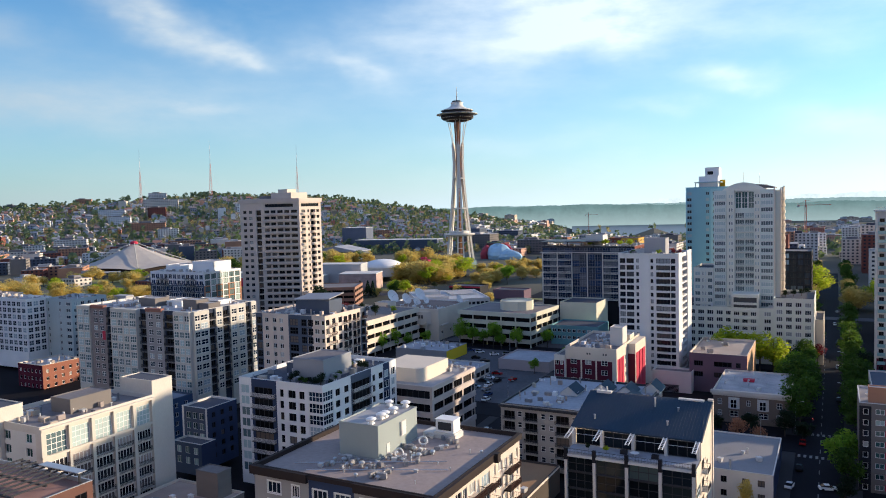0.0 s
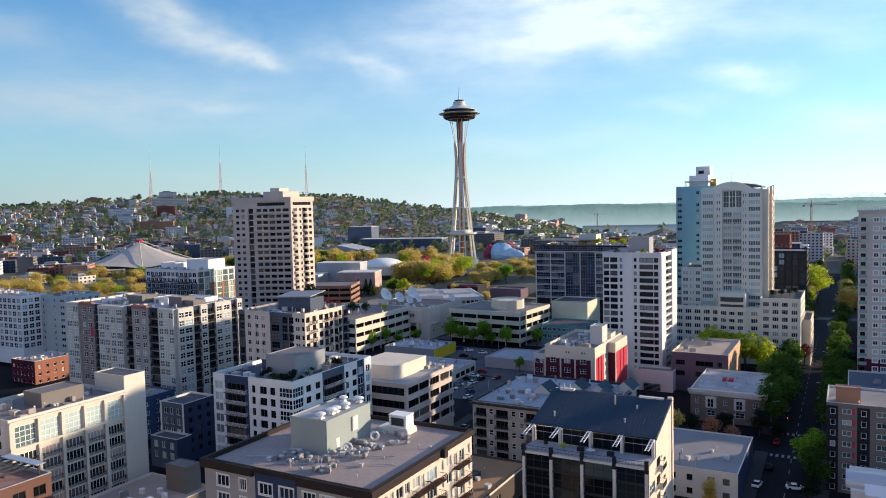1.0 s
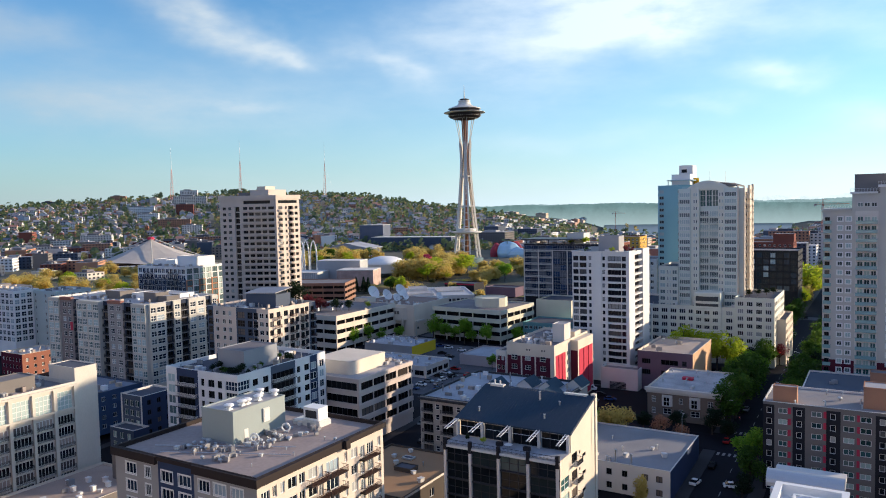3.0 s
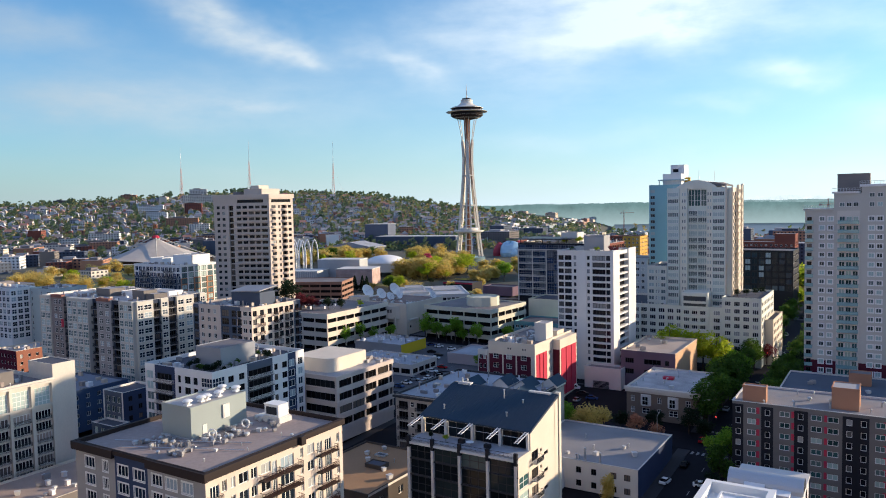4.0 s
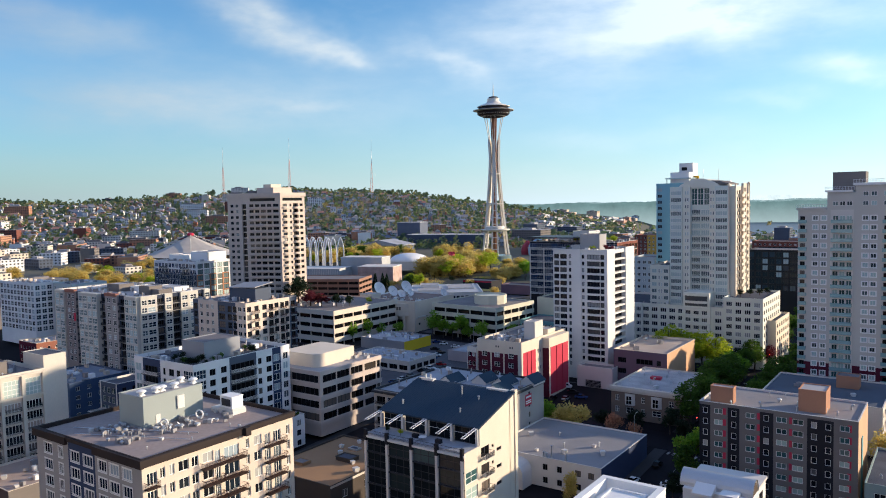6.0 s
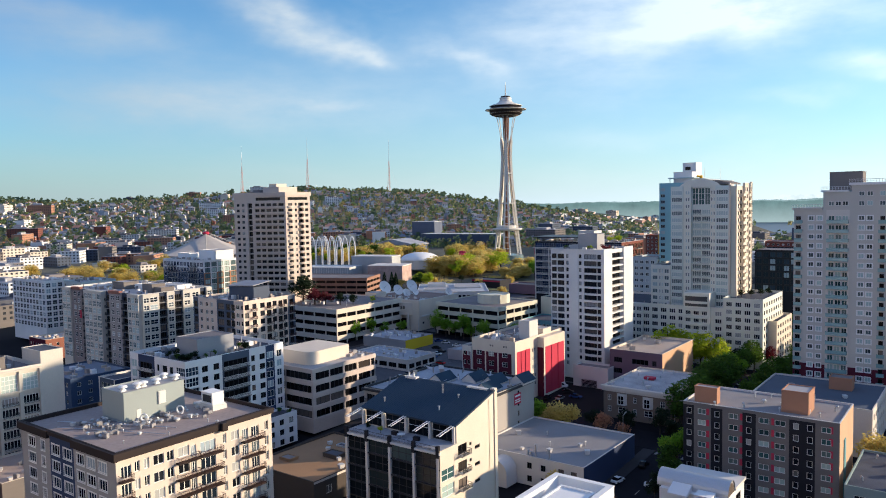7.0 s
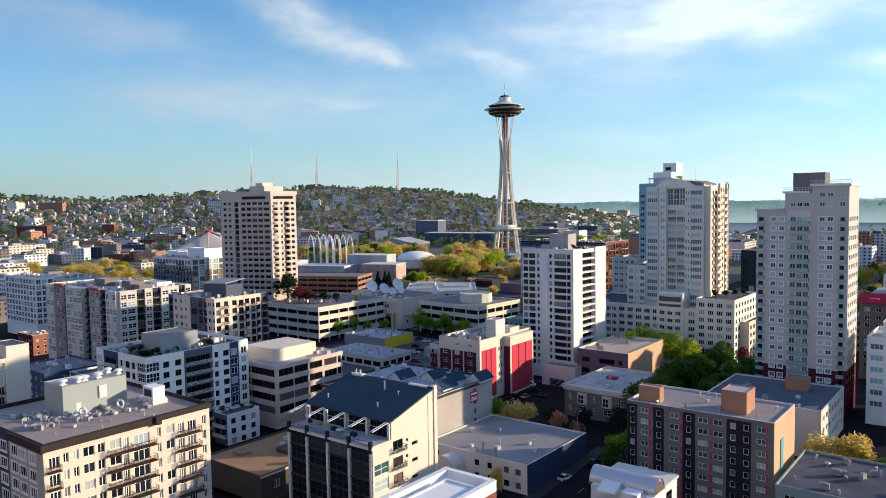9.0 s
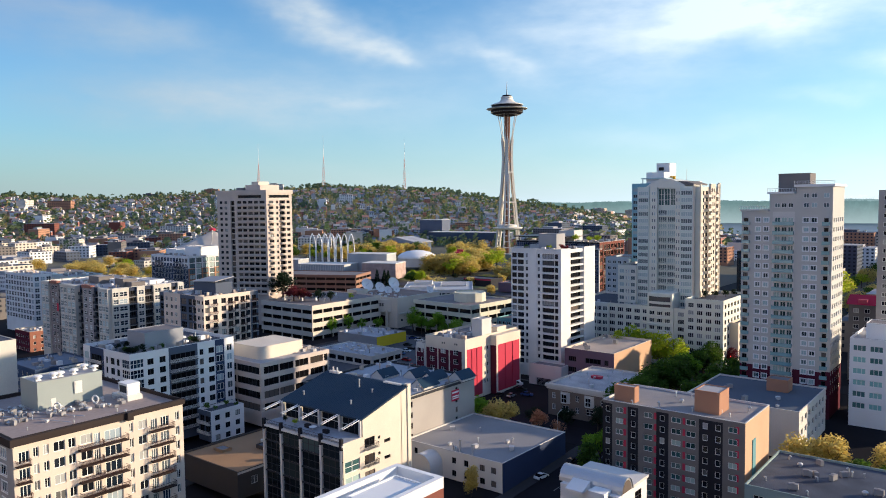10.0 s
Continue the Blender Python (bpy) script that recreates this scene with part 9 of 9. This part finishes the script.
car(-63.8, 271.5, 12, 0, True)
PARKED = ((-58, 266, 20, 1), (-57, 258, 90, 2), (-61, 256, 95, 1), (-53, 262, 10, 4), (-11.3, 203, 80, 0), (-2.6, 204.5, 15, 0), (-9.6, 216, 90, 1), (-9.4, 236, 90, 3), (-8.9, 268, 90, 2), (0.3, 285, 90, 1), (-9.0, 300, 90, 4), (0.2, 340, 90, 0), (-9.2, 372, 90, 2), (0.3, 395, 90, 1), (-9.2, 420, 90, 0), (-1.0, 455, 90, 0), (-8.8, 480, 90, 1), (0.2, 505, 90, 2))
PARKED_LOT = ((-126, 247, 5, 4), (-126, 252.4, 5, 0), (-126, 257.8, 5, 2), (-126, 265.9, 5, 1), (-126, 271.3, 5, 0), (-126, 279.4, 5, 3), (-143, 285, 95, 2), (-152, 318, 35, 0), (-96, 262, 90, 1), (-72, 262, 5, 0), (-70, 254, 5, 2), (-158, 320, 35, 4), (-228, 318, 10, 0), (-215, 319, 10, 1), (-98, 318, 90, 2), (-143.2, 315.2, 30, 0), (-138, 318, 30, 2), (-148, 305, 20, 1), (-122, 262, 80, 0), (-121, 268, 80, 1), (-120.5, 256, 80, 2), (-137, 288, 15, 4), (-139, 294, 15, 0), (-141, 300, 15, 1), (-150, 290, 100, 2), (-101.4, 178, 90, 0), (-92, 200, 90, 1), (-101, 214, 90, 2), (-116, 272, 80, 3), (-117, 250, 80, 4), (-115, 244, 80, 0), (-172, 318, 40, 1), (-166, 322, 35, 2), (-196, 322, 20, 0))
for x, y, t, p in PARKED + PARKED_LOT:
    car(x, y, t, p)

LAMPS = Geo().tube((0, 0, 0), (0, 0, 9.2), 0.12, 0.07, 7).tube((0, 0, 9.2), (1.9, 0, 9.75), 0.06, n=6).box(1.5, 2.4, -0.14, 0.14, 9.66, 9.82).mesh("post", [STEEL])
for x, y, t in ((-20, 226.5, 90), (-11.8, 246, 0), (2.0, 271, 180), (-11.6, 300, 0), (2.2, 326, 180), (-11.6, 344, 0), (-16, 344, 90), (-60, 226.5, 90), (-104.5, 240, 0), (-140, 326.5, 90), (-176, 326.5, 90), (-120, 226.5, 90), (-88, 300, 180)):
    th = thing("street_lamp", (x, y, gz(x, y)), "tall grey steel street lamp with a curved arm", "street lamp", "street lamps", turn=t)
    part("post", LAMPS, None, th)
# deck furniture of the lofts
for x, y, k in ((-43.5, 148.4, 0), (-40, 149.2, 1), (-37.6, 148.6, 2), (-33.5, 148.8, 1), (-47.5, 149, 0)):
    if k == 0:
        tree("lime" if x > -45 else "dark", x, y, 1.7, 9.7, 1, 1.2)
    elif k == 1:
        part("planter", Geo().box(-0.7, 0.7, -0.45, 0.45, 0, 0.8).box(-0.6, 0.6, -0.35, 0.35, 0.8, 0.86), BLACKP, at=(x, y, 9.7))
    else:
        th = thing("deck_table", (x, y, 9.7), "round white table with chairs on the deck", "table")
        part("tabletop", Geo().lathe([(0.9, 0.72), (0.92, 0.76), (0.02, 0.78)], 16), BRIGHT, th)
        part("pedestal", Geo().tube((0, 0, 0), (0, 0, 0.72), 0.1, n=8), STEEL, th)
for ob in scene.objects:
    if ob.name.startswith("planter"):
        tagged(ob, "black square planter box on the deck", "planter")
for k in range(26):
    x, y = rng.uniform(-131, -118), rng.uniform(150, 158 if k % 2 else 176)
    if -133 < x < -121 and 156 < y < 170:
        continue
    ob = tree("dark" if k % 3 else "green", x, y, rng.uniform(1.4, 2.8), 16.1, k, 1.3)


# traffic signals at the crossings
for x, y, t in ((-12.4, 243.0, 0), (2.6, 228.0, 180), (-12.4, 341.8, 0), (2.6, 327.2, 180), (-89.5, 243, 0)):
    th = thing("traffic_signal", (x, y, gz(x, y)), "dark pole with a mast arm and red traffic signal", "traffic signal", "traffic signals", turn=t)
    part("pole", Geo().tube((0, 0, 0), (0, 0, 5.8), 0.1, 0.08, 7).tube((0, 0, 5.5), (5.5, 0, 5.9), 0.06, n=6), DFRAME, th)
    hd = part("signal_head", Geo().box(5.2, 5.6, -0.2, 0.2, 4.9, 6.0), DFRAME, th)
    part("lens", Geo().box(5.28, 5.52, -0.26, -0.2, 5.66, 5.9), SIGNAL, hd, "red signal lens")

# tower cranes far off
for x, y, top, turn in ((-30, 931, 52, 12), (-540, 1790, 30, 40)):
    th = thing("tower_crane", (x, y, gz(x, y)), "pale red lattice tower crane above distant blocks", "crane", turn=turn)
    h = top - gz(x, y)
    g = Geo()
    for sx in (-0.9, 0.9):
        for sy in (-0.9, 0.9):
            g.tube((sx, sy, 0), (sx, sy, h), 0.2, n=4)
    for k in range(int(h / 3)):
        g.tube((-0.9, -0.9, 3 * k), (0.9, -0.9, 3 * k + 3), 0.12, n=4).tube((0.9, 0.9, 3 * k), (-0.9, 0.9, 3 * k + 3), 0.12, n=4)
    part("mast", g, CRANERED, th)
    part("jib", Geo().tube((-9, 0, h), (26, 0, h), 0.3, n=4).tube((-9, 0, h + 1.6), (26, 0, h + 0.4), 0.2, n=4).tube((0, 0, h + 6), (20, 0, h), 0.12, n=4).tube((0, 0, h + 6), (-8, 0, h), 0.12, n=4), CRANERED, th)
    part("cab", Geo().box(-1.0, 1.0, -1.0, 1.0, h - 2.2, h).box(-0.4, 0.4, -0.4, 0.4, h, h + 6), CRANERED, th)
    part("counterweight", Geo().box(-9, -6.5, -0.8, 0.8, h - 1.8, h - 0.2), CONCRETE, th)
